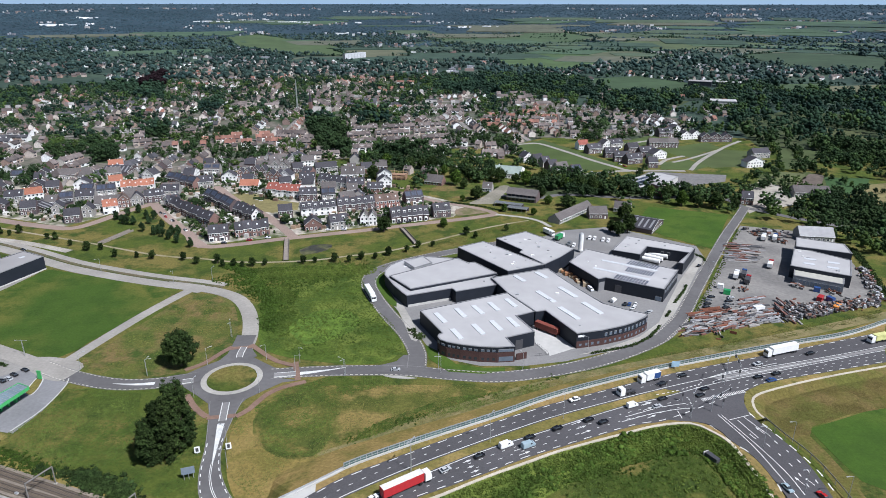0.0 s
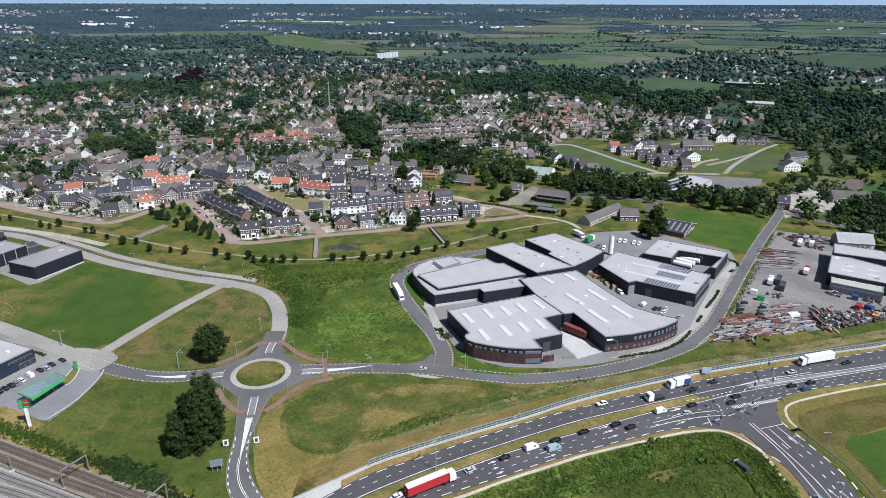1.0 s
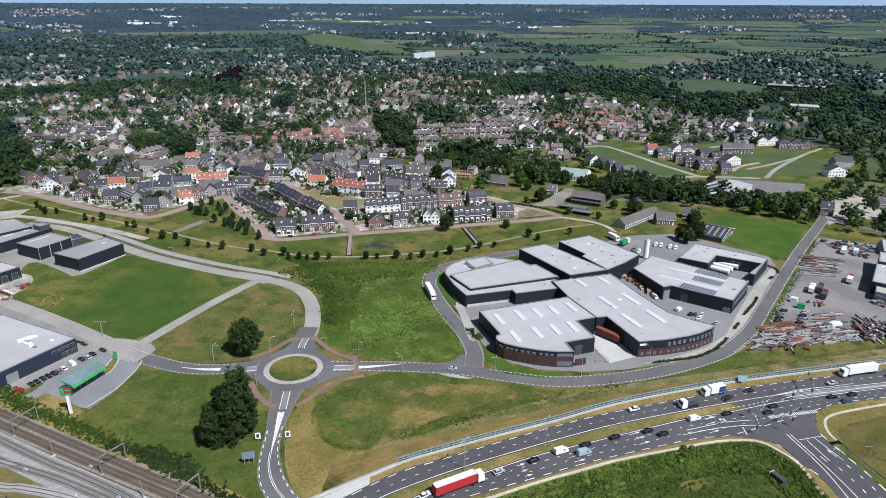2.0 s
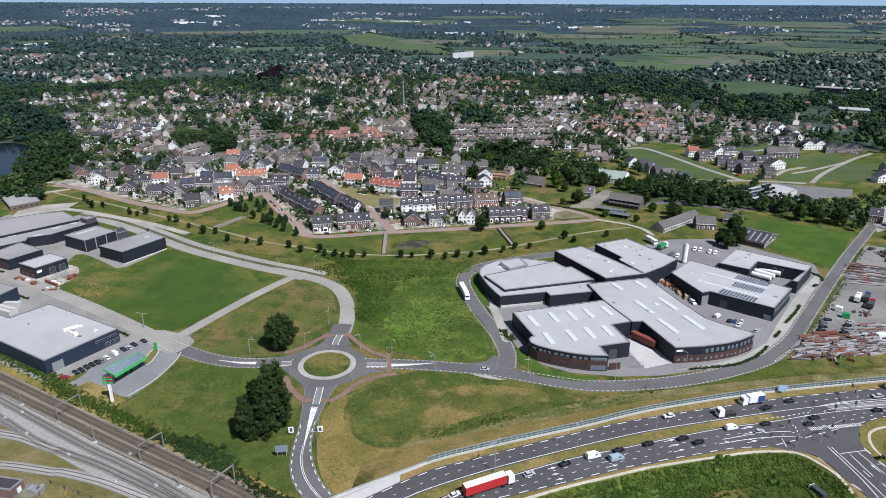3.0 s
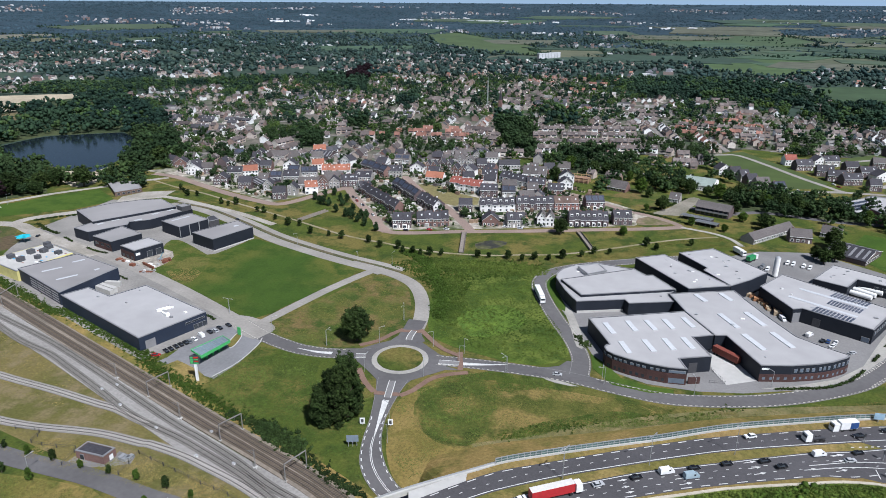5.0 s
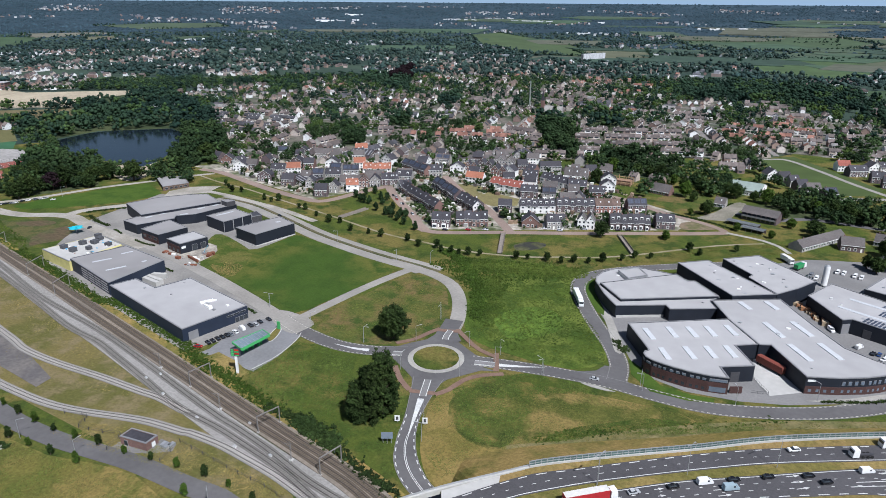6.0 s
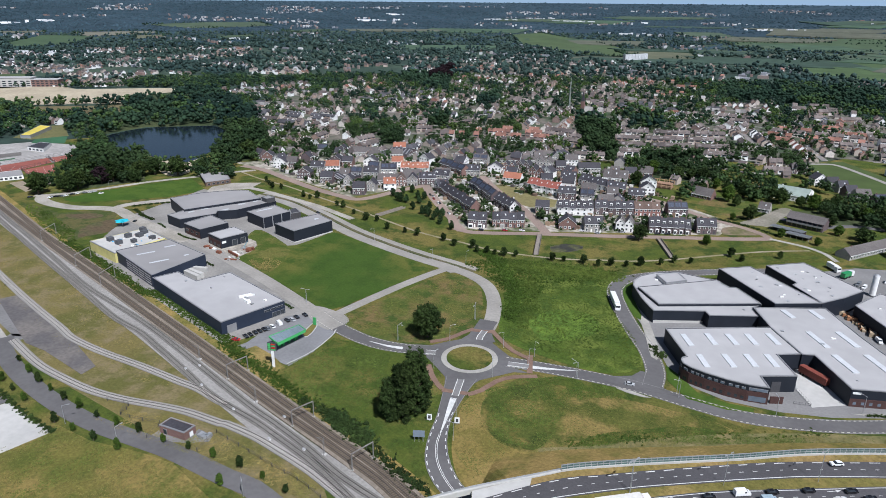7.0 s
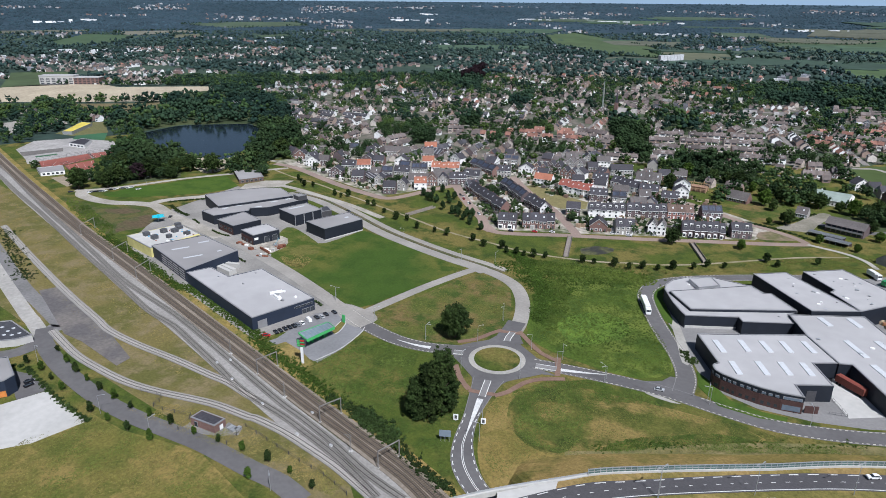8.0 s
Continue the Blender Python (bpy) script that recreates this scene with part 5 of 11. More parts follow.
UPRIGHT_LEAF = mat("blue_green_leaves", (0.036, 0.066, 0.026), 0.9, 0.4, 0.5, 0.06, piece=0.25, island=0.35, spec=0.1)
TREES = {
    "oak": [tree_proto(k, 15, 12, 260, LEAF) for k in (1, 2, 3, 4)],
    "light": [tree_proto(k, 11, 8, 220, LEAF_LIGHT) for k in (11, 12)],
    "red": [tree_proto(21, 15, 13, 300, LEAF_RED)],
    "upright": [tree_proto(k, 7, 4.4, 110, UPRIGHT_LEAF, 0.1, 0, 0.4) for k in (31, 32, 33)],
    "young": [tree_proto(k, 5, 3.2, 80, LEAF, 0.2, 0, 0.35) for k in (41, 42, 43)],
    "young_light": [tree_proto(k, 5, 3.0, 80, LEAF_LIGHT, 0.15, 0, 0.35) for k in (51, 52)],
}
TREE_H = {"oak": 15, "light": 11, "red": 15, "upright": 7, "young": 5, "young_light": 5}
TREE_N = [0]


def tree(p, h, kind="oak", label="broad dark green tree in full leaf", group="", wide=1.0):
    TREE_N[0] += 1
    rnd = random.Random(TREE_N[0])
    k = h / TREE_H[kind]
    crown, trunk = rnd.choice(TREES[kind])
    ob = thing("tree", label, "tree", group, at=pose(p[0], p[1], p[2] if len(p) > 2 else 0, 0, 0, rnd.uniform(0, 360)) @ Matrix.Diagonal((k * wide * rnd.uniform(0.9, 1.1), k * wide * rnd.uniform(0.9, 1.1), k, 1)))
    part("trunk", trunk, BARK, ob)
    part("crown", crown, LEAF, ob)
    return ob


def shrubs(name, pts, spread_m, count, size, material, label, seed, category="shrubs"):
    rnd = random.Random(seed)
    line = line3(pts, 3.0)
    cs, rs = [], []
    for _ in range(count * 4):
        p = rnd.choice(line)
        r = size * rnd.uniform(0.22, 0.6)
        cs.append((p.x + rnd.gauss(0, spread_m), p.y + rnd.gauss(0, spread_m), p.z + r * 0.4))
        rs.append(r)
    blobs(name, cs, rs, material, label, category, seed, 0.85, 18, 0.34)


# the oak clump by the roundabout and the lone oak, built of leafy lobes down to the ground


def great_oak(p, h, w, low, seed, label, group=""):
    """A full oak: limbs that carry rounded lobes, each lobe a cloud of leaf clumps."""
    rnd = random.Random(seed)
    th = thing("tree", label, "tree", group, at=pose(p[0], p[1], 0, 0, 0, rnd.uniform(0, 360)))
    trunk, cs, rs = Shape(), [], []
    trunk.beam((0, 0, -0.3), (0, 0, h * 0.5), w * 0.04, w * 0.022, 9)
    lobes = 30
    for k in range(lobes):
        t = (k + 0.5) / lobes
        z = low + (0.93 - low) * t
        reach = math.sin(math.pi * min(0.93, max(0.2, 0.22 + 0.72 * t))) ** 0.6
        a = k * 2.4 + rnd.uniform(-0.4, 0.4)
        q = reach * w * 0.5 * rnd.uniform(0.5, 0.82)
        c = Vector((q * math.cos(a), q * math.sin(a), z * h))
        trunk.beam((0, 0, max(h * 0.12, c.z * 0.62)), c, w * 0.016, w * 0.005, 5)
        size = w * rnd.uniform(0.15, 0.21)
        for _ in range(15):
            d = Vector((rnd.gauss(0, 1), rnd.gauss(0, 1), rnd.gauss(0, 0.8))).normalized() * size * rnd.uniform(0.45, 1.0)
            if c.z + d.z > 0.5:
                cs.append(tuple(c + d))
                rs.append(size * rnd.uniform(0.26, 0.42))
    for k in range(40):
        a, q = rnd.uniform(0, 6.283), w * 0.3 * math.sqrt(rnd.random())
        cs.append((q * math.cos(a), q * math.sin(a), h * rnd.uniform(low + 0.1, 0.85)))
        rs.append(w * 0.09)
    part("trunk", trunk, BARK, th)
    part("crown", blob_mesh("crown", cs, rs, LEAF, seed, 0.9, 26, 0.42), LEAF, th)
    return th


for p, h, w, low, seed in (((-107.2, 171.8), 27.0, 11.2, 0.08, 61), ((-109.9, 167.4), 23.5, 10.4, 0.05, 62), ((-113.3, 164.6), 16.0, 8.6, 0.05, 63), ((-108.0, 175.2), 20.0, 9.0, 0.15, 64)):
    great_oak(p, h, w, low, seed, "tall dense dark green oak in a clump beside the road", "oak clump")
great_oak((-133.0, 223.6), 15.0, 13.8, 0.30, 65, "lone round dark oak in the rough meadow")
tree((-83.0, 400.6), 11, "oak", "single round tree before the terrace", wide=1.1)
tree((-45.3, 415.5), 6, "young_light", "pale green willow at the ditch", wide=1.4)
for pts in ([(-383.3, 386.1), (-375.6, 380.9), (-365.1, 373.5), (-359.1, 377.0), (-327.8, 367.6), (-320.0, 365.5), (-317.0, 370.3), (-291.5, 361.8), (-285.7, 361.7), (-269.7, 352.5), (-254.4, 345.7), (-246.3, 347.6), (-231.1, 336.9), (-217.8, 337.3), (-207.4, 336.4), (-188.9, 337.2), (-178.2, 331.8)],
            [(-189.0, 337.2), (-178.5, 331.7), (-166.9, 334.1), (-161.6, 329.9), (-155.5, 330.5), (-150.2, 329.9), (-145.1, 331.9), (-138.7, 334.4), (-117.8, 339.5), (-111.6, 341.6), (-100.8, 344.2), (-92.2, 344.2), (-86.1, 349.3), (-78.4, 352.3)],
            [(-86.4, 349.2), (-78.3, 351.7), (-71.6, 357.7), (-62.0, 364.5), (-56.1, 372.0), (-47.5, 375.3), (-28.8, 399.1), (-22.7, 394.1), (-3.2, 410.3)]):
    for k, p in enumerate(pts):
        tree(p, (5.2, 4.0, 6.0, 4.6)[k % 4], "young", "young round dark tree in the path-side row", "path-side trees", 1.15)
for p in ((-270.6, 403.8), (-261.8, 396.5), (-267.8, 413.3), (-253.0, 394.7), (-263.8, 420.7), (-239.8, 382.2), (-251.5, 408.6), (-245.5, 408.3), (-228.6, 377.1), (-226.3, 379.0), (-221.3, 374.4), (-214.9, 369.6), (-217.3, 379.2), (-206.7, 364.1), (-194.5, 357.4), (-258.2, 395.2), (-213.5, 379.3), (-229.5, 388.8), (-243.8, 398.3)):
    tree(p, 6.8, "upright", "young upright green tree on the green", "upright trees", 0.95)
for k, p in enumerate(((-266.7, 120.7), (-255.0, 117.8), (-244.4, 115.7), (-234.7, 114.3), (-224.2, 113.0), (-214.4, 112.6), (-203.6, 112.2), (-193.5, 112.8), (-183.0, 113.8), (-171.8, 114.7), (-267.8, 108.6), (-257.5, 109.0), (-247.1, 107.1), (-236.6, 105.4), (-214.1, 103.0), (-203.9, 103.3), (-193.0, 103.6), (-181.6, 104.6), (-161.4, 116.2), (-151.2, 117.5), (-139.8, 118.2), (-129.7, 117.7), (-119.0, 116.4), (-139.1, 109.1))):
    tree(p, 3.6 + 0.6 * (k % 3), "young_light" if k % 2 else "young", "young street tree in rough grass", "street trees", 0.8)
# scrub
shrubs("scrub", [(-132.6, 318.6), (-115.4, 324.6), (-94.8, 331.0), (-82.6, 334.1)], 5, 420, 1.5, SCRUB_LEAF, "rank green scrub along the ditch", 5)
shrubs("scrub", [(-158.0, 331.0), (-144.9, 322.7), (-127.9, 301.8), (-114.9, 279.4), (-108.7, 259.7)], 1.9, 330, 1.5, LEAF_LIGHT, "rank green scrub along the concrete road", 6)
shrubs("scrub", [(-119.5, 308.5), (-109.3, 281.8), (-102.1, 258.6)], 3, 160, 1.3, SCRUB_LEAF, "green scrub at the foot of the road", 7)
shrubs("hedgerow", [(-146.7, 156.6), (-134.9, 155.6), (-126.0, 153.1), (-116.1, 149.9), (-107.9, 146.1), (-92.1, 140.4), (-82.8, 138.8)], 1.3, 150, 1.6, LEAF, "dense dark green hedgerow beside the railway", 8, "hedgerow")
shrubs("hedgerow", [(-131.9, 155.4), (-122.2, 152.0), (-114.2, 149.3)], 2.0, 120, 1.9, LEAF, "dense dark bush above the railway", 9, "hedgerow")
shrubs("hedgerow", [(-384.5, 216.0), (-344.4, 207.2), (-303.7, 196.7), (-280.4, 191.0), (-277.0, 194.7), (-242.7, 186.3), (-212.9, 178.9), (-198.5, 170.7), (-178.3, 166.4), (-158.0, 160.5), (-144.6, 156.5)], 1.9, 900, 1.0, LEAF_LIGHT, "green hedge along the railway", 10, "hedgerow")


def thicket(name, poly, count, size, material, label, seed, z=0.0, category="shrubs", lift=0.4):
    """Leaf clumps spread over an area of the plan."""
    rnd = random.Random(seed)
    xs, ys = [p[0] for p in poly], [p[1] for p in poly]
    cs, rs = [], []
    while len(cs) < count:
        p = (rnd.uniform(min(xs), max(xs)), rnd.uniform(min(ys), max(ys)))
        if inside(p, poly):
            r = size * rnd.uniform(0.28, 0.8) * (1.0 + 0.8 * noise.noise(Vector((p[0] / 9, p[1] / 9, seed))))
            h = z(p) if callable(z) else z
            cs.append((p[0], p[1], h + r * lift))
            rs.append(r)
    blobs(name, cs, rs, material, label, category, seed, 0.75, 16, 0.32)


def bank_height(p):
    k = min(range(0, len(path_s), 2), key=lambda i: (path_s[i].x - p[0]) ** 2 + (path_s[i].y - p[1]) ** 2)
    return max(0.0, path_s[k].z - 0.5 * math.hypot(path_s[k].x - p[0], path_s[k].y - p[1]))


BANK = [(-11.0, 145.7), (-7.2, 153.0), (3.0, 163.2), (20.0, 177.0), (36.7, 189.7), (54.1, 198.1), (66.9, 197.8), (74.7, 192.9), (78.4, 185.2), (81.0, 177.6), (82.1, 168.5), (82.4, 159.6), (72.5, 159.8), (71.3, 168.5), (70.0, 173.6), (68.4, 178.4), (66.8, 183.7), (64.9, 188.1), (56.0, 186.5), (46.0, 182.5), (38.8, 179.5), (31.2, 173.2), (19.7, 168.8), (2.5, 153.1), (-3.6, 142.7)]
thicket("scrub", BANK, 3600, 0.85, SCRUB_LEAF, "dense green scrub on the bank", 10, bank_height)
thicket("scrub", BANK, 800, 1.4, LEAF_LIGHT, "dense dark green scrub on the bank", 11, bank_height)
thicket("scrub", [(19.6, 167.7), (38.6, 178.3), (55.8, 185.3), (64.8, 186.3), (68.3, 176.3), (69.0, 164.0), (18.6, 151.6)], 420, 0.8, SCRUB_LEAF, "scattered pale green bushes under the bank", 12, bank_height)


thicket("scrub", [(-129.8, 311.1), (-109.7, 337.8), (-82.2, 332.4), (-71.0, 296.0), (-51.3, 267.1), (-44.0, 246.7), (-55.3, 235.9), (-79.3, 235.0), (-101.7, 242.8), (-115.0, 265.8)], 3000, 0.55, SCRUB_LEAF, "rank green weeds in the rough meadow", 24, 0.0, "weeds", 0.1)


thicket("scrub", [(-162.5, 310.5), (-146.2, 329.3), (-87.4, 340.0), (-84.4, 323.3), (-117.7, 301.9), (-125.4, 285.4), (-140.0, 299.8)], 1700, 0.8, LEAF_LIGHT, "rank dark green bushes beside the concrete road", 25)
thicket("scrub", [(-122.6, 282.7), (-118.5, 295.9), (-108.7, 303.8), (-106.4, 289.0), (-108.3, 270.3), (-109.9, 259.8)], 600, 0.9, LEAF_LIGHT, "rank dark green bushes at the road bend", 26)
sheet("lush_patch", [(-102.4, 262.7), (-91.3, 280.4), (-77.3, 282.4), (-68.1, 269.7), (-74.7, 255.1), (-88.1, 247.0)], 0.062, meadow("bright_grass", (0.110, 0.170, 0.026), (0.085, 0.140, 0.024), (0.060, 0.105, 0.018), 0.08), "bright yellow-green patch of fresh grass", "meadow", True)
shrubs("scrub", [(-43.6, 265.1), (-40.5, 261.6), (-39.0, 258.5)], 1.0, 22, 1.2, LEAF, "round dark bushes beside the loop road", 27)
# clipped hedges beside the paving
for k, pts in enumerate(HEDGES):
    rnd = random.Random(k + 200)
    cs, rs = [], []
    for p in line3(pts, 0.7):
        for _ in range(3):
            cs.append((p.x + rnd.uniform(-0.55, 0.55), p.y + rnd.uniform(-0.55, 0.55), 0.45 + rnd.uniform(-0.15, 0.2)))
            rs.append(rnd.uniform(0.35, 0.6))
    tagged(new("hedge", blob_mesh("hedge", cs, rs, LEAF, 60 + k, 0.9, 14, 0.22)), "low clipped dark green hedge beside the paving", "hedge", "hedges")


# scrub right below the path
rnd = random.Random(300)
lines = [side(path_s, -o) for o in (1.4, 2.4, 3.4, 4.6, 6.0, 7.5, 9.0)]
cs, rs = [], []
for _ in range(3200):
    j, k = rnd.randrange(7), rnd.randrange(12, 112)
    o, r = (1.4, 2.4, 3.4, 4.6, 6.0, 7.5, 9.0)[j], rnd.uniform(0.25, 0.75)
    p = lines[j][k].lerp(lines[j][min(k + 1, 119)], rnd.random())
    cs.append((p.x + rnd.uniform(-0.7, 0.7), p.y + rnd.uniform(-0.7, 0.7), max(0.0, p.z - 0.5 * o) + r * 0.4))
    rs.append(r)
blobs("scrub", cs, rs, SCRUB_LEAF, "rank green scrub just below the path", "shrubs", 301, 0.75, 20, 0.3)


def tufts(name, poly, count, size, material, label, seed, z=0.0):
    """Upright tufts of grass over an area."""
    rng2 = np.random.default_rng(seed)
    xs, ys = [p[0] for p in poly], [p[1] for p in poly]
    pts = []
    while len(pts) < count:
        p = (rng2.uniform(min(xs), max(xs)), rng2.uniform(min(ys), max(ys)))
        if inside(p, poly) and noise.noise(Vector((p[0] / 7, p[1] / 7, seed))) + 0.35 > rng2.uniform(0, 0.8):
            pts.append((*p, z(p) if callable(z) else z))
    c = np.array(pts)
    k = len(c)
    a = rng2.uniform(0, 6.283, (k, 1)) + np.array([[0.0, 2.1, 4.2]])
    s = size * rng2.uniform(0.4, 1.1, (k, 1))
    foot, tip = 0.45 * s, 0.8 * s
    tri = np.empty((k, 3, 3, 3))
    for j, (da, r, up) in enumerate(((-0.8, foot, 0.0), (0.8, foot, 0.0), (0.0, tip, 1.0))):
        tri[:, :, j, 0] = c[:, :1] + r * np.cos(a + da)
        tri[:, :, j, 1] = c[:, 1:2] + r * np.sin(a + da)
        tri[:, :, j, 2] = c[:, 2:3] + 0.03 + up * s * 0.38
    me = bpy.data.meshes.new(name)
    v = tri.reshape(-1, 3)
    me.from_pydata(v.tolist(), [], np.arange(len(v)).reshape(-1, 3).tolist())
    me.materials.append(material)
    return tagged(new(name, me), label, "grass", kind="stuff")


TUFT = mat("tall_grass", (0.094, 0.113, 0.022), 0.95, 0.4, 0.5, 0.05, other=(0.155, 0.134, 0.038), island=0.3)
TUFT_DRY = mat("dry_tall_grass", (0.218, 0.170, 0.060), 0.95, 0.4, 0.5, 0.05, other=(0.137, 0.130, 0.034), island=0.3)
TUFT_BROWN = mat("brown_tall_grass", (0.120, 0.100, 0.031), 0.95, 0.3, 0.5, 0.05, other=(0.097, 0.097, 0.025), island=0.2)
TUFT_GREEN = mat("lush_tall_grass", (0.050, 0.085, 0.012), 0.95, 0.4, 0.5, 0.035, other=(0.086, 0.118, 0.022), island=0.18)
tufts("tall_grass", [(-93.9, 176.5), (-96.5, 194.4), (-83.6, 207.5), (-63.7, 215.6), (-34.8, 218.9), (1.9, 224.7), (-6.9, 210.1), (-41.5, 186.0), (-58.2, 168.5), (-73.5, 150.7), (-84.7, 159.9)], 9000, 0.52, TUFT, "tall half-dry grass of the meadow", 101)
tufts("tall_grass", [(-128.7, 300.1), (-108.5, 333.7), (-82.2, 332.4), (-71.0, 296.0), (-51.3, 267.1), (-44.0, 246.7), (-55.3, 235.9), (-79.3, 235.0), (-104.1, 242.5), (-116.9, 265.6)], 11000, 0.63, TUFT_GREEN, "lush tall grass of the rough meadow", 102)
tufts("tall_grass", [(-175.3, 220.7), (-161.5, 285.1), (-143.9, 287.5), (-131.1, 272.2), (-121.8, 245.2), (-129.7, 225.1), (-152.2, 213.5), (-168.9, 212.4)], 7000, 0.56, TUFT, "brownish tall grass round the lone oak", 103)
tufts("tall_grass", [(-167.4, 202.3), (-143.7, 205.6), (-119.2, 207.3), (-105.7, 190.8), (-94.9, 160.5), (-86.1, 144.2), (-113.7, 152.0), (-164.2, 167.6), (-168.6, 186.5)], 9000, 0.49, TUFT_GREEN, "tall green grass under the oaks", 104)
tufts("tall_grass", [(-617.9, 248.1), (-524.3, 229.0), (-347.7, 183.9), (-231.4, 157.6), (-181.2, 141.9), (-213.4, 135.7), (-271.5, 137.8), (-365.5, 162.4), (-450.3, 172.4)], 6000, 0.6, TUFT_DRY, "straw-coloured grass by the sidings", 105)
tufts("tall_grass", [(-217.5, 80.2), (-212.6, 102.5), (-192.9, 102.4), (-172.0, 107.0), (-145.5, 101.4), (-149.8, 79.3), (-191.1, 55.4), (-209.1, 63.5)], 9000, 0.6, TUFT, "yellowing tall grass", 106)
tufts("tall_grass", [(-204.9, 111.1), (-200.4, 119.9), (-185.2, 125.2), (-164.0, 122.8), (-156.9, 128.0), (-134.5, 127.8), (-112.9, 123.3), (-112.0, 117.1), (-131.7, 116.4), (-156.2, 115.0), (-176.2, 112.3)], 5000, 0.55, TUFT_DRY, "dry grass between road and sidings", 107)
tufts("tall_grass", [(-139.2, 336.3), (-87.7, 356.6), (-16.8, 414.1), (-2.1, 427.8), (29.2, 444.1), (32.0, 425.6), (-15.7, 391.8), (-72.7, 349.1), (-109.2, 336.2)], 7000, 0.56, TUFT, "tall grass along the footpath", 108)
tufts("tall_grass", [(-268.4, 251.2), (-268.3, 257.6), (-257.8, 261.4), (-249.5, 257.7), (-245.5, 245.1), (-255.2, 242.6)], 1500, 0.5, TUFT_DRY, "straw-coloured worn corner of the lawn", 115, 0.08)
tufts("tall_grass", [(-65.7, 158.6), (-56.0, 171.5), (-46.8, 181.6), (-20.6, 204.8), (23.7, 232.1), (87.0, 266.5), (181.6, 312.6), (177.2, 303.4), (84.4, 256.2), (23.3, 226.6), (-20.1, 200.2), (-45.9, 177.7), (-54.4, 168.6), (-63.7, 157.2)], 6000, 0.45, TUFT, "rough grass on the mown strip", 116, 0.09)
tufts("tall_grass", [(-171.2, 170.9), (-168.3, 184.9), (-168.4, 202.1), (-155.3, 203.3), (-138.4, 202.1), (-129.3, 183.2), (-122.6, 167.0), (-128.4, 157.8), (-137.7, 157.7), (-154.8, 163.2)], 9500, 0.58, TUFT_GREEN, "lush dark grass below the petrol station", 117)
tufts("tall_grass", [(-91.7, 197.7), (-83.8, 211.9), (-70.0, 222.1), (-48.5, 224.9), (-41.5, 219.3), (-57.6, 212.2), (-58.7, 201.4), (-60.8, 192.0), (-58.1, 182.3), (-60.9, 174.1), (-72.0, 172.2), (-81.3, 177.7), (-86.4, 187.6)], 9000, 0.6, TUFT_GREEN, "rank green grass in the half-dry meadow", 110)
tufts("tall_grass", [(-51.2, 185.8), (-42.0, 196.3), (-21.3, 212.1), (-2.9, 218.4), (23.7, 232.1), (23.3, 226.6), (-7.2, 208.7), (-28.8, 197.8), (-36.8, 192.4), (-47.1, 182.9)], 5000, 0.6, TUFT_GREEN, "green grass along the foot of the bank", 111)
tufts("tall_grass", [(12.3, 153.1), (19.7, 168.8), (38.8, 179.5), (56.0, 186.5), (64.9, 188.1), (68.3, 176.3), (70.7, 166.5), (58.9, 156.0)], 9000, 0.6, TUFT_GREEN, "tall light grass under the bank", 112, bank_height)
tufts("tall_grass", [(94.8, 225.7), (102.0, 232.9), (129.3, 245.1), (164.2, 260.4), (146.7, 225.9), (124.5, 217.8), (108.5, 208.7), (105.4, 202.8), (96.6, 204.8), (92.7, 213.8)], 9000, 0.34, TUFT_BROWN, "brown seeding grass beside the junction", 113, 0.06)
shrubs("scrub", [(-52.3, 183.0), (-48.1, 187.6), (-43.5, 190.2), (-37.3, 195.3), (-33.9, 196.4)], 1.4, 22, 0.7, SCRUB_LEAF, "low green bushes in the meadow", 13)
shrubs("scrub", [(-32.3, 197.4), (-20.8, 206.4), (-2.8, 215.8), (11.3, 225.2), (23.7, 233.0)], 1.4, 24, 0.6, SCRUB_LEAF, "low green bushes at the foot of the bank", 23)
shrubs("scrub", [(-450.9, 189.4), (-383.7, 163.6), (-358.2, 154.7)], 2.5, 90, 1.2, LEAF, "dark bushes beside the lane", 14)
thicket("scrub", [(-490.0, 251.0), (-462.0, 250.0), (-430.0, 240.0), (-402.0, 232.0), (-388.0, 223.0), (-372.0, 216.0), (-384.5, 213.0), (-430.0, 226.0), (-470.0, 240.0)], 900, 0.8, SCRUB_LEAF, "rank green growth on the waste plot", 15)
shrubs("hedgerow", [(-416.7, 287.0), (-410.8, 296.3), (-402.8, 305.2)], 0.7, 90, 0.9, LEAF, "dark hedge round the hall yard", 43, "hedgerow")
shrubs("hedgerow", [(-408.8, 281.9), (-393.2, 275.8), (-379.9, 273.0)], 0.7, 90, 0.9, LEAF, "dark hedge along the hall yard", 44, "hedgerow")
shrubs("hedgerow", [(-270.8, 104.8), (-263.9, 106.6), (-245.1, 103.4), (-231.6, 101.2), (-219.6, 100.1), (-210.4, 99.7)], 0.5, 160, 0.9, LEAF, "narrow dark hedge round the car park", 16, "hedgerow")

shrubs("hedgerow", [(148.8, 428.9), (135.3, 398.4), (122.5, 368.4), (109.9, 340.7), (97.0, 312.7), (84.4, 284.3)], 0.7, 110, 0.45, SCRUB_LEAF, "low weeds along the yard fence", 17, "hedgerow")
shrubs("hedgerow", [(206.4, 399.8), (202.3, 374.5), (196.7, 347.9), (193.8, 330.4)], 1.0, 160, 1.5, LEAF, "tall dark hedge behind the yard", 18, "hedgerow")

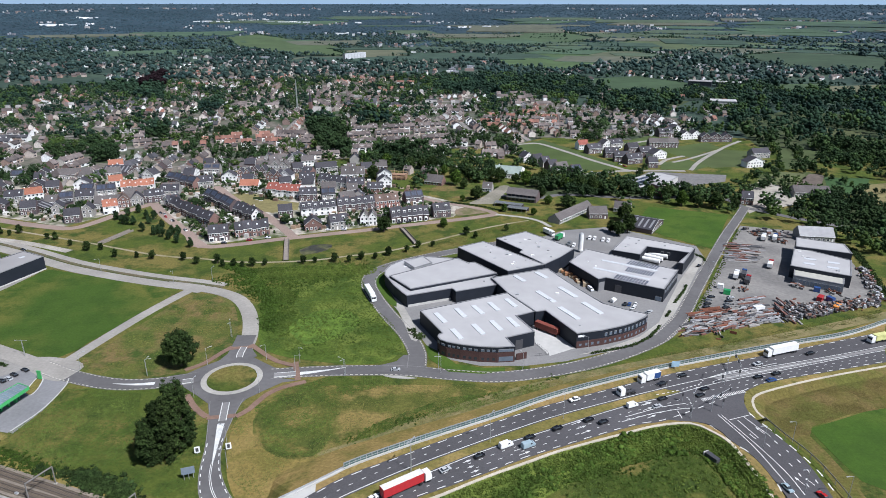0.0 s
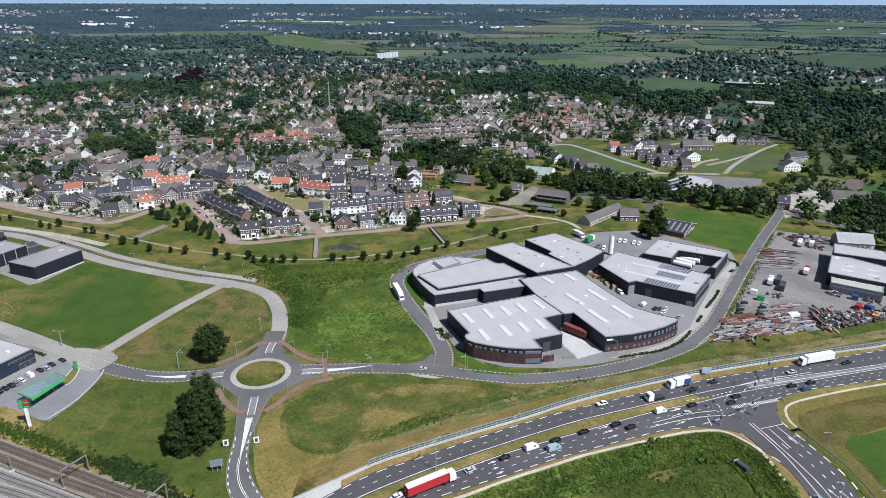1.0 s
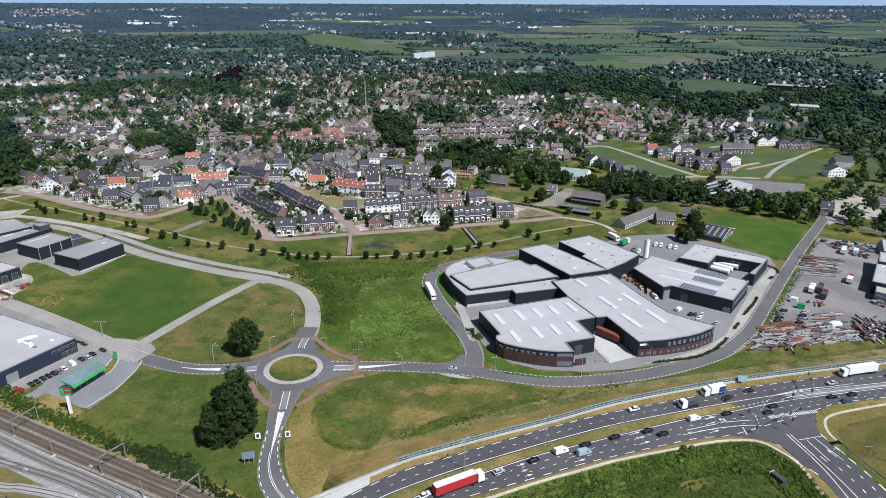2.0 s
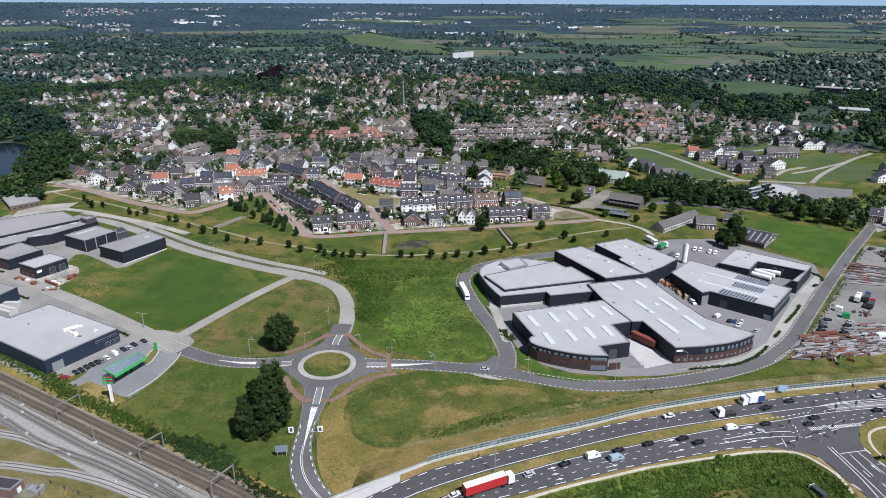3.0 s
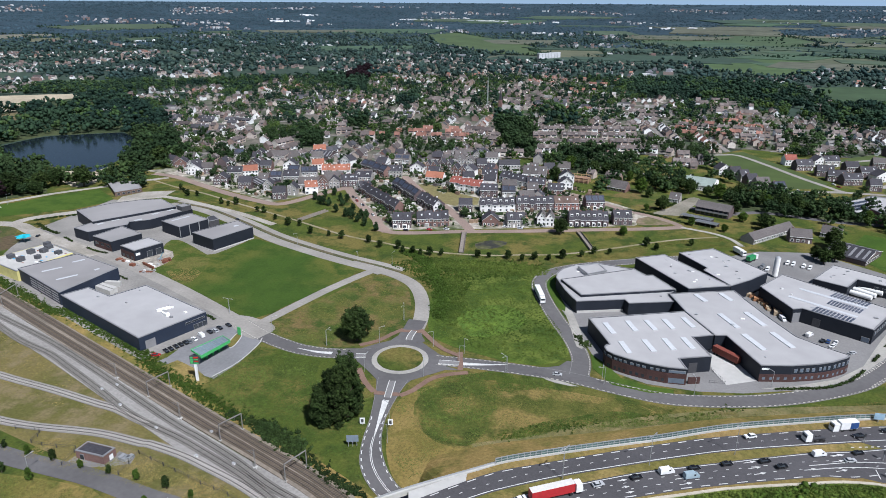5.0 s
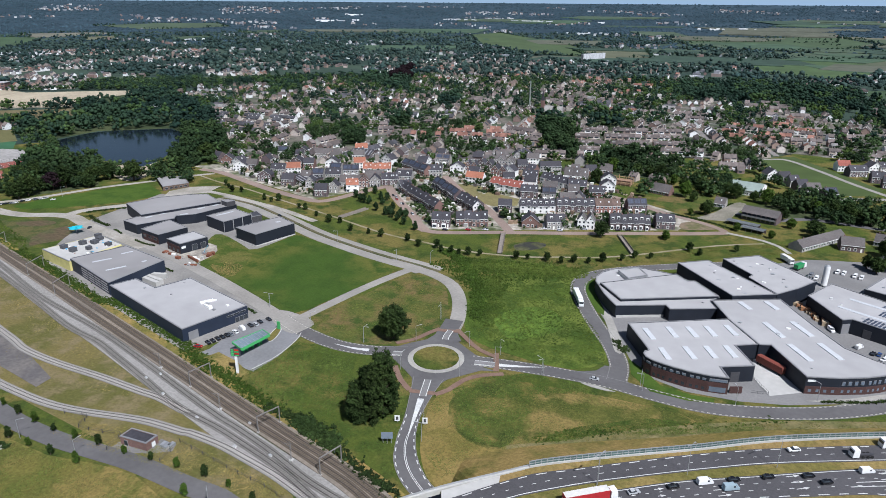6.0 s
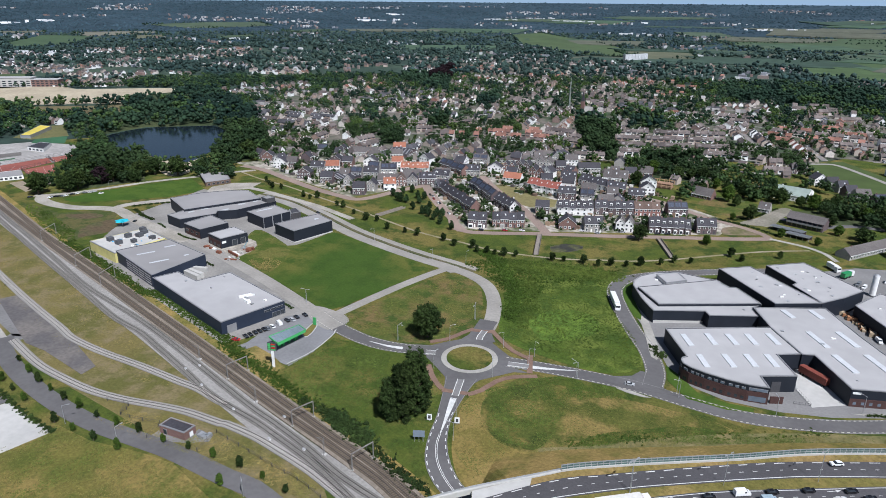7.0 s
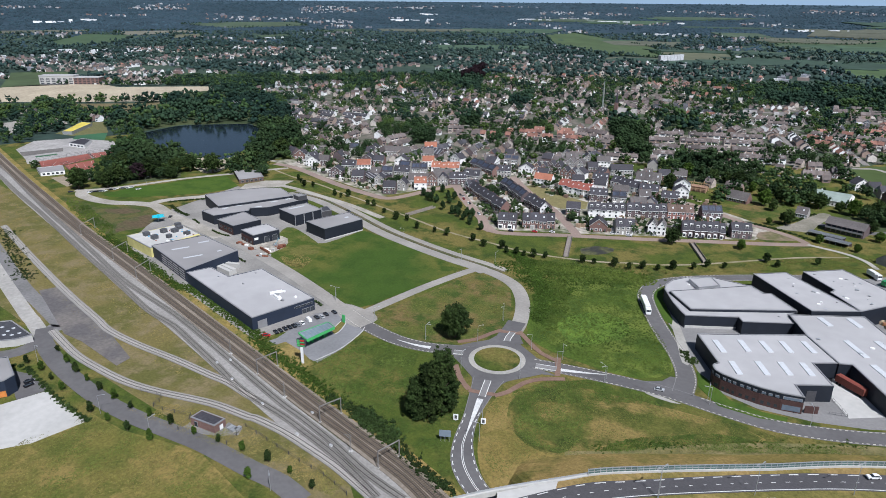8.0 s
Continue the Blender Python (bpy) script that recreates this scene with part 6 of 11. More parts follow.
# ---- houses ----
WALLS = {"brick": mat("brown_red_brick", (0.20, 0.122, 0.105), 0.9, 0.2, 2.0, 0.1), "white": mat("white_render", (0.80, 0.79, 0.77), 0.85, 0.06, 0.6, 0.1, 0.1),
         "dark": mat("dark_brown_brick", (0.130, 0.100, 0.102), 0.9, 0.2, 2.0, 0.1), "grey": mat("grey_brick", (0.33, 0.315, 0.295), 0.9, 0.15, 2.0, 0.1),
         "pink": mat("light_red_brick", (0.30, 0.15, 0.125), 0.9, 0.15, 2.0, 0.1)}
ROOFS = {"mint": mat("pale_green_sheet_roof", (0.27, 0.32, 0.285), 0.7, 0.15, 0.4, 0.1, 0.15), "pale": mat("pale_sheet_roof", (0.33, 0.33, 0.335), 0.7, 0.15, 0.4, 0.1, 0.15), "dark": mat("dark_roof_tiles", (0.052, 0.050, 0.058), 0.75, 0.25, 1.2, 0.1, piece=0.15), "orange": mat("orange_roof_tiles", (0.34, 0.14, 0.088), 0.85, 0.2, 1.2, 0.1, piece=0.12),
         "red": mat("red_roof_tiles", (0.30, 0.10, 0.075), 0.85, 0.2, 1.2, 0.1), "brown": mat("brown_roof_tiles", (0.15, 0.105, 0.085), 0.85, 0.25, 1.2, 0.1, piece=0.2),
         "grey": mat("grey_roof_tiles", (0.118, 0.106, 0.102), 0.8, 0.22, 1.2, 0.1, piece=0.15)}
HOUSE_N = [0]


def gable_house(w, d, eave, ridge, wall, roof, front_gable=False, dormers=0, solar=False, flat_end=False, label="", group=""):
    """A house: x along the street, y away from it. The first of its row stands at the origin."""
    th = thing("house", label, "house", group)
    s = Shape()
    if front_gable:
        s.add([(0, 0, 0), (w, 0, 0), (w, d, 0), (0, d, 0), (0, 0, eave), (w, 0, eave), (w, d, eave), (0, d, eave), (w / 2, 0, ridge), (w / 2, d, ridge)],
              [(0, 1, 5, 8, 4), (1, 2, 6, 5), (2, 3, 7, 9, 6), (3, 0, 4, 7), (4, 8, 9, 7), (8, 5, 6, 9)])
    else:
        s.add([(0, 0, 0), (w, 0, 0), (w, d, 0), (0, d, 0), (0, 0, eave), (w, 0, eave), (w, d, eave), (0, d, eave), (0, d / 2, ridge), (w, d / 2, ridge)],
              [(0, 1, 5, 4), (1, 2, 6, 9, 5), (2, 3, 7, 6), (3, 0, 4, 8, 7), (4, 5, 9, 8), (8, 9, 6, 7)])
    part("wall", s, WALLS[wall], th)
    r = Shape()
    o, t = 0.35, 0.22
    half = w / 2 if front_gable else d / 2
    drop = (ridge - eave) / half * o
    for sgn in (0, 1):
        if front_gable:
            x0, x1 = (-o, w / 2) if not sgn else (w + o, w / 2)
            q = [(x0, -o, eave - drop), (x1, -o, ridge), (x1, d + o, ridge), (x0, d + o, eave - drop)]
        else:
            y0, y1 = (-o, d / 2) if not sgn else (d + o, d / 2)
            e = 0.02
            q = [(e, y0, eave - drop), (w - e, y0, eave - drop), (w - e, y1, ridge), (e, y1, ridge)]
        r.add(q + [(a, b, c + t) for a, b, c in q], [(4, 5, 6, 7), (3, 2, 1, 0), (0, 1, 5, 4), (1, 2, 6, 5), (2, 3, 7, 6), (3, 0, 4, 7)])
    part("roof", r, ROOFS[roof], th)
    low = eave - drop
    if front_gable:
        v = [(-o, low + 0.02), (w / 2, ridge + 0.02), (w + o, low + 0.02), (w + o, low + 0.2), (w / 2, ridge + 0.21), (-o, low + 0.2)]
        trim_s = Shape().add([(x, -o - 0.14, z) for x, z in v] + [(x, -o - 0.02, z) for x, z in v], [(0, 1, 4, 5), (1, 2, 3, 4), (11, 10, 7, 6), (10, 9, 8, 7)] + [(k, k + 6, (k + 1) % 6 + 6, (k + 1) % 6) for k in range(6)])
    else:
        trim_s = Shape().box(0.02, w - 0.02, -o - 0.16, -o - 0.02, low - 0.05, low + 0.2)
    part("fascia", trim_s, WHITE, th, "white painted fascia")
    if HOUSE_N[0] % 3 == 1 and not front_gable and w < 8:
        ex = part("extension", Shape().box(w * 0.1, w * 0.55, -1.5, 0.05, 0, 2.7), WHITE, th, "white flat-roofed bay")
        part("pane", Shape().box(w * 0.15, w * 0.5, -1.55, -1.4, 0.5, 2.2), GLASS_DARK, ex)
    cx, cy = (w * 0.5, d * 0.8) if front_gable else (w * 0.14, d * 0.5)
    part("chimney", Shape().box(cx - 0.35, cx + 0.35, cy - 0.3, cy + 0.3, ridge - 0.8, ridge + 0.9), WALLS["brick"] if wall != "white" else WALLS["white"], th)
    n = max(1, int(w / 2.6))
    for floor, z0, z1 in ((0, 0.8, 2.3), (1, 3.5, 4.9)):
        if z1 > eave:
            continue
        for k in range(n):
            x = w * (k + 0.5) / n
            if floor == 0 and k == n - 1 and n > 1:
                part("door", Shape().box(x - 0.5, x + 0.5, -0.07, 0.1, 0, 2.2), WHITE if HOUSE_N[0] % 2 else DARK_METAL, th)
                continue
            f = part("window", Shape().box(x - 0.85, x + 0.85, -0.08, 0.1, z0 - 0.1, z1 + 0.1), WHITE, th)
            part("pane", Shape().box(x - 0.6, x + 0.6, -0.11, 0.1, z0 + 0.1, z1 - 0.1), GLASS_DARK, f)
    if front_gable and ridge - eave > 2.5:
        f = part("window", Shape().box(w / 2 - 0.6, w / 2 + 0.6, -0.06, 0.1, eave + 0.6, eave + 1.8), WHITE, th)
        part("pane", Shape().box(w / 2 - 0.46, w / 2 + 0.46, -0.09, 0.1, eave + 0.75, eave + 1.65), GLASS_DARK, f)
    slope = (ridge - eave) / half
    if not front_gable:
        for k in range(dormers):
            x = w * (k + 0.5) / dormers
            y0 = half * 0.32
            z = eave + slope * y0
            dm = part("dormer", Shape().box(x - 0.9, x + 0.9, y0, half * 0.9, z - 0.1, z + 1.6), WHITE, th, "white dormer")
            part("pane", Shape().box(x - 0.7, x + 0.7, y0 - 0.05, y0 + 0.1, z + 0.35, z + 1.35), GLASS_DARK, dm)
        if not dormers and not solar and w < 9:
            x, a, b = w * 0.55, half * 0.42, half * 0.62
            q = [(x, a, eave + slope * a + 0.32), (x + 0.9, a, eave + slope * a + 0.32), (x + 0.9, b, eave + slope * b + 0.32), (x, b, eave + slope * b + 0.32)]
            part("roof_window", Shape().add(q + [(u, v, z - 0.2) for u, v, z in q], [(0, 1, 2, 3), (7, 6, 5, 4), (0, 4, 5, 1), (1, 5, 6, 2), (2, 6, 7, 3), (3, 7, 4, 0)]), SKYLIGHT, th)
        if solar:
            for k in range(4):
                x0 = w * (0.12 + 0.2 * k)
                a, b = half * 0.25, half * 0.8
                q = [(x0, a, eave + slope * a + 0.3), (x0 + w * 0.18, a, eave + slope * a + 0.3), (x0 + w * 0.18, b, eave + slope * b + 0.3), (x0, b, eave + slope * b + 0.3)]
                part("solar_panel", Shape().add(q + [(u, v, z - 0.06) for u, v, z in q], [(0, 1, 2, 3), (7, 6, 5, 4), (0, 4, 5, 1), (1, 5, 6, 2), (2, 6, 7, 3), (3, 7, 4, 0)]), SOLAR, th)
    return th


def house_row(a, b, n, wall, roof, d=9.0, eave=5.4, ridge=9.4, front_gable=False, dormers=0, solar=False, flip=False, detached=False, label=""):
    a, b = Vector(a[:2]), Vector(b[:2])
    if flip:
        a, b = b, a
    e = b - a
    w = e.length / n
    yaw = math.degrees(math.atan2(e.y, e.x))
    HOUSE_N[0] += 1
    words = {"brick": "brown brick", "white": "white rendered", "dark": "dark brick", "grey": "grey brick", "pink": "light red brick"}
    tiles = {"mint": "pale green sheet metal", "pale": "pale sheet metal", "dark": "dark tiled", "orange": "orange tiled", "red": "red tiled", "brown": "brown tiled", "grey": "grey tiled"}
    kind = "terraced house" if n > 1 and not detached else "house"
    label = label or "%s %s with a steep %s roof" % (words[wall], kind, tiles[roof])
    first = gable_house(w - (2.6 if detached and n > 1 else 0), d, eave, ridge, wall, roof, front_gable, dormers, solar, label=label, group="row of houses" if n > 1 else "")
    first.matrix_world = pose(a.x, a.y, 0, 0, 0, yaw)
    for k in range(1, n):
        p = a + e * k / n
        step = (0.0, 0.45, -0.3, 0.25)[k % 4] if n > 3 else 0.0
        copy_thing(first, pose(p.x, p.y, 0, 0, 0, yaw) @ pose(0, step, 0) @ Matrix.Diagonal((1, 1, 1 + 0.09 * step, 1)))
    return first


ROWS = [
    ((-188.3, 368.8), (-176.7, 373.4), 2, "dark", "dark", {}), ((-174.0, 376.6), (-154.9, 386.3), 4, "brick", "dark", {}),
    ((-250.4, 433.8), (-199.4, 394.9), 8, "brick", "dark", {"d": 8}), ((-254.6, 438.1), (-245.3, 429.9), 1, "white", "dark", {"front_gable": True}),
    ((-232.3, 456.3), (-199.3, 427.3), 5, "dark", "dark", {"solar": True}), ((-195.7, 424.4), (-175.9, 409.1), 4, "dark", "dark", {}),
    ((-175.9, 409.1), (-170.1, 412.4), 1, "white", "dark", {"front_gable": True}),
    ((-146.4, 424.8), (-123.4, 434.9), 6, "white", "dark", {"dormers": 1}), ((-123.7, 438.3), (-98.8, 449.7), 6, "dark", "dark", {"dormers": 1}),
    ((-134.4, 395.3), (-124.0, 399.4), 1, "brick", "dark", {"front_gable": True, "eave": 4.2, "ridge": 8.6}), ((-118.1, 398.7), (-107.5, 405.0), 2, "grey", "dark", {"dormers": 1}),
    ((-101.3, 411.9), (-90.4, 414.4), 2, "white", "grey", {"front_gable": True}), ((-81.4, 419.3), (-56.9, 429.0), 7, "dark", "dark", {"dormers": 1, "eave": 4.4}),
    ((-54.2, 432.8), (-42.5, 437.4), 2, "dark", "dark", {"dormers": 1}), ((-98.6, 449.8), (-82.5, 457.7), 3, "pink", "brown", {}),
    ((-78.2, 461.5), (-65.9, 468.0), 3, "dark", "dark", {"solar": True}), ((-190.8, 476.0), (-162.9, 469.8), 6, "white", "red", {}),
    ((-215.1, 482.7), (-199.8, 483.5), 1, "white", "orange", {"d": 8}), ((-160.8, 419.1), (-151.5, 422.7), 1, "dark", "dark", {"ridge": 9}),
    ((-159.8, 462.2), (-146.9, 466.1), 3, "dark", "dark", {}), ((-159.9, 510.2), (-132.1, 497.5), 6, "white", "dark", {}),
    ((-142.5, 463.3), (-132.9, 467.1), 2, "grey", "dark", {"solar": True}), ((-132.5, 496.1), (-118.0, 498.8), 3, "brick", "dark", {}),
    ((-112.5, 484.5), (-100.6, 487.5), 3, "brick", "dark", {}), ((-146.6, 534.5), (-126.8, 537.4), 3, "grey", "grey", {"eave": 3.5}),
    ((-174.9, 509.0), (-162.2, 512.0), 3, "brick", "dark", {}), ((-205.8, 515.9), (-191.7, 516.5), 2, "brick", "dark", {"front_gable": True}),
    ((-196.5, 519.7), (-185.5, 518.9), 1, "white", "dark", {"front_gable": True}), ((-232.0, 519.0), (-221.1, 521.8), 2, "brick", "dark", {"front_gable": True}),
    ((-240.9, 507.8), (-229.4, 510.9), 1, "white", "dark", {"front_gable": True}), ((-223.6, 530.1), (-211.0, 531.2), 2, "dark", "dark", {"front_gable": True}),
    ((-214.6, 549.8), (-198.4, 552.2), 2, "grey", "grey", {"front_gable": True}), ((-192.8, 571.2), (-181.8, 575.6), 1, "white", "grey", {}),
    ((-267.1, 530.3), (-253.5, 532.5), 2, "grey", "grey", {"solar": True}), ((-286.1, 501.1), (-254.4, 484.2), 4, "brick", "dark", {"solar": True}),
    ((-255.9, 487.1), (-241.3, 493.0), 3, "grey", "dark", {}), ((-324.1, 482.1), (-315.1, 488.0), 1, "white", "orange", {"d": 8}),
    ((-270.4, 444.3), (-260.3, 451.5), 3, "dark", "dark", {}), ((-269.4, 464.3), (-257.4, 469.1), 3, "grey", "grey", {}),
    ((-287.0, 414.9), (-278.8, 420.6), 2, "white", "orange", {}), ((-297.6, 406.0), (-290.5, 408.9), 1, "grey", "dark", {"front_gable": True}),
    ((-300.6, 391.9), (-291.7, 396.5), 1, "dark", "dark", {}), ((-285.3, 430.1), (-278.1, 434.2), 1, "brick", "brown", {"front_gable": True}),
    ((-278.3, 436.0), (-271.0, 440.1), 1, "grey", "dark", {"front_gable": True}), ((-272.7, 444.5), (-261.8, 450.1), 2, "dark", "dark", {}),
    ((-268.6, 459.1), (-254.7, 462.7), 2, "grey", "dark", {"dormers": 1}), ((-331.9, 430.6), (-322.5, 434.3), 1, "grey", "dark", {"solar": True}),
    ((-323.2, 437.3), (-310.7, 442.3), 2, "grey", "dark", {}), ((-316.4, 453.6), (-304.6, 460.4), 2, "grey", "dark", {"solar": True}),
    ((-365.0, 437.7), (-354.2, 445.5), 1, "white", "orange", {"d": 8}), ((-336.2, 421.1), (-327.9, 424.4), 1, "dark", "grey", {}),
    ((-343.4, 405.7), (-333.6, 409.6), 1, "dark", "dark", {}), ((-369.8, 407.7), (-358.9, 412.0), 1, "dark", "dark", {"front_gable": True}),
    ((-374.9, 430.2), (-362.9, 435.0), 2, "grey", "dark", {}), ((-412.6, 425.7), (-401.2, 430.2), 1, "white", "dark", {"front_gable": True}),
    ((-404.3, 432.6), (-395.1, 436.3), 1, "dark", "grey", {}), ((-363.2, 460.1), (-353.9, 463.9), 1, "brick", "dark", {}),
    ((-305.1, 467.3), (-282.9, 477.6), 6, "white", "orange", {}), ((-357.0, 534.9), (-346.7, 541.8), 1, "white", "orange", {"d": 8}),
    # the southern farm plots and the barns
    ((-73.4, 522.9), (-58.1, 518.3), 1, "brick", "grey", {"eave": 3.0, "ridge": 8}), ((-24.7, 505.9), (-16.8, 504.6), 1, "grey", "grey", {"eave": 3, "ridge": 7, "d": 8}),
    ((-18.0, 553.0), (5.5, 549.0), 1, "white", "mint", {"eave": 4, "ridge": 8.0, "d": 24}),
    # the eastern estate
    ((9.0, 610.1), (18.4, 616.1), 1, "white", "dark", {"front_gable": True}), ((18.7, 601.6), (27.4, 607.2), 1, "grey", "dark", {}),
    ((26.3, 592.7), (33.6, 597.0), 1, "grey", "dark", {}), ((31.7, 579.4), (39.9, 584.7), 1, "dark", "dark", {}),
    ((38.0, 571.0), (48.3, 576.3), 1, "grey", "grey", {}), ((50.4, 561.6), (59.2, 566.4), 1, "dark", "dark", {"solar": True}),
    ((-9.9, 644.3), (2.6, 649.3), 2, "dark", "grey", {}), ((65.1, 674.5), (75.5, 678.7), 1, "white", "red", {}),
    ((73.1, 655.7), (87.4, 663.0), 2, "dark", "dark", {}), ((89.8, 680.3), (100.0, 686.0), 1, "white", "dark", {"front_gable": True}),
    ((98.1, 683.6), (111.7, 690.7), 2, "grey", "dark", {}), ((87.4, 640.1), (101.1, 641.9), 2, "dark", "dark", {}),
    ((94.0, 624.7), (107.9, 625.3), 2, "dark", "dark", {}), ((104.8, 613.3), (119.4, 621.1), 2, "dark", "dark", {}),
    ((113.1, 665.5), (124.4, 670.1), 1, "dark", "dark", {}), ((121.9, 648.0), (135.2, 653.3), 2, "dark", "dark", {}),
    ((131.7, 636.3), (146.1, 645.5), 1, "white", "dark", {"front_gable": True}), ((121.4, 602.3), (130.5, 604.1), 1, "dark", "dark", {}),
    ((160.3, 754.8), (176.4, 761.3), 2, "dark", "dark", {}), ((181.0, 780.6), (190.6, 786.5), 1, "white", "dark", {"front_gable": True}),
    ((210.9, 612.4), (227.8, 618.7), 1, "white", "dark", {"front_gable": True}), ((228.3, 651.7), (246.3, 658.7), 1, "grey", "dark", {}),
    ((181.2, 742.0), (204.5, 751.2), 2, "white", "dark", {"front_gable": True}), ((199.6, 731.5), (233.1, 735.3), 3, "dark", "dark", {"front_gable": True}),
    ((138.3, 694.5), (168.7, 698.0), 3, "dark", "grey", {}),
    # farm by the lane
    ((32.2, 428.0), (57.7, 464.9), 1, "grey", "grey", {"eave": 3, "ridge": 6.5}), ((53.2, 442.9), (66.0, 444.4), 1, "dark", "grey", {"eave": 4, "ridge": 8}),
    ((72.2, 462.4), (83.7, 459.6), 1, "grey", "grey", {"eave": 3, "ridge": 7}),
    ((215.8, 515.7), (242.7, 515.6), 1, "grey", "grey", {"eave": 4, "ridge": 8, "d": 14}), ((168.9, 491.9), (177.2, 489.9), 1, "brick", "dark", {}),
    ((180.4, 412.2), (201.3, 411.1), 1, "grey", "pale", {"eave": 3.6, "ridge": 8.0, "d": 12}),
]
for a, b, n, wall, roof, more in ROWS:
    house_row(a, b, n, wall, roof, **more)
FLATS = thing("apartment_block", "low brown-roofed block of flats with dark balconies", "flats", at=pose(-4.6, 484.0, 0, 0, 0, -17.0))
part("wall", Shape().add([(0, 0, 0), (23, 0, 0), (23, 11, 0), (0, 11, 0), (0, 0, 5.6), (23, 0, 5.6), (23, 11, 5.6), (0, 11, 5.6), (0, 5.5, 8.6), (23, 5.5, 8.6)], [(0, 1, 5, 4), (1, 2, 6, 9, 5), (2, 3, 7, 6), (3, 0, 4, 8, 7)]), WALLS["dark"], FLATS)
part("roof", Shape().add([(-0.6, -0.7, 5.3), (23.6, -0.7, 5.3), (23.6, 5.5, 8.9), (-0.6, 5.5, 8.9), (23.6, 11.7, 5.3), (-0.6, 11.7, 5.3)], [(0, 1, 2, 3), (3, 2, 4, 5)]), ROOFS["grey"], FLATS)
part("balcony", Shape().box(0.4, 22.6, -1.5, 0, 2.7, 2.9).box(0.4, 22.6, -1.5, -1.4, 2.9, 3.9), TRIM, FLATS)
for k in range(7):
    for z in (0.5, 3.1):
        part("window", Shape().box(1.0 + 3.1 * k, 3.3 + 3.1 * k, -0.06, 0.1, z, z + 1.9), GLASS_DARK, FLATS)
for k, (x, y, L) in enumerate(((-13.5, 467.0, 21.0), (-4.0, 456.0, 15.0))):
    cp_ = thing("carport", "long flat-roofed grey carport beside the flats", "carport", "carports", at=pose(x, y, 0, 0, 0, -17.0))
    part("roof", Shape().box(0, L, 0, 5.6, 2.5, 2.8), mat("grey_bitumen_sheet", (0.135, 0.145, 0.155), 0.8, 0.2, 0.5), cp_)
    part("fascia", Shape().box(-0.05, L + 0.05, -0.08, 0, 2.4, 2.85), METAL, cp_)
    part("back_wall", Shape().box(0, L, 5.4, 5.6, 0, 2.5), WALLS["dark"], cp_)
    for q in range(5):
        part("post", Shape().beam((0.3 + q * (L - 0.6) / 4, 0.3, 0), (0.3 + q * (L - 0.6) / 4, 0.3, 2.5), 0.1), TRIM, cp_)
shrubs("hedgerow", [(-47.7, 472.3), (-33.1, 468.1), (-19.8, 462.5), (-8.3, 455.3)], 0.6, 130, 1.1, LEAF, "dark clipped hedge along the sandy lane", 41, "hedgerow")
shrubs("hedgerow", [(-36.0, 476.0), (-24.4, 492.9), (-12.8, 519.7)], 0.5, 110, 0.9, LEAF, "dark clipped hedge round the cottage garden", 42, "hedgerow")
sheet("lane_yard", [(-30.6, 469.0), (-19.0, 471.4), (-12.3, 474.2), (-8.3, 495.2), (-2.1, 520.4), (-7.2, 526.9), (-13.6, 517.7), (-23.1, 489.0), (-32.0, 473.5)], 0.115, mat("trodden_sandy_lane", (0.235, 0.215, 0.175), 0.95, 0.25, 0.6, 0.06, 0.25, other=(0.17, 0.16, 0.12)), "pale sandy lane widening into a yard", "lane", True)
sheet("cottage_lawn", [(-63.8, 492.2), (-36.1, 483.9), (-28.0, 500.0), (-27.0, 523.0), (-52.3, 527.5), (-64.9, 512.0)], 0.091, MATS["brown_green_grass"], "mown lawn with worn patches", "lawn", True)
sheet("corner_plot", [(-40.7, 454.4), (-31.1, 463.6), (-17.8, 457.8), (-16.9, 451.3), (-38.6, 440.1)], 0.07, mat("bare_brown_plot", (0.20, 0.150, 0.105), 0.95, 0.3, 0.4, 0.08, other=(0.12, 0.115, 0.05)), "bare brown building plot with weeds", "plot", True)
BARN_AT = ((90.3, 414.0), (102.1, 437.1))
barn = house_row((90.3, 414.0), (102.1, 437.1), 1, "dark", "dark", 22.0, 3.0, 6.5, True, label="black timber barn with solar panels on its roof")

bw = math.hypot(BARN_AT[1][0] - BARN_AT[0][0], BARN_AT[1][1] - BARN_AT[0][1])
for k in range(6):
    for sgn in (1, -1):
        y, q = 22.0 * (k + 0.4) / 6, []
        for u, v in ((0.12, y), (0.9, y), (0.9, y + 1.3), (0.12, y + 1.3)):
            q.append((bw / 2 + sgn * u * bw / 2, v, 6.5 - u * 3.5 + 0.3))
        part("roof_panel", Shape().add(q + [(a, b, c - 0.1) for a, b, c in q], [(0, 1, 2, 3), (7, 6, 5, 4), (0, 4, 5, 1), (1, 5, 6, 2), (2, 6, 7, 3), (3, 7, 4, 0)]), TRIM, barn, "pale translucent roof panel")

# single houses that fill the estate between the rows
ESTATE = [(-466.7, 441.8), (-448.7, 465.4), (-413.0, 497.0), (-357.6, 510.6), (-305.7, 547.7), (-259.1, 566.5), (-213.6, 594.0), (-188.1, 595.1), (-191.4, 543.0), (-152.1, 583.3), (-133.9, 599.2), (-105.5, 513.2), (-109.4, 458.7), (-136.1, 403.5), (-143.5, 400.6), (-184.1, 451.3), (-225.5, 492.2), (-245.0, 498.7), (-235.4, 467.9), (-270.4, 441.1), (-274.3, 447.1), (-286.9, 405.7), (-306.0, 398.1), (-364.1, 411.2), (-429.1, 430.0)]
spots = [o.matrix_basis.translation.copy() for o in scene.objects if o.name.startswith("house")]
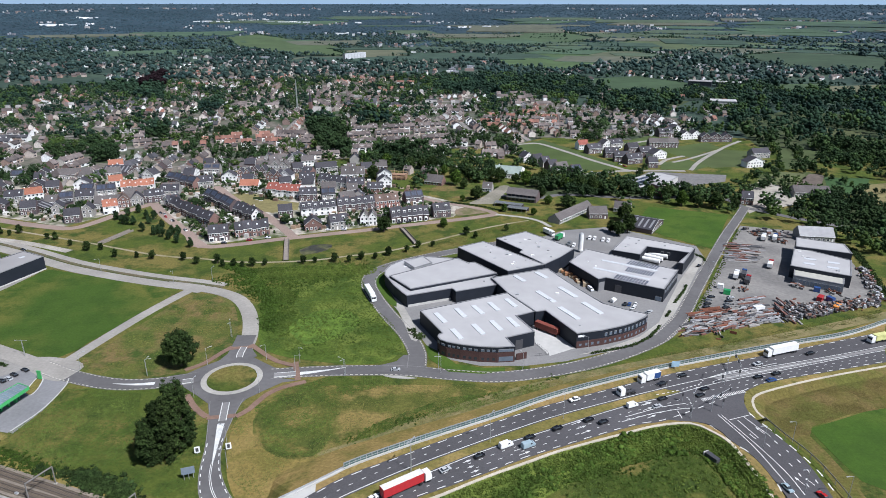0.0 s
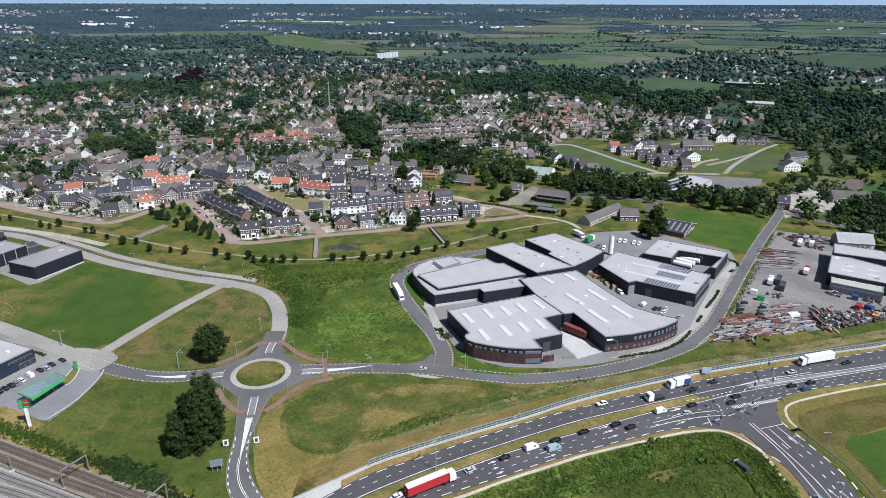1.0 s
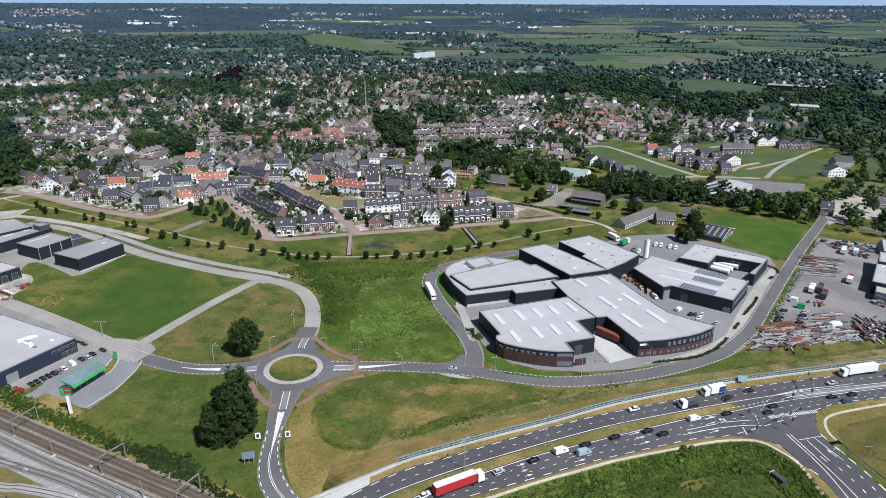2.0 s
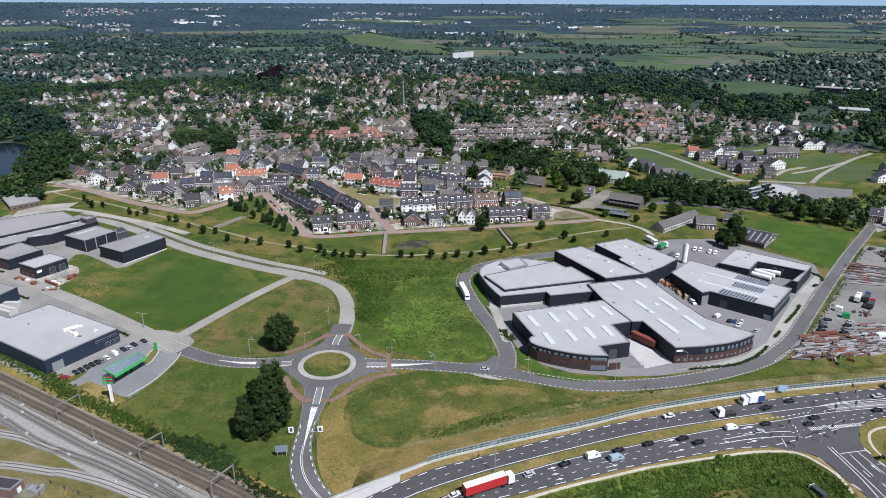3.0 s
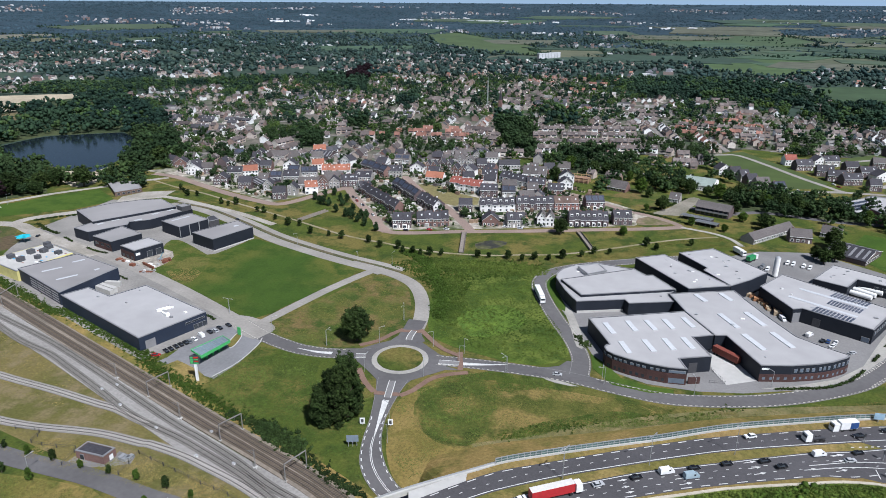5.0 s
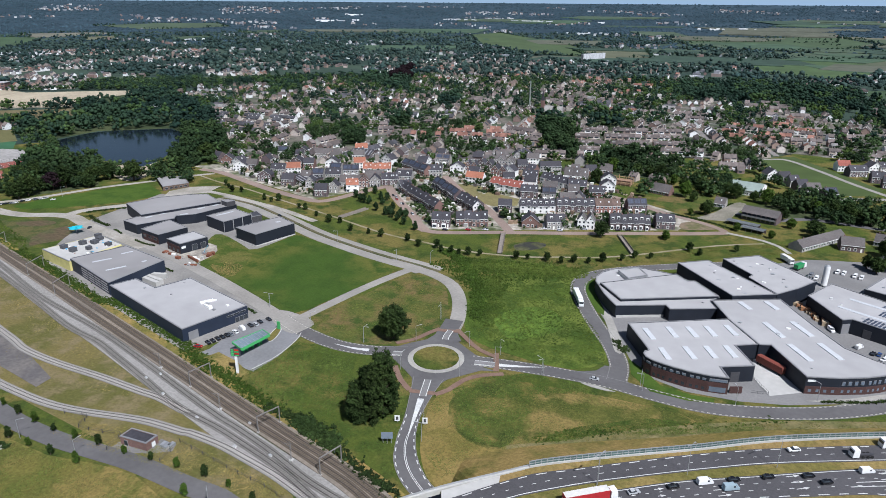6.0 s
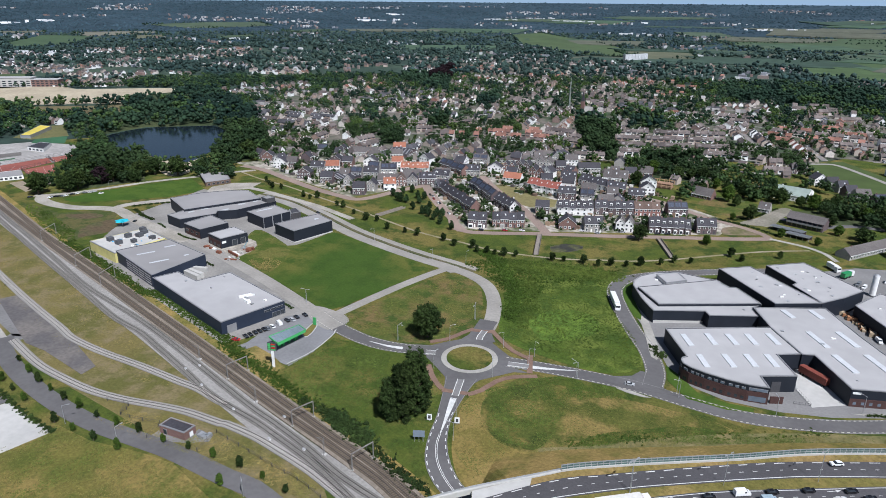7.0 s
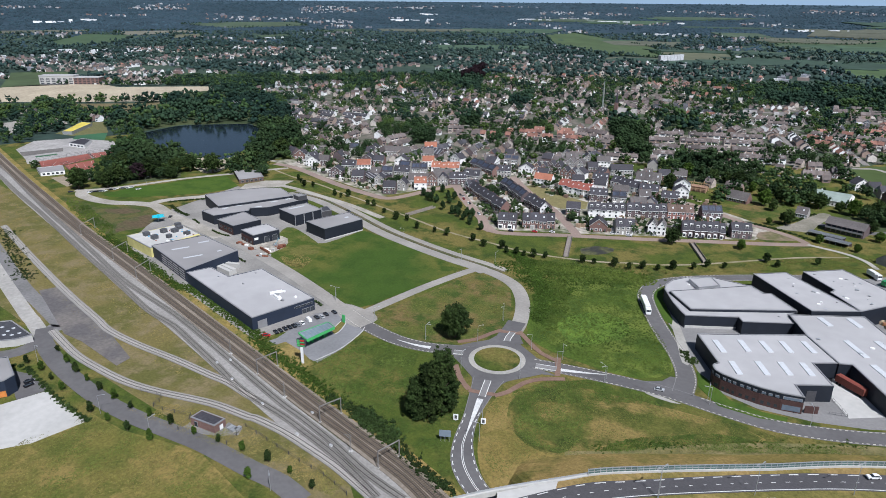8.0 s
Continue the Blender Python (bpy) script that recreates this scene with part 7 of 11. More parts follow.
stock = [o for o in scene.objects if o.name.startswith("house") and "terraced" not in o.get("label", "") and not any(c in o.get("label", "") for c in ("orange", "red tiled"))]
PLAZA = [[(-223.8, 482.6), (-187.2, 458.9), (-160.9, 466.4), (-148.1, 427.6), (-172.3, 422.1), (-203.5, 443.6)], [(-247.7, 431.9), (-230.1, 457.2), (-176.0, 416.6), (-167.3, 395.8), (-190.2, 382.2)]]
rnd = random.Random(31)
xs, ys = [p[0] for p in ESTATE], [p[1] for p in ESTATE]
lanes = [line3(pts) for _, pts, _ in PAVED]
made = 0
for _ in range(4000):
    p = Vector((rnd.uniform(min(xs), max(xs)), rnd.uniform(min(ys), max(ys)), 0))
    if made >= 48 or any(inside(p, q) for q in PLAZA) or not inside(p, ESTATE) or any((q - p).length < 13.5 for q in spots) or any((q.xy - p.xy).length < 9 for line in lanes for q in line):
        continue
    spots.append(p)
    copy_thing(rnd.choice(stock), pose(p.x, p.y, 0, 0, 0, rnd.choice((12, 20, 28, -10, 100))))
    made += 1

# sheds, shrubs and garden trees between the rows
GARDEN = [(-431.6, 432.7), (-403.9, 459.1), (-348.1, 481.5), (-294.0, 526.2), (-249.1, 544.3), (-207.8, 578.2), (-150.0, 575.8), (-71.3, 496.2), (-43.5, 440.2), (-104.4, 407.2), (-140.0, 390.9), (-193.2, 367.7), (-262.5, 439.1), (-286.9, 432.5), (-301.3, 391.6), (-360.1, 406.5)]
shed = Shape()
cs, rs = [], []
rnd = random.Random(12)
xs, ys = [p[0] for p in GARDEN], [p[1] for p in GARDEN]
keep_off = [line3(pts) for _, pts, _ in PAVED]
slab, hedge_s = Shape(), Shape()
while len(cs) < 2400:
    p = (rnd.uniform(min(xs), max(xs)), rnd.uniform(min(ys), max(ys)))
    if not inside(p, GARDEN) or inside(p, PLAZA[0]) or any((q.x - p[0]) ** 2 + (q.y - p[1]) ** 2 < 25 for line in keep_off for q in line):
        continue
    if rnd.random() < 0.16:
        w, d, h = rnd.uniform(0.9, 1.6), rnd.uniform(0.9, 1.8), rnd.uniform(1.8, 2.6)
        shed.box(p[0] - w, p[0] + w, p[1] - d, p[1] + d, 0, h)
        continue
    if any(inside(p, q) for q in PLAZA[:1]):
        continue
    if rnd.random() < 0.14:
        a, w, d = rnd.choice((0.42, 0.1, 1.99, 1.67)) + rnd.uniform(-0.06, 0.06), rnd.uniform(1.2, 2.6), rnd.uniform(0.8, 2.0)
        e, n = Vector((math.cos(a), math.sin(a))) * w, Vector((-math.sin(a), math.cos(a)))
        slab.obox(Vector(p) - e, Vector(p) + e, d * 2, 0.0, 0.09)
        hedge_s.obox(Vector(p) - e * 1.6 + n * (d + 0.6), Vector(p) + e * 1.6 + n * (d + 0.6), rnd.uniform(0.4, 0.8), 0.0, rnd.uniform(1.2, 1.9))
    r = rnd.uniform(0.4, 1.3)
    cs.append((p[0], p[1], r * 0.7))
    rs.append(r)
blobs("garden_shrubs", cs, rs, LEAF, "dark shrubs in the small gardens", "shrubs", 13, 0.9, 8, 0.4)
solid("garden_slabs", slab, ramp_mat("terrace_slabs", [(0.34, 0.33, 0.31), (0.22, 0.21, 0.21), (0.48, 0.47, 0.45), (0.30, 0.24, 0.20)]), "small paved terraces in the gardens", "paving", kind="stuff")
solid("garden_hedges", hedge_s, mat("hedge_leaves", (0.030, 0.050, 0.017), 0.95, 0.5, 1.2, 0.2, bump=0.3), "clipped hedges between the gardens", "hedges", kind="stuff")
solid("garden_sheds", shed, ramp_mat("shed_boards", [(0.30, 0.22, 0.15), (0.09, 0.08, 0.075), (0.40, 0.39, 0.37), (0.16, 0.11, 0.08), (0.6, 0.58, 0.55)]), "small sheds and covers in the gardens", "sheds", kind="stuff")

# ---- the older town: rows of houses and garden trees, thinning out ----
FIELDS = [
    ([(-1144.6, 2599.5), (-1079.2, 2759.0), (-855.4, 2554.5), (-607.0, 2280.5), (-487.8, 1889.2), (-644.0, 1913.4), (-943.4, 2225.1)], (0.085, 0.125, 0.04)),
    ([(-90.9, 1938.8), (74.4, 2147.7), (212.3, 1976.6), (210.0, 1747.4), (117.2, 1527.4), (-21.8, 1623.1)], (0.085, 0.135, 0.04)),
    ([(-372.6, 2690.8), (-88.5, 2836.3), (177.2, 2689.4), (289.3, 2538.4), (161.1, 2426.4), (-115.9, 2451.4)], (0.11, 0.14, 0.06)),
    ([(283.8, 2486.9), (581.9, 2809.1), (767.2, 2625.3), (902.8, 2502.4), (697.8, 2315.9), (407.0, 2189.7)], (0.10, 0.13, 0.05)),
    ([(139.1, 1365.2), (248.9, 1433.2), (338.0, 1291.1), (278.1, 1160.1), (155.6, 1145.5)], (0.06, 0.10, 0.035)),
    ([(613.4, 2026.7), (893.2, 2278.5), (992.8, 1971.4), (824.7, 1626.8), (649.5, 1705.4)], (0.05, 0.08, 0.032)),
    ([(-3.4, 689.8), (30.1, 724.5), (94.7, 617.2), (86.6, 593.7), (50.4, 578.9), (26.8, 621.2)], (0.085, 0.125, 0.035)),
    ([(104.3, 711.3), (159.8, 773.0), (178.1, 741.6), (126.4, 684.7)], (0.085, 0.12, 0.035)),
    ([(146.6, 687.0), (205.7, 732.2), (212.5, 703.1), (163.4, 649.2)], (0.085, 0.12, 0.035)),
    ([(137.7, 626.8), (164.9, 644.4), (178.4, 615.3), (161.7, 598.0), (132.3, 599.0)], (0.085, 0.12, 0.035)),
    ([(167.3, 654.7), (210.0, 694.3), (236.2, 689.0), (206.9, 618.6), (179.2, 608.7)], (0.09, 0.12, 0.04)),
    ([(206.7, 586.5), (260.1, 602.9), (304.1, 559.4), (290.8, 532.3), (247.6, 527.3), (217.3, 549.5)], (0.085, 0.11, 0.035)),
    ([(-1034, 463), (-984, 498), (-947, 471), (-940, 420), (-975, 392), (-1080, 425)], (0.055, 0.095, 0.03)),
    ([(-2229.9, 1173.4), (-2482.8, 1456.2), (-2325.7, 1557.2), (-2137.0, 1365.3), (-2064.1, 1151.1)], (0.07, 0.115, 0.045)),
    ([(-1216.9, 553.0), (-1431.7, 676.8), (-1358.4, 759.6), (-1166.7, 638.6)], (0.085, 0.12, 0.04)),
    ([(-1119.7, 783.0), (-1162.7, 878.8), (-1052.5, 934.2), (-1009.9, 888.6)], (0.08, 0.12, 0.04)),
    ([(-825.6, 503.8), (-867.1, 601.1), (-789.2, 589.6), (-780.1, 513.6)], (0.15, 0.135, 0.08)),
    ([(-360.3, 2678.4), (-93.6, 2934.4), (184.2, 3063.9), (325.1, 2737.0), (84.7, 2423.6), (-160.6, 2379.5)], (0.075, 0.115, 0.045)),
    ([(121.5, 2119.0), (358.0, 2182.4), (429.9, 1945.3), (293.5, 1835.7), (257.6, 1885.4)], (0.12, 0.135, 0.07)),
    ([(211.2, 2988.3), (442.1, 3013.3), (633.2, 2950.7), (599.3, 2780.1), (358.6, 2794.0)], (0.085, 0.115, 0.055)),
    ([(-572.6, 2077.1), (-378.0, 2227.3), (-305.1, 1946.1), (-401.8, 1835.4)], (0.15, 0.155, 0.085)),
    ([(-2650.1, 2001.1), (-2558.2, 2274.9), (-2386.7, 2456.5), (-2214.9, 2357.1), (-2354.7, 2035.6)], (0.085, 0.12, 0.06)),
    ([(-2254.5, 1673.0), (-2215.4, 1759.6), (-2115.0, 1688.2), (-2143.0, 1587.6)], (0.16, 0.16, 0.09)),
    ([(-2030.9, 1830.8), (-1986.1, 1980.1), (-1883.0, 1927.9), (-1872.0, 1764.8)], (0.075, 0.11, 0.05)),
    ([(-2032.3, 2205.3), (-1922.6, 2416.7), (-1852.3, 2291.4), (-1906.9, 2158.1)], (0.075, 0.11, 0.05)),
    ([(-342, 2767), (-43, 2882), (191, 2922), (185, 2812), (-328, 2660)], (0.16, 0.16, 0.09)),
    ([(201, 3093), (402, 3039), (380, 2956), (195, 2980)], (0.20, 0.19, 0.12)),
    ([(519, 2955), (840, 2886), (805, 2761), (518, 2819)], (0.085, 0.12, 0.055)),
    ([(542, 1280), (681, 1332), (620, 1208), (508, 1151)], (0.17, 0.165, 0.085)),
    ([(474, 1307), (571, 1337), (519, 1190), (440, 1157)], (0.07, 0.11, 0.04)),
    ([(-2519, 1592), (-2384, 1827), (-2279, 1826), (-2332, 1538)], (0.22, 0.21, 0.15)),
    ([(-1005, 972), (-884, 1091), (-835, 1048), (-931, 913)], (0.11, 0.13, 0.06)),
    ([(-2775, 1304), (-2647, 1555), (-2569, 1531), (-2665, 1250)], (0.15, 0.15, 0.10)),
    ([(274, 711), (308, 697), (270, 615), (234, 611)], (0.085, 0.115, 0.04)),
    ([(367, 846), (404, 813), (368, 722), (330, 738)], (0.10, 0.115, 0.045)),
    ([(-191.4, 543.0), (-175.6, 573.8), (-153.8, 582.6), (-149.6, 548.2), (-166.6, 533.9)], (0.085, 0.12, 0.035)),
    ([(-66.0, 510.2), (-55.4, 533.2), (-35.4, 531.7), (-34.1, 502.4), (-46.3, 483.7)], (0.10, 0.12, 0.04)),
]
OPEN = [[(-884.1, 360.3), (-728.4, 322.5), (-512.0, 256.0), (-463.0, 209.6), (-590.2, 230.1)], [(-1037.1, 466.8), (-1246.0, 585.3), (-1092.1, 698.2), (-916.6, 772.8), (-842.9, 679.7), (-895.3, 567.9)],
        [(-671.9, 433.8), (-682.7, 496.4), (-617.0, 551.7), (-557.2, 513.3), (-518.5, 473.8), (-494.1, 417.0), (-469.2, 382.1), (-516.1, 386.5), (-599.9, 401.8)],
        [(-685.8, 308.7), (-750.6, 367.9), (-704.8, 426.4), (-592.6, 362.2), (-550.2, 309.8), (-511.1, 276.5), (-508.4, 258.4), (-612.0, 293.0)]]
SAND_PLAIN = [(-1200, 500), (-1215, 561), (-1199, 637), (-1132, 678), (-1069, 668), (-990, 735), (-937, 774), (-907, 745), (-915, 693), (-905, 635), (-868, 606), (-905, 574), (-960, 532), (-1045, 468), (-1100, 436)]
OPEN.append(SAND_PLAIN)
OPEN.append([(-77.3, 490.0), (-68.8, 536.8), (-36.0, 530.6), (-13.0, 533.0), (3.7, 527.4), (24.9, 511.8), (39.1, 501.3), (54.9, 492.8), (82.6, 488.7), (74.3, 415.9), (26.1, 415.1), (-12.4, 431.8), (-42.6, 458.8)])
PLOTS = [("stubble_field", [(-941, 522), (-850, 594), (-804, 572), (-780, 504), (-898, 480)], (0.150, 0.125, 0.062), "brown and green stubble field between rows of trees"),
         ("hall_yard", [(-766, 343), (-860, 382), (-863, 409), (-831, 399), (-795, 366)], (0.30, 0.28, 0.25), "pale gravel yard beside the sports ground"),
         ("sports_lawn", [(-745, 384), (-790, 441), (-765, 454), (-705, 421), (-718, 388)], (0.135, 0.130, 0.052), "worn lawn round the sports hall"),
         ("dark_crop", [(265.8, 584.1), (303.0, 584.2), (287.4, 554.7), (258.1, 526.1), (247.5, 528.3)], (0.040, 0.085, 0.026), "dark green crop field beside the barn"),
         ("bare_soil", [(224.8, 547.5), (258.7, 596.2), (269.9, 593.1), (253.4, 558.5), (230.6, 533.5)], (0.135, 0.110, 0.090), "bare brown soil beside the barn"),
         ("ripe_grass", [(262.4, 519.8), (294.1, 563.1), (317.1, 573.6), (281.0, 501.1), (258.5, 499.8)], (0.195, 0.170, 0.075), "yellow ripe meadow"),
         ("pasture", [(205.2, 568.9), (234.5, 602.3), (254.5, 595.7), (249.9, 579.8), (221.7, 549.5)], (0.105, 0.120, 0.050), "pale green pasture"),
         ("sandy_yard", [(170.2, 483.6), (194.0, 551.7), (210.0, 565.4), (222.9, 539.9), (212.0, 512.7), (188.7, 490.6), (168.1, 468.5)], (0.36, 0.33, 0.28), "pale sandy yard before the barns"),
         ("school_lot", [(92.3, 547.9), (121.3, 589.3), (147.4, 585.2), (184.7, 583.4), (177.2, 560.0), (136.8, 537.5), (111.1, 522.0)], (0.17, 0.165, 0.16), "paved parking lot beside the school")]
for name, poly, col, label in PLOTS:
    sheet("plot", poly, 0.1, mat(name, col, 0.95, 0.25, 0.3, 0.03), label, "plot")
    OPEN.append(poly)
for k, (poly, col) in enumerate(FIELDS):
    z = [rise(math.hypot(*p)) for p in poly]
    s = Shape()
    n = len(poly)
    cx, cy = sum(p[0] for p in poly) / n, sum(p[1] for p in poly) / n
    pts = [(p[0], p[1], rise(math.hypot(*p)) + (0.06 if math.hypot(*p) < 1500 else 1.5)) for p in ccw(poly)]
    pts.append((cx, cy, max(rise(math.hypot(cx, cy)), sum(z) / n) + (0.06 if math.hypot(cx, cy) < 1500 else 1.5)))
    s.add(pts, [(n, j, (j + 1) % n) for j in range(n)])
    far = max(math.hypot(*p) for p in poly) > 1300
    # Fields past 1300 m get a bluish offset in their colour for haze.
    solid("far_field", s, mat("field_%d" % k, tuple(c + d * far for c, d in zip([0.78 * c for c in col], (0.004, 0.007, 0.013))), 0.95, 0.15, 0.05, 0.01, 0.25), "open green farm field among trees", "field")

TOWN = [(-388, 401), (-477, 479), (-593, 575), (-714, 697), (-743, 801), (-711, 876), (-775, 1041), (-723, 1081), (-681, 1086), (-595, 1007), (-585, 1059), (-821, 1557), (-740, 1665), (-458, 1512), (-237, 1301), (-107, 1107), (-13, 1104), (145, 935), (234, 875), (181, 757), (116, 733), (31, 739), (-6, 682), (-47, 676), (-209, 582), (-250, 545), (-295, 527), (-350, 485), (-404, 460), (-433, 435)]
TOWN_EAST = [(-151.6, 661.1), (-90.3, 688.8), (-30.0, 686.8), (-12.7, 660.3), (-4.6, 583.3), (-18.0, 537.3), (-51.7, 541.1), (-91.8, 548.3), (-126.1, 569.3)]
# closed stands of tall trees
WOODS = [[(-750.6, 442.8), (-862.7, 546.4), (-950.9, 685.6), (-871.4, 773.8), (-632.5, 628.2), (-454.7, 468.4), (-455.3, 391.5), (-562.2, 515.2), (-618.9, 550.4), (-679.0, 498.9), (-679.1, 448.3)],
         [(-515.5, 298.4), (-566.8, 332.5), (-598.7, 368.2), (-597.7, 390.0), (-547.7, 373.2), (-545.4, 394.4), (-472.5, 338.7), (-479.8, 318.8), (-491.8, 296.4)],
         [(390.2, 1297.3), (542.7, 1413.8), (714.5, 1336.1), (492.4, 901.1), (375.5, 957.3), (317.6, 1014.6)],
         [(-17.0, 512.3), (14.8, 530.0), (46.9, 530.1), (99.8, 522.2), (167.8, 516.6), (175.0, 498.6), (126.2, 502.3), (66.2, 498.6), (23.1, 501.7)],
         [(269.9, 875.1), (385.3, 984.1), (480.9, 921.9), (346.3, 646.0), (288.3, 689.6), (252.4, 713.5)],
         [(198.1, 483.7), (247.0, 516.1), (267.6, 484.6), (244.8, 416.0), (222.4, 441.2)],
         [(-964, 1136), (-949, 1236), (-812, 1191), (-676, 1189), (-599, 1095), (-540, 974), (-593, 987), (-779, 1141), (-825, 1069), (-857, 1004)],
         [(-269, 813), (-253, 860), (-191, 744), (-159, 618), (-186, 623), (-222, 706)],
         [(-444, 741), (-418, 759), (-375, 679), (-400, 669)],
         [(-436, 629), (-417, 643), (-372, 569), (-390, 562)],
         [(-142, 628), (-109, 651), (-63, 625), (-60, 573), (-105, 566), (-129, 570)],
         [(-231, 897), (-176, 919), (-150, 782), (-183, 771)],
         [(-198, 1602), (-108, 1709), (18, 1570), (93, 1339), (161, 1185), (120, 1065), (42, 1111), (-50, 1099), (-115, 1092)],
         [(-469, 940), (-443, 961), (-398, 867), (-424, 855)],
         [(108, 1038), (206, 1115), (263, 1056), (186, 911), (136, 930)]]
CLEAR = [[(-11.7, 665.9), (27.2, 730.6), (113.7, 715.4), (185.6, 776.0), (250.3, 725.1), (253.4, 659.5), (227.6, 599.2), (182.4, 567.8), (107.8, 571.1), (49.3, 564.4), (20.6, 581.9)], [(-408.3, 375.0), (-461.9, 428.1), (-431.6, 432.7), (-403.9, 459.1), (-348.1, 481.5), (-294.0, 526.2), (-249.1, 544.3), (-207.8, 578.2), (-150.0, 575.8), (-102.6, 514.4), (-69.4, 502.9), (-32.3, 483.9), (-3.1, 470.2), (11.7, 431.8), (35.7, 423.6), (70.7, 436.1), (102.4, 487.3), (165.3, 479.9), (218.4, 383.8), (102.8, 146.7), (-181.0, 42.7), (-519.2, 182.3), (-502.7, 350.1)]]


def boxed(polys):
    """Outlines with their bounds, for quick tests."""
    return [((min(p[0] for p in q), max(p[0] for p in q), min(p[1] for p in q), max(p[1] for p in q)), q) for q in polys]


def in_any(p, polys):
    return any(x0 < p[0] < x1 and y0 < p[1] < y1 and inside(p, q) for (x0, x1, y0, y1), q in polys)


PASTURES = []
prng = random.Random(19)
for _ in range(80):
    r, a = math.sqrt(prng.uniform(1750 ** 2, 3900 ** 2)), radians(prng.uniform(-34, 34 if prng.random() < 0.5 else 5))
    wide, deep, skew = prng.uniform(70, 240), prng.uniform(35, 100), prng.uniform(-0.02, 0.02)
    PASTURES.append([(-(r + v * deep) * math.sin(a + u * wide / r + skew * v), (r + v * deep) * math.cos(a + u * wide / r + skew * v)) for u, v in ((1, -1), (-1, -1), (-1, 1), (1, 1))])
NO_GO = boxed([f for f, _ in FIELDS] + OPEN + CLEAR[:1] + PASTURES + CLEAR[1:])
TOWN_B, WOODS_B = boxed([TOWN, TOWN_EAST]), boxed(WOODS)
rng = random.Random(77)


def polar(r0, r1):
    a = radians(rng.uniform(-30, 68))
    r = math.sqrt(rng.uniform(r0 * r0, r1 * r1))
    return (-r * math.sin(a), r * math.cos(a)), r


def free(p):
    return not in_any(p, NO_GO)


def lumps(p, size, z):
    return noise.noise(Vector((p[0] / size, p[1] / size, z)))


sheet("town_ground", TOWN, 0.02, mat("town_gardens", (0.135, 0.122, 0.100), 0.95, 0.5, 0.16, 0.03, other=(0.045, 0.066, 0.034)), "gardens, streets and yards of the old town", "ground")
walls_s, panes_s, streets_s = Shape(), Shape(), Shape()
taken = set()


def far_house(x, y, yaw, w, d, eave, ridge, roofs_s, storeys=0):
    c, s = math.cos(yaw), math.sin(yaw)

    def at(u, v, z):
        return (x + c * u - s * v, y + s * u + c * v, z)
    w, d = w / 2, d / 2
    walls_s.add([at(-w, -d, 0), at(w, -d, 0), at(w, d, 0), at(-w, d, 0), at(-w, -d, eave), at(w, -d, eave), at(w, d, eave), at(-w, d, eave), at(-w, 0, ridge), at(w, 0, ridge)],
                [(0, 1, 5, 4), (1, 2, 6, 9, 5), (2, 3, 7, 6), (3, 0, 4, 8, 7)])
    o = 0.3
    roofs_s.add([at(-w - o, -d - o, eave - 0.2), at(w + o, -d - o, eave - 0.2), at(w + o, 0, ridge + 0.15), at(-w - o, 0, ridge + 0.15), at(w + o, d + o, eave - 0.2), at(-w - o, d + o, eave - 0.2)],
                [(0, 1, 2, 3), (3, 2, 4, 5)])
    for k in range(storeys):
        z0, z1 = 0.9 + 2.7 * k, 2.2 + 2.7 * k
        for v in (-d - 0.05, d + 0.05):
            panes_s.add([at(-w * 0.72, v, z0), at(w * (0.3 if k == 0 else 0.72), v, z0), at(w * (0.3 if k == 0 else 0.72), v, z1), at(-w * 0.72, v, z1)], [(0, 1, 2, 3) if v < 0 else (3, 2, 1, 0)])
    if storeys:
        a, b, z = at(-w * 0.6, -0.35, 0), at(-w * 0.6 + 0.8, 0.35, 0), ridge - 0.6
        walls_s.box(min(a[0], b[0]), max(a[0], b[0]), min(a[1], b[1]), max(a[1], b[1]), z, ridge + 1.0)


# the crowns, by tone of leaf: near ones of many clumps, far ones of few
GROVES = {}


def town_tree(x, y, h, z=0.0, tone=None):
    r = math.hypot(x, y)
    if tone is None:
        tone = rng.choice(("dark", "dark", "dark", "mid", "mid", "mid", "light" if r < 1100 else "dark"))
    reach = "near" if r < 800 else "middle" if r < 1350 else "far"
    cs, rs = GROVES.setdefault((tone, reach), ([], []))
    wide = rng.uniform(0.38, 0.54) * h
    for k in range({"near": 17, "middle": 8, "far": 2}[reach]):
        a, q, u = rng.uniform(0, 6.283), math.sqrt(rng.random()) * wide * 0.75, rng.random()
        cs.append((x + q * math.cos(a), y + q * math.sin(a), z + h * (0.26 + 0.58 * u)))
        rs.append({"near": 0.145, "middle": 0.215, "far": 0.32}[reach] * h * rng.uniform(0.75, 1.25) * (1.1 - 0.35 * u))


TERRACES = [(-206, 690), (-196, 752), (-78, 798), (-60, 748), (-44, 676), (-98, 654), (-160, 622), (-180, 646)]
TOWN_TILES = (("brown_grey_tiles", (0.150, 0.126, 0.117)), ("slate_tiles", (0.075, 0.075, 0.083)), ("faded_red_tiles", (0.240, 0.122, 0.092)), ("pale_grey_roofing", (0.26, 0.25, 0.24)), ("dark_brown_tiles", (0.105, 0.088, 0.083)))
roof_sets = [Shape() for _ in TOWN_TILES]
qrng = random.Random(5)
quarters = []
for i in range(-22, 9):
    for j in range(3, 24):
        quarters.append((i * 95 + qrng.uniform(-30, 30), j * 95 + qrng.uniform(-30, 30), qrng.choice((0.25, -0.15, 0.45, 1.8, 0.1, 1.5)) + qrng.uniform(-0.12, 0.12),
                         qrng.uniform(21, 27), qrng.choice((0, 2, 0, 0, 4, 4, 1, 0)), qrng.random()))
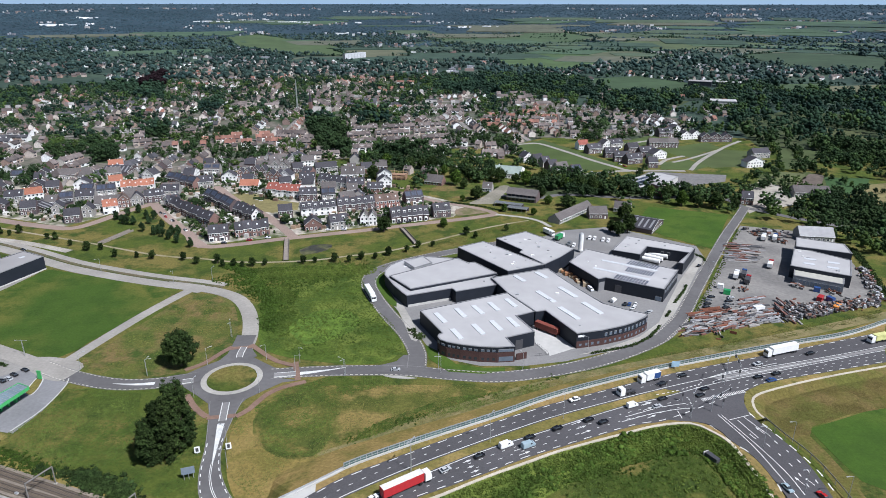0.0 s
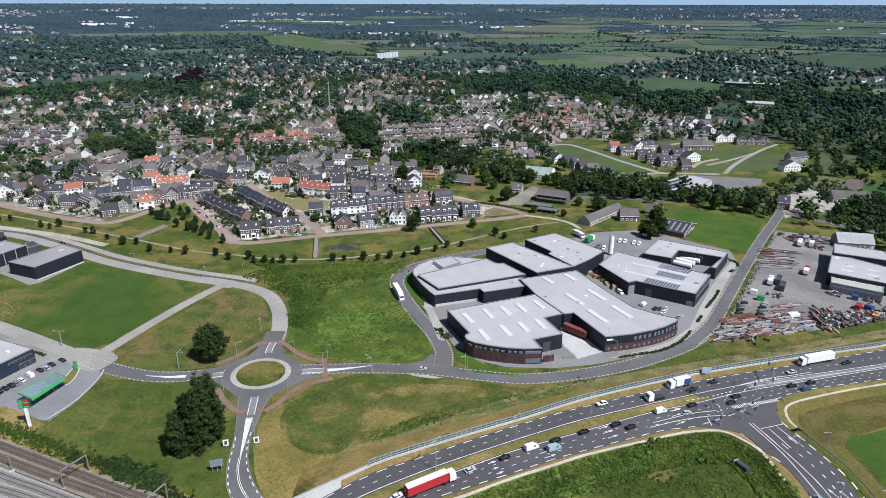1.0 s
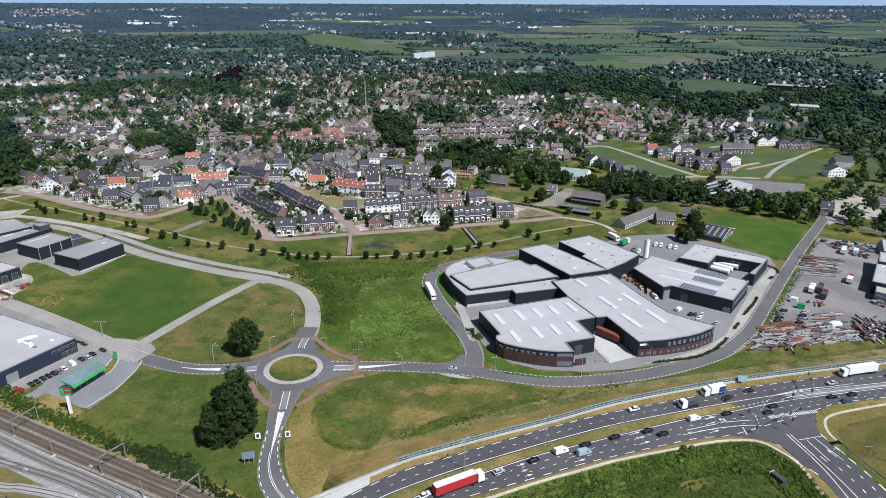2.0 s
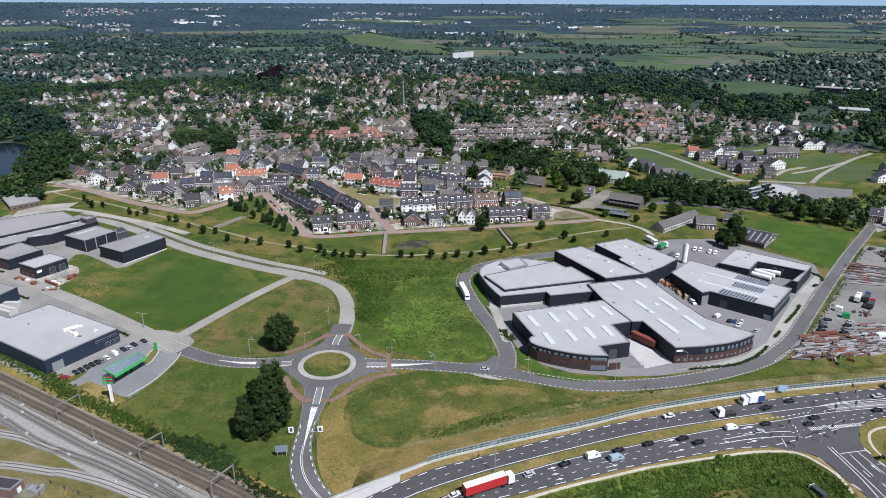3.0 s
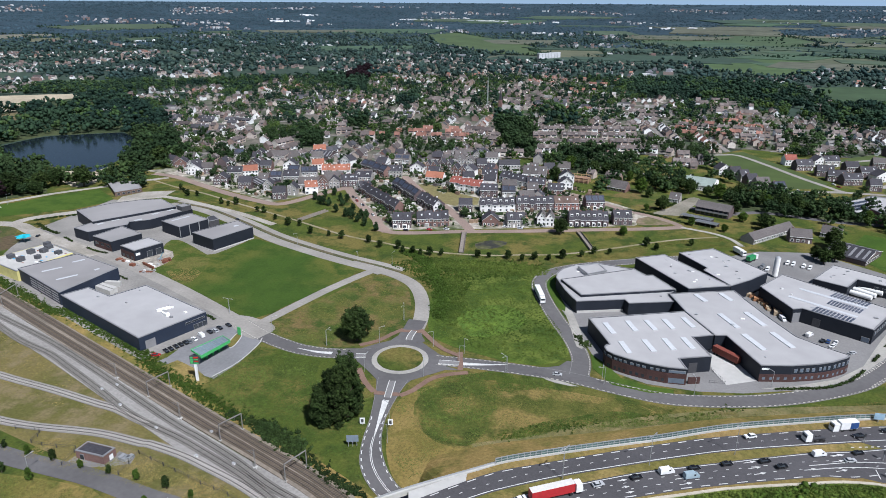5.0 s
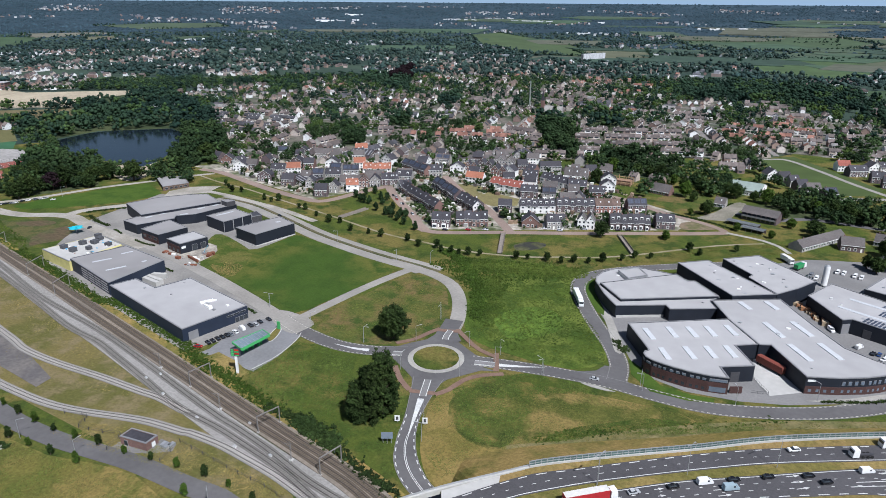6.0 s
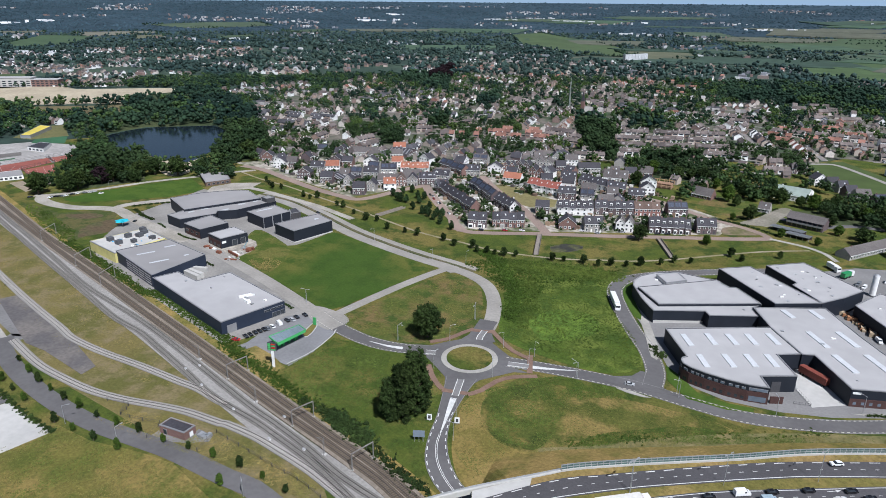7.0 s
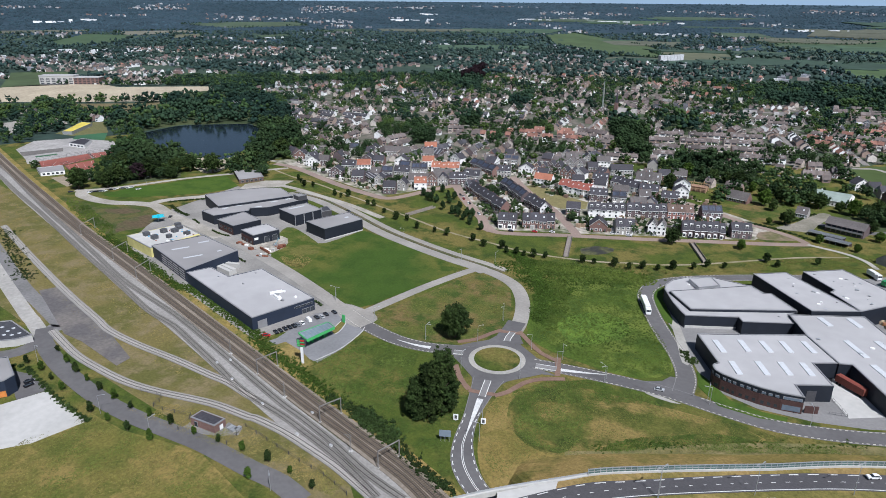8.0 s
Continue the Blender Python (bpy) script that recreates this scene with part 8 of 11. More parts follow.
for qx, qy, yaw, gap, tiles, style in quarters:
    c, sn = math.cos(yaw), math.sin(yaw)
    near = [q for q in quarters if 0 < math.hypot(q[0] - qx, q[1] - qy) < 190]

    def mine(x, y):
        return not any(math.hypot(q[0] - x, q[1] - y) < math.hypot(qx - x, qy - y) for q in near)
    v, row = -75.0, 0
    while v < 75:
        v += gap * (0.8 if row % 2 else 1.15) * qrng.uniform(0.9, 1.1)
        row += 1
        if row % 2:
            for k in range(-7, 8):
                x, y = qx + c * k * 10 - sn * (v + 9), qy + sn * k * 10 + c * (v + 9)
                if 420 < math.hypot(x, y) < 1150 and mine(x, y) and in_any((x, y), TOWN_B) and free((x, y)):
                    e = (c * 5, sn * 5)
                    streets_s.obox((x - e[0], y - e[1]), (x + e[0], y + e[1]), 6.0, 0.0, 0.07)
        u = -75 + qrng.uniform(0, 12)
        left = 0
        low = qrng.random() < 0.3
        w, d = qrng.uniform(5.2, 6.4), qrng.uniform(7.6, 8.8)
        eave, ridge = (2.8, qrng.uniform(5.2, 6.2)) if low else (qrng.uniform(4.2, 5.2), qrng.uniform(6.8, 8.2))
        kind = (tiles if tiles != 2 or qx > -800 else 4) if qrng.random() < 0.7 else qrng.choice((0, 1, 2, 3, 4, 4, 1))
        while u < 75:
            if left == 0:
                left = qrng.choice((2, 4, 4, 6)) if style < 0.6 else qrng.choice((1, 1, 2))
                u += qrng.uniform(5, 18) if style < 0.6 else qrng.uniform(6, 14)
            left -= 1
            u += w
            x, y = qx + c * u - sn * v, qy + sn * u + c * v
            r = math.hypot(x, y)
            if r > (2250 if x < -1.0 * y else 1800) or r < 420 or not mine(x, y):
                continue
            town, chance = in_any((x, y), TOWN_B), qrng.random()
            if town and r < 1150:
                keep = chance < (0.86 if r < 850 else 0.74 if r < 1000 else 0.62) and lumps((x, y), 60, 2.2) < 0.22 and not inside((x, y), TERRACES)
            elif town:
                keep = chance < 0.42 and lumps((x, y), 60, 2.2) < 0.1
            else:
                east = math.atan2(-x, y) < -0.07
                west = x < -0.8 * y and r > 1050
                keep = r > 860 and (chance < 0.5 and lumps((x, y), 150, 6.1) > 0.03 if west else chance < (0.2 if east else 0.34) and lumps((x, y), 110, 6.1) > 0.1)
            if not keep or in_any((x, y), WOODS_B) or not free((x, y)):
                continue
            taken.add((round(x / 8), round(y / 8)))
            side_on = style > 0.88
            far_house(x, y, yaw + (math.pi / 2 if side_on else 0), *((d, w) if side_on else (w, d)), eave, ridge, roof_sets[kind], (0 if r > 950 else 1 if low else 2))
            if qrng.random() < 0.4:
                o = qrng.uniform(8, 10.5) * qrng.choice((-1, 1))
                far_house(x - sn * o, y + c * o, yaw, 3.4, 4.4, 2.2, 2.5, roof_sets[3 if qrng.random() < 0.5 else 4])
            elif not side_on and qrng.random() < 0.5:
                far_house(x - sn * 2.2 * qrng.choice((-1, 1)), y + c * 2.2, yaw, 2.8, 2.2, ridge - 1.0, ridge - 0.6, roof_sets[3])
# long white terraces with brown roofs, gardens and sheds between them
for (ax, ay), (bx, by) in (((-196, 698), (-76, 748)), ((-182, 664), (-66, 713)), ((-168, 634), (-118, 656)), ((-98, 664), (-48, 684)), ((-196, 738), (-82, 784))):
    yaw, L = math.atan2(by - ay, bx - ax), math.hypot(bx - ax, by - ay)
    k, u = 0, 4.0
    while u < L - 4:
        x, y = ax + (bx - ax) * u / L, ay + (by - ay) * u / L
        if not in_any((x, y), WOODS_B):
            taken.update({(round(x / 8), round(y / 8)), (round((x + 3) / 8), round((y - 4) / 8))})
            far_house(x, y, yaw, 6.3, 8.2, 5.4, 8.2, roof_sets[(0, 4, 0)[k // 5 % 3]], 2)
            if k % 3 != 1:
                far_house(x + 1.8 * math.sin(yaw), y - 1.8 * math.cos(yaw), yaw, 2.6, 2.4, 6.8, 7.1, roof_sets[(3, 0)[k % 2]])
            if qrng.random() < 0.6:
                o = qrng.uniform(9, 12)
                far_house(x + math.sin(yaw) * o, y - math.cos(yaw) * o, yaw, 3.0, 3.6, 2.2, 2.5, roof_sets[qrng.choice((3, 0, 4))])
        k += 1
        u += 6.4 if k % 6 else 12.0
solid("far_house_walls", walls_s, ramp_mat("town_walls", [(0.30, 0.22, 0.18), (0.78, 0.78, 0.77), (0.50, 0.44, 0.39), (0.42, 0.36, 0.31), (0.82, 0.82, 0.81), (0.22, 0.16, 0.14), (0.62, 0.57, 0.52), (0.32, 0.25, 0.21)]), "brick and white walls of the older town houses", "houses", kind="stuff")
solid("far_house_windows", panes_s, GLASS_DARK, "dark window bands of the older town houses", "windows", kind="stuff")
solid("town_streets", streets_s, mat("worn_street_paving", (0.23, 0.21, 0.195), 0.92, 0.2, 0.5, 0.05, 0.25), "grey-brown paved streets of the old town", "streets", kind="stuff")
for (tile, col), sh in zip(TOWN_TILES, roof_sets):
    solid("far_house_roofs", sh, mat(tile, col, 0.85, 0.25, 0.3, 0.02, island=0.35), "roofs of the older town in %s" % tile.replace("_", " "), "roofs", kind="stuff")

# Undergrowth sheets; the shade of the crowns is put into their dark colour.
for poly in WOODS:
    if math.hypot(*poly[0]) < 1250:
        sheet("wood_ground", poly, 0.03 + 0.002 * WOODS.index(poly), mat("shade_toned_undergrowth", (0.030, 0.046, 0.018), 0.95, 0.4, 0.3, 0.03, other=(0.055, 0.068, 0.026)), "dark shaded ground under closed trees", "ground")
# garden trees in the town, groves, and the leafy suburb behind
for r0, r1, cell in ((400, 800, 6.5), (800, 1350, 9.0)):
    n = int(r1 / cell) + 1
    for i in range(-n, n):
        for j in range(0, n):
            p = ((i + rng.uniform(-0.5, 0.5)) * cell, (j + rng.uniform(-0.5, 0.5)) * cell)
            r, a = math.hypot(*p), math.degrees(math.atan2(-p[0], p[1]))
            if not r0 <= r < r1 or not -30 < a < 68:
                continue
            chance, built = rng.random(), (round(p[0] / 8), round(p[1] / 8)) in taken
            if in_any(p, WOODS_B):
                if chance < (0.72 if p[0] < 250 else 0.46) + 0.5 * lumps(p, 45, 5.5) and not built and not in_any(p, NO_GO[:-1]):
                    town_tree(p[0], p[1], (rng.uniform(6, 11) if rng.random() < 0.3 else rng.uniform(11, 20)) * (0.75 if r < 620 else 1.0), 0.0, "dark" if lumps(p, 30, 8.8) < 0.28 else "mid")
                continue
            if built or not free(p):
                continue
            if in_any(p, TOWN_B):
                if chance < 0.24 + 0.75 * lumps(p, 60, 2.2) + (0.20 if r > 850 else 0) + (0.1 if r > 1000 else 0):
                    town_tree(p[0], p[1], rng.uniform(3.5, 6.0) if rng.random() < 0.35 else rng.uniform(7, 13), 0.0, rng.choice(("dark", "dark", "mid")) if lumps(p, 35, 8.8) < 0.18 else rng.choice(("mid", "light")))
            elif p[0] < -0.8 * p[1] and r > 1050 and lumps(p, 150, 6.1) > 0.03:
                if chance < 0.36:
                    town_tree(p[0], p[1], rng.uniform(5, 10))
            elif (chance < 0.62 and lumps(p, 90, 7) > -0.12) if a < -5 and r > 700 else chance < (0.8 if r > 800 else 0.25) and (r > 800 or lumps(p, 75, 7) > -0.2):
                town_tree(p[0], p[1], rng.uniform(7, 15))
for poly, _ in FIELDS:
    for a, b in zip(poly, poly[1:] + poly[:1]):
        n = int(math.hypot(b[0] - a[0], b[1] - a[1]) / 11)
        for k in range(n):
            x, y = between(a, b, (k + rng.random()) / max(n, 1))
            r = math.hypot(x, y)
            if r > 760 and lumps((x, y), 90, 1) > -0.1:
                town_tree(x, y, rng.uniform(6, 12), rise(r), "dark")
for pts, tall in (([(129.0, 505.8), (143.7, 489.1), (154.6, 470.4)], 9), ([(269.1, 709.6), (238.0, 611.1), (203.5, 548.0)], 6), ([(212.0, 528.2), (229.7, 514.1), (272.7, 495.0)], 8), ([(264.4, 614.1), (272.7, 555.9), (290.8, 532.3)], 7),
                  ([(294.3, 664.2), (321.3, 655.0), (343.9, 641.1)], 8), ([(194.3, 561.6), (172.7, 533.9), (131.3, 525.7)], 8), ([(116.3, 592.8), (99.9, 550.8), (42.5, 533.2)], 7), ([(285.5, 711.5), (255.1, 596.1)], 5), ([(292.5, 712.3), (262.5, 597.0)], 5),
                  ([(-940, 550), (-910, 572)], 13), ([(-905, 580), (-872, 600), (-861, 630)], 13), ([(-1115, 668), (-1062, 693), (-1016, 742), (-982, 794), (-954, 836)], 13), ([(-945, 470), (-950, 505), (-948, 530)], 15), ([(-900, 476), (-840, 480), (-790, 490)], 13),
                  ([(-942, 416), (-905, 440), (-890, 465)], 14), ([(-800, 450), (-830, 440), (-866, 420)], 12),
                  ([(-13.6, 545.4), (24.4, 542.2), (68.9, 523.8), (97.9, 510.3)], 9), ([(167.9, 502.4), (188.6, 528.9), (230.0, 560.1)], 8)):
    for q in line3(pts, 7.0):
        town_tree(q.x + rng.uniform(-3, 3), q.y + rng.uniform(-3, 3), tall * rng.uniform(0.6, 1.15))
for a, b in (((-194, 712), (-72, 762)), ((-184, 680), (-64, 729)), ((-172, 648), (-62, 696)), ((-196, 754), (-84, 800))):
    for k in range(26):
        x, y = between(a, b, rng.random())
        town_tree(x + rng.uniform(-4, 4), y + rng.uniform(-4, 4), rng.uniform(3, 9))
gxs, gys = [p[0] for p in GARDEN], [p[1] for p in GARDEN]
for _ in range(900):
    p = (rng.uniform(min(gxs), max(gxs)), rng.uniform(min(gys), max(gys)))
    if inside(p, GARDEN) and not any(inside(p, q) for q in PLAZA[:1]) and not any((q.x - p[0]) ** 2 + (q.y - p[1]) ** 2 < 24 for line in keep_off for q in line) and not any((q.x - p[0]) ** 2 + (q.y - p[1]) ** 2 < 30 for q in spots):
        town_tree(p[0], p[1], rng.choice((3.0, 3.6, 4.4, 6.0, 7.5)))
# woods and gardens beyond the town
for _ in range(19000):
    p, r = polar(1350, 2950)
    if r > 2450 and rng.random() < (r - 2450) / 620:
        continue
    if p[0] < -0.8 * p[1] and r < 2250 and lumps(p, 150, 6.1) > 0.03 and rng.random() < 0.55:
        continue
    if free(p) and lumps(p, 240, 3) > -0.34:
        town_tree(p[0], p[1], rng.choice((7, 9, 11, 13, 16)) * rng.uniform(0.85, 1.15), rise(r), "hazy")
MID_LEAF = mat("garden_leaves", (0.036, 0.066, 0.024), 0.95, 0.4, 0.12, 0.009, other=(0.050, 0.082, 0.028), island=0.16, spec=0.1)
PALE_LEAF = mat("pale_garden_leaves", (0.056, 0.088, 0.022), 0.95, 0.4, 0.12, 0.02, other=(0.044, 0.076, 0.024), island=0.15, spec=0.1)
# Crowns beyond the town: blue haze is painted into the leaf colour.
HAZE_BLUE_LEAF = mat("haze_blue_leaves", (0.025, 0.046, 0.043), 0.95, 0.4, 0.05, 0.006, other=(0.046, 0.073, 0.060), island=0.4, spec=0.1)
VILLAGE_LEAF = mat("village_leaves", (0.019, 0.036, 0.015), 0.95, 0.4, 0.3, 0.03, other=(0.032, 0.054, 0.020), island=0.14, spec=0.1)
TONES = {"dark": (FAR_LEAF, "dark green"), "mid": (MID_LEAF, "fresh green"), "light": (PALE_LEAF, "yellow-green"), "hazy": (HAZE_BLUE_LEAF, "hazy dark green")}
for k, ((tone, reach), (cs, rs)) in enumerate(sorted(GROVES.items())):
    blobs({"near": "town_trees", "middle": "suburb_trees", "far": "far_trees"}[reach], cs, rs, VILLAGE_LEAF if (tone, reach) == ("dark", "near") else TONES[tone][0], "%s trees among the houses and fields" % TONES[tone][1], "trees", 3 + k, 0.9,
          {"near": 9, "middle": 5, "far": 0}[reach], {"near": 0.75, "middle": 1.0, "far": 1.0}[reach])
# the wooded distance: low dark crowns and strips of pasture
RINGS = [0, 1500, 2000, 2300, 2600, 3000, 3400, 3800, 4200, 4600, 4850]


def ground_z(r):
    return float(np.interp(r, RINGS, [rise(q) for q in RINGS]))


cs, rs = [], []
while len(cs) < 22000:
    p, r = polar(2350, 4830)
    a = math.atan2(p[0], p[1])
    if free(p) and noise.noise(Vector((a * 14, r / 170, 2.5))) > -0.5:
        h = rng.uniform(4, 8.5)
        cs.append((p[0], p[1], ground_z(r)))
        rs.append(h)
# The blue in this forest colour stands in for haze over the distance.
FOREST = mat("haze_blue_forest", (0.023, 0.045, 0.058), 1.0, 0.3, 0.012, 0.0016, other=(0.034, 0.060, 0.078), island=0.2)
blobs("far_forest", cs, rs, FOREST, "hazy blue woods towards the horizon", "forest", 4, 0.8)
# Pasture tones are muted and blued; the haze is in these colours.
TURF = [mat("haze_tinted_pasture", c, 0.95, 0.3, 0.03, 0.004, other=tuple(1.2 * q for q in c)) for c in ((0.050, 0.084, 0.050),)] + [mat("far_" + n, c, 0.95, 0.3, 0.03, 0.004) for n, c in (("hay", (0.070, 0.100, 0.062)), ("clover", (0.042, 0.072, 0.050)), ("stubble", (0.105, 0.112, 0.080)))]
for k, poly in enumerate(PASTURES):
    q = [(x, y, ground_z(math.hypot(x, y)) + (2.0 if math.hypot(x, y) > 2250 else 0.5) + 0.04 * k) for x, y in poly]
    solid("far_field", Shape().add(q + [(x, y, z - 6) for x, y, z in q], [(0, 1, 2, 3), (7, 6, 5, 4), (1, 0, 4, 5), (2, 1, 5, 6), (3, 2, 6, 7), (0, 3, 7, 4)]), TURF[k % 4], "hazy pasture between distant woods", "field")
# specks of far villages, and the long pale sheds of the far trading estates
s = Shape()
for _ in range(9000):
    p, r = polar(1350, 4500)
    a = math.atan2(p[0], p[1])
    if noise.noise(Vector((a * 9, r / 230, 9))) < (0.24 if r > 2200 else 0.02) or not free(p):
        continue
    w, d = rng.choice((2.0, 2.6, 3.2, 4.5, 9)) * rng.uniform(0.8, 1.2), rng.uniform(2, 4)
    z = ground_z(r)
    s.box(p[0] - w, p[0] + w, p[1] - d, p[1] + d, z, z + rng.uniform(4, 7.5) + (r > 2400) * 1.5)
solid("far_buildings", s, ramp_mat("far_building_paint", [(0.62, 0.62, 0.62), (0.26, 0.21, 0.19), (0.45, 0.43, 0.42), (0.30, 0.31, 0.34), (0.24, 0.17, 0.15), (0.20, 0.20, 0.22)]), "pale buildings of distant villages", "buildings", kind="stuff")
s = Shape()
for a, b, n in (((-2095, 2851), (-1933, 2927), 7), ((-2193, 3254), (-2132, 3285), 3), ((-1591, 3269), (-1336, 3356), 12), ((-1285, 3337), (-797, 3459), 16), ((-865, 2847), (-648, 2888), 9), ((-2121, 2861), (-1942, 3010), 6),
                ((-2179, 3230), (-2104, 3289), 3), ((-3073, 1563), (-2980, 1706), 6), ((-3080, 1713), (-2991, 1844), 5), ((1075, 3736), (1759, 3575), 5), ((-397, 3262), (-51, 3296), 8), ((-1945, 1019), (-1735, 1190), 12), ((-1888, 1804), (-1812, 1853), 5)):
    for k in range(n):
        x, y = between(a, b, rng.random())
        far = rng.uniform(-40, 40)
        r = math.hypot(x, y)
        x, y = x * (1 + far / r), y * (1 + far / r)
        w, d, h = rng.choice((5, 8, 12, 18)) * rng.uniform(0.8, 1.2), rng.uniform(6, 14), rng.uniform(4.5, 8)
        e = Vector((y, -x)).normalized() * w
        s.obox((x - e.x, y - e.y), (x + e.x, y + e.y), d, ground_z(r) - 1, ground_z(r) + h)
solid("far_sheds", s, ramp_mat("far_shed_paint", [(0.74, 0.75, 0.76), (0.55, 0.56, 0.58), (0.80, 0.80, 0.80), (0.42, 0.44, 0.48)]), "long white sheds of distant trading estates", "sheds", kind="stuff")
# lake and sand
sheet("lake", [(-670.2, 435.0), (-674.5, 492.8), (-637.1, 531.3), (-612.9, 545.0), (-562.2, 515.2), (-529.3, 480.8), (-510.4, 441.0), (-496.2, 409.7), (-501.6, 396.4), (-539.1, 400.3), (-571.8, 399.0), (-618.1, 412.5)], 0.12, WATER, "dark still bathing lake ringed by trees", "lake", True)
sheet("beach", [(-542.1, 398.3), (-504.1, 398.5), (-496.6, 419.2), (-466.4, 383.9), (-466.3, 359.0), (-506.3, 374.6)], 0.08, SAND, "pale sandy beach by the lake", "beach", True)
sheet("sand_plain", SAND_PLAIN, 0.06, SAND, "bare pale sand of a building site", "sand")
sheet("rubble_ground", [(-310.8, 258.7), (-307.9, 275.2), (-288.2, 276.9), (-278.0, 262.4), (-280.2, 246.1), (-294.1, 248.0)], 0.09, mat("rubble_sand", (0.36, 0.33, 0.28), 0.95, 0.35, 0.5, 0.1, other=(0.22, 0.20, 0.17)), "pale sandy ground strewn with rubble", "ground", True)
# ---- rails ----
RUST_SLEEPER = mat("rust_stained_sleeper", (0.135, 0.108, 0.082), 0.9, 0.25, 1, coarse_var=0)
TRACKS = [
    ("main_track", M_NEAR, RUST_SLEEPER, 0.45),
    ("main_track", M_FAR, RUST_SLEEPER, 0.45),
    ("siding", [(-647.4, 278.1), (-590.3, 262.4), (-528.4, 243.3), (-455.8, 221.6), (-429.2, 214.5), (-366.9, 196.8), (-310.8, 180.8), (-248.5, 168.3), (-167.5, 146.2), (-147.8, 141.7), (-129.5, 137.0), (-112.2, 131.6), (-102.1, 129.3), (-93.2, 127.7)], OLD_SLEEPER, 0.3),
    ("siding", [(-655.6, 272.5), (-598.8, 256.7), (-535.4, 238.6), (-471.8, 221.8), (-435.5, 211.7), (-370.4, 193.4), (-313.5, 178.1), (-270.9, 166.3), (-246.9, 162.5), (-230.8, 158.0), (-203.6, 150.0), (-179.3, 142.6), (-154.3, 138.9), (-140.6, 136.0), (-125.5, 132.5), (-112.8, 128.6), (-100.3, 124.1)], OLD_SLEEPER, 0.3),
    ("siding", [(-287.8, 129.8), (-272.0, 126.2), (-256.7, 123.3), (-241.2, 122.2), (-222.7, 122.1), (-206.6, 124.4), (-189.6, 128.7), (-178.5, 130.9), (-163.4, 132.0), (-161.9, 132.6), (-147.9, 132.5), (-135.9, 131.0), (-122.4, 128.9), (-112.6, 126.6), (-101.3, 123.5)], SLEEPER, 0.28),
    ("siding", [(-459.9, 192.5), (-395.9, 175.0), (-340.0, 160.6), (-310.5, 153.6), (-282.0, 147.4), (-267.3, 143.9), (-245.8, 142.8), (-220.6, 143.5), (-196.4, 143.3), (-187.9, 143.5), (-173.8, 141.5), (-169.7, 141.7)], SLEEPER, 0.26),
]
for nm, pts, sl, z in TRACKS:
    line = line3(pts, 3.0)
    if z > 0.29:
        solid("track_bed", band(Shape(), line, 3.3, z - 0.2, z + 0.01), mat("oily_brown_ballast", (0.098, 0.078, 0.058), 0.97, 0.25, 1.0, 0.05) if z > 0.4 else mat("oily_grey_ballast", (0.175, 0.165, 0.150), 0.97, 0.25, 1.0, 0.05), "stained ballast between the rails", "rail bed")
    else:
        solid("ballast_bed", band(Shape(), line, 3.8, -0.1, z - 0.02), PALE_BALLAST, "pale gravel bed under a curved siding", "rail bed")
    th = thing(nm, "railway track with steel rails on sleepers", "railway track", "railway tracks", at=pose(line[0].x, line[0].y, 0))
    inv = Matrix.Translation((-line[0].x, -line[0].y, 0))
    for sgn in (1, -1):
        on_roof(th, inv, "rail", band(Shape(), side(line, 0.76 * sgn), 0.16, z, z + 0.2), RAIL, "dark steel rail")
    s = Shape()
    total = sum((b - a).length for a, b in zip(line, line[1:]))
    pts2 = resample(line, int(total / 0.9))
    for a, b in zip(pts2, pts2[1:]):
        d = (b - a).normalized()
        nrm = Vector((-d.y, d.x, 0)) * 1.3
        s.obox(a - nrm, a + nrm, 0.34, z - 0.05, z + 0.07)
    tagged(on_roof(th, inv, "sleeper", s, sl, "row of sleepers"), kind="stuff")


PORTAL = mat("weathered_portal_steel", (0.20, 0.19, 0.18), 0.6, 0.15, 1, coarse_var=0)


def portal(a, b, h=7.0):
    a, b = Vector(a), Vector(b)
    th = thing("catenary_portal", "grey steel catenary portal over the tracks", "catenary portal", "catenary portals", at=pose(a.x, a.y, 0))
    d = b - a
    for p in ((0, 0), (d.x, d.y)):
        part("post", Shape().box(p[0] - 0.13, p[0] + 0.13, p[1] - 0.13, p[1] + 0.13, 0, h), PORTAL, th)
        part("footing", Shape().box(p[0] - 0.45, p[0] + 0.45, p[1] - 0.45, p[1] + 0.45, -0.1, 0.6), CONCRETE, th)
    part("beam", Shape().obox((0, 0), (d.x, d.y), 0.25, h - 0.35, h), PORTAL, th)
    for t in (0.3, 0.7):
        part("hanger", Shape().box(d.x * t - 0.06, d.x * t + 0.06, d.y * t - 0.06, d.y * t + 0.06, h - 1.6, h - 0.4), DARK_METAL, th)


for a, b in (((-140.1, 143.1), (-137.3, 151.2)), ((-107.9, 134.7), (-105.6, 143.0)), ((-182.8, 153.8), (-180.8, 162.6)), ((-344.4, 195.7), (-349.0, 207.8)), ((-308.3, 185.9), (-312.6, 197.2)), ((-400.3, 209.8), (-407.1, 223.0))):
    portal(a, b)
for p in ((-200.3, 155.2), (-203.2, 150.7), (-188.2, 145.5), (-165.5, 140.0), (-146.2, 145.7), (-128.1, 135.1), (-141.9, 133.5)):
    box = thing("track_box", "small white signalling box beside the track", "signal box", "signal boxes", at=pose(p[0], p[1], 0.2, 0, 0, -15))
    part("body", Shape().box(-0.55, 0.55, -0.35, 0.35, 0, 0.55), WHITE, box)
    part("lid", Shape().box(-0.6, 0.6, -0.4, 0.4, 0.55, 0.65), METAL, box)
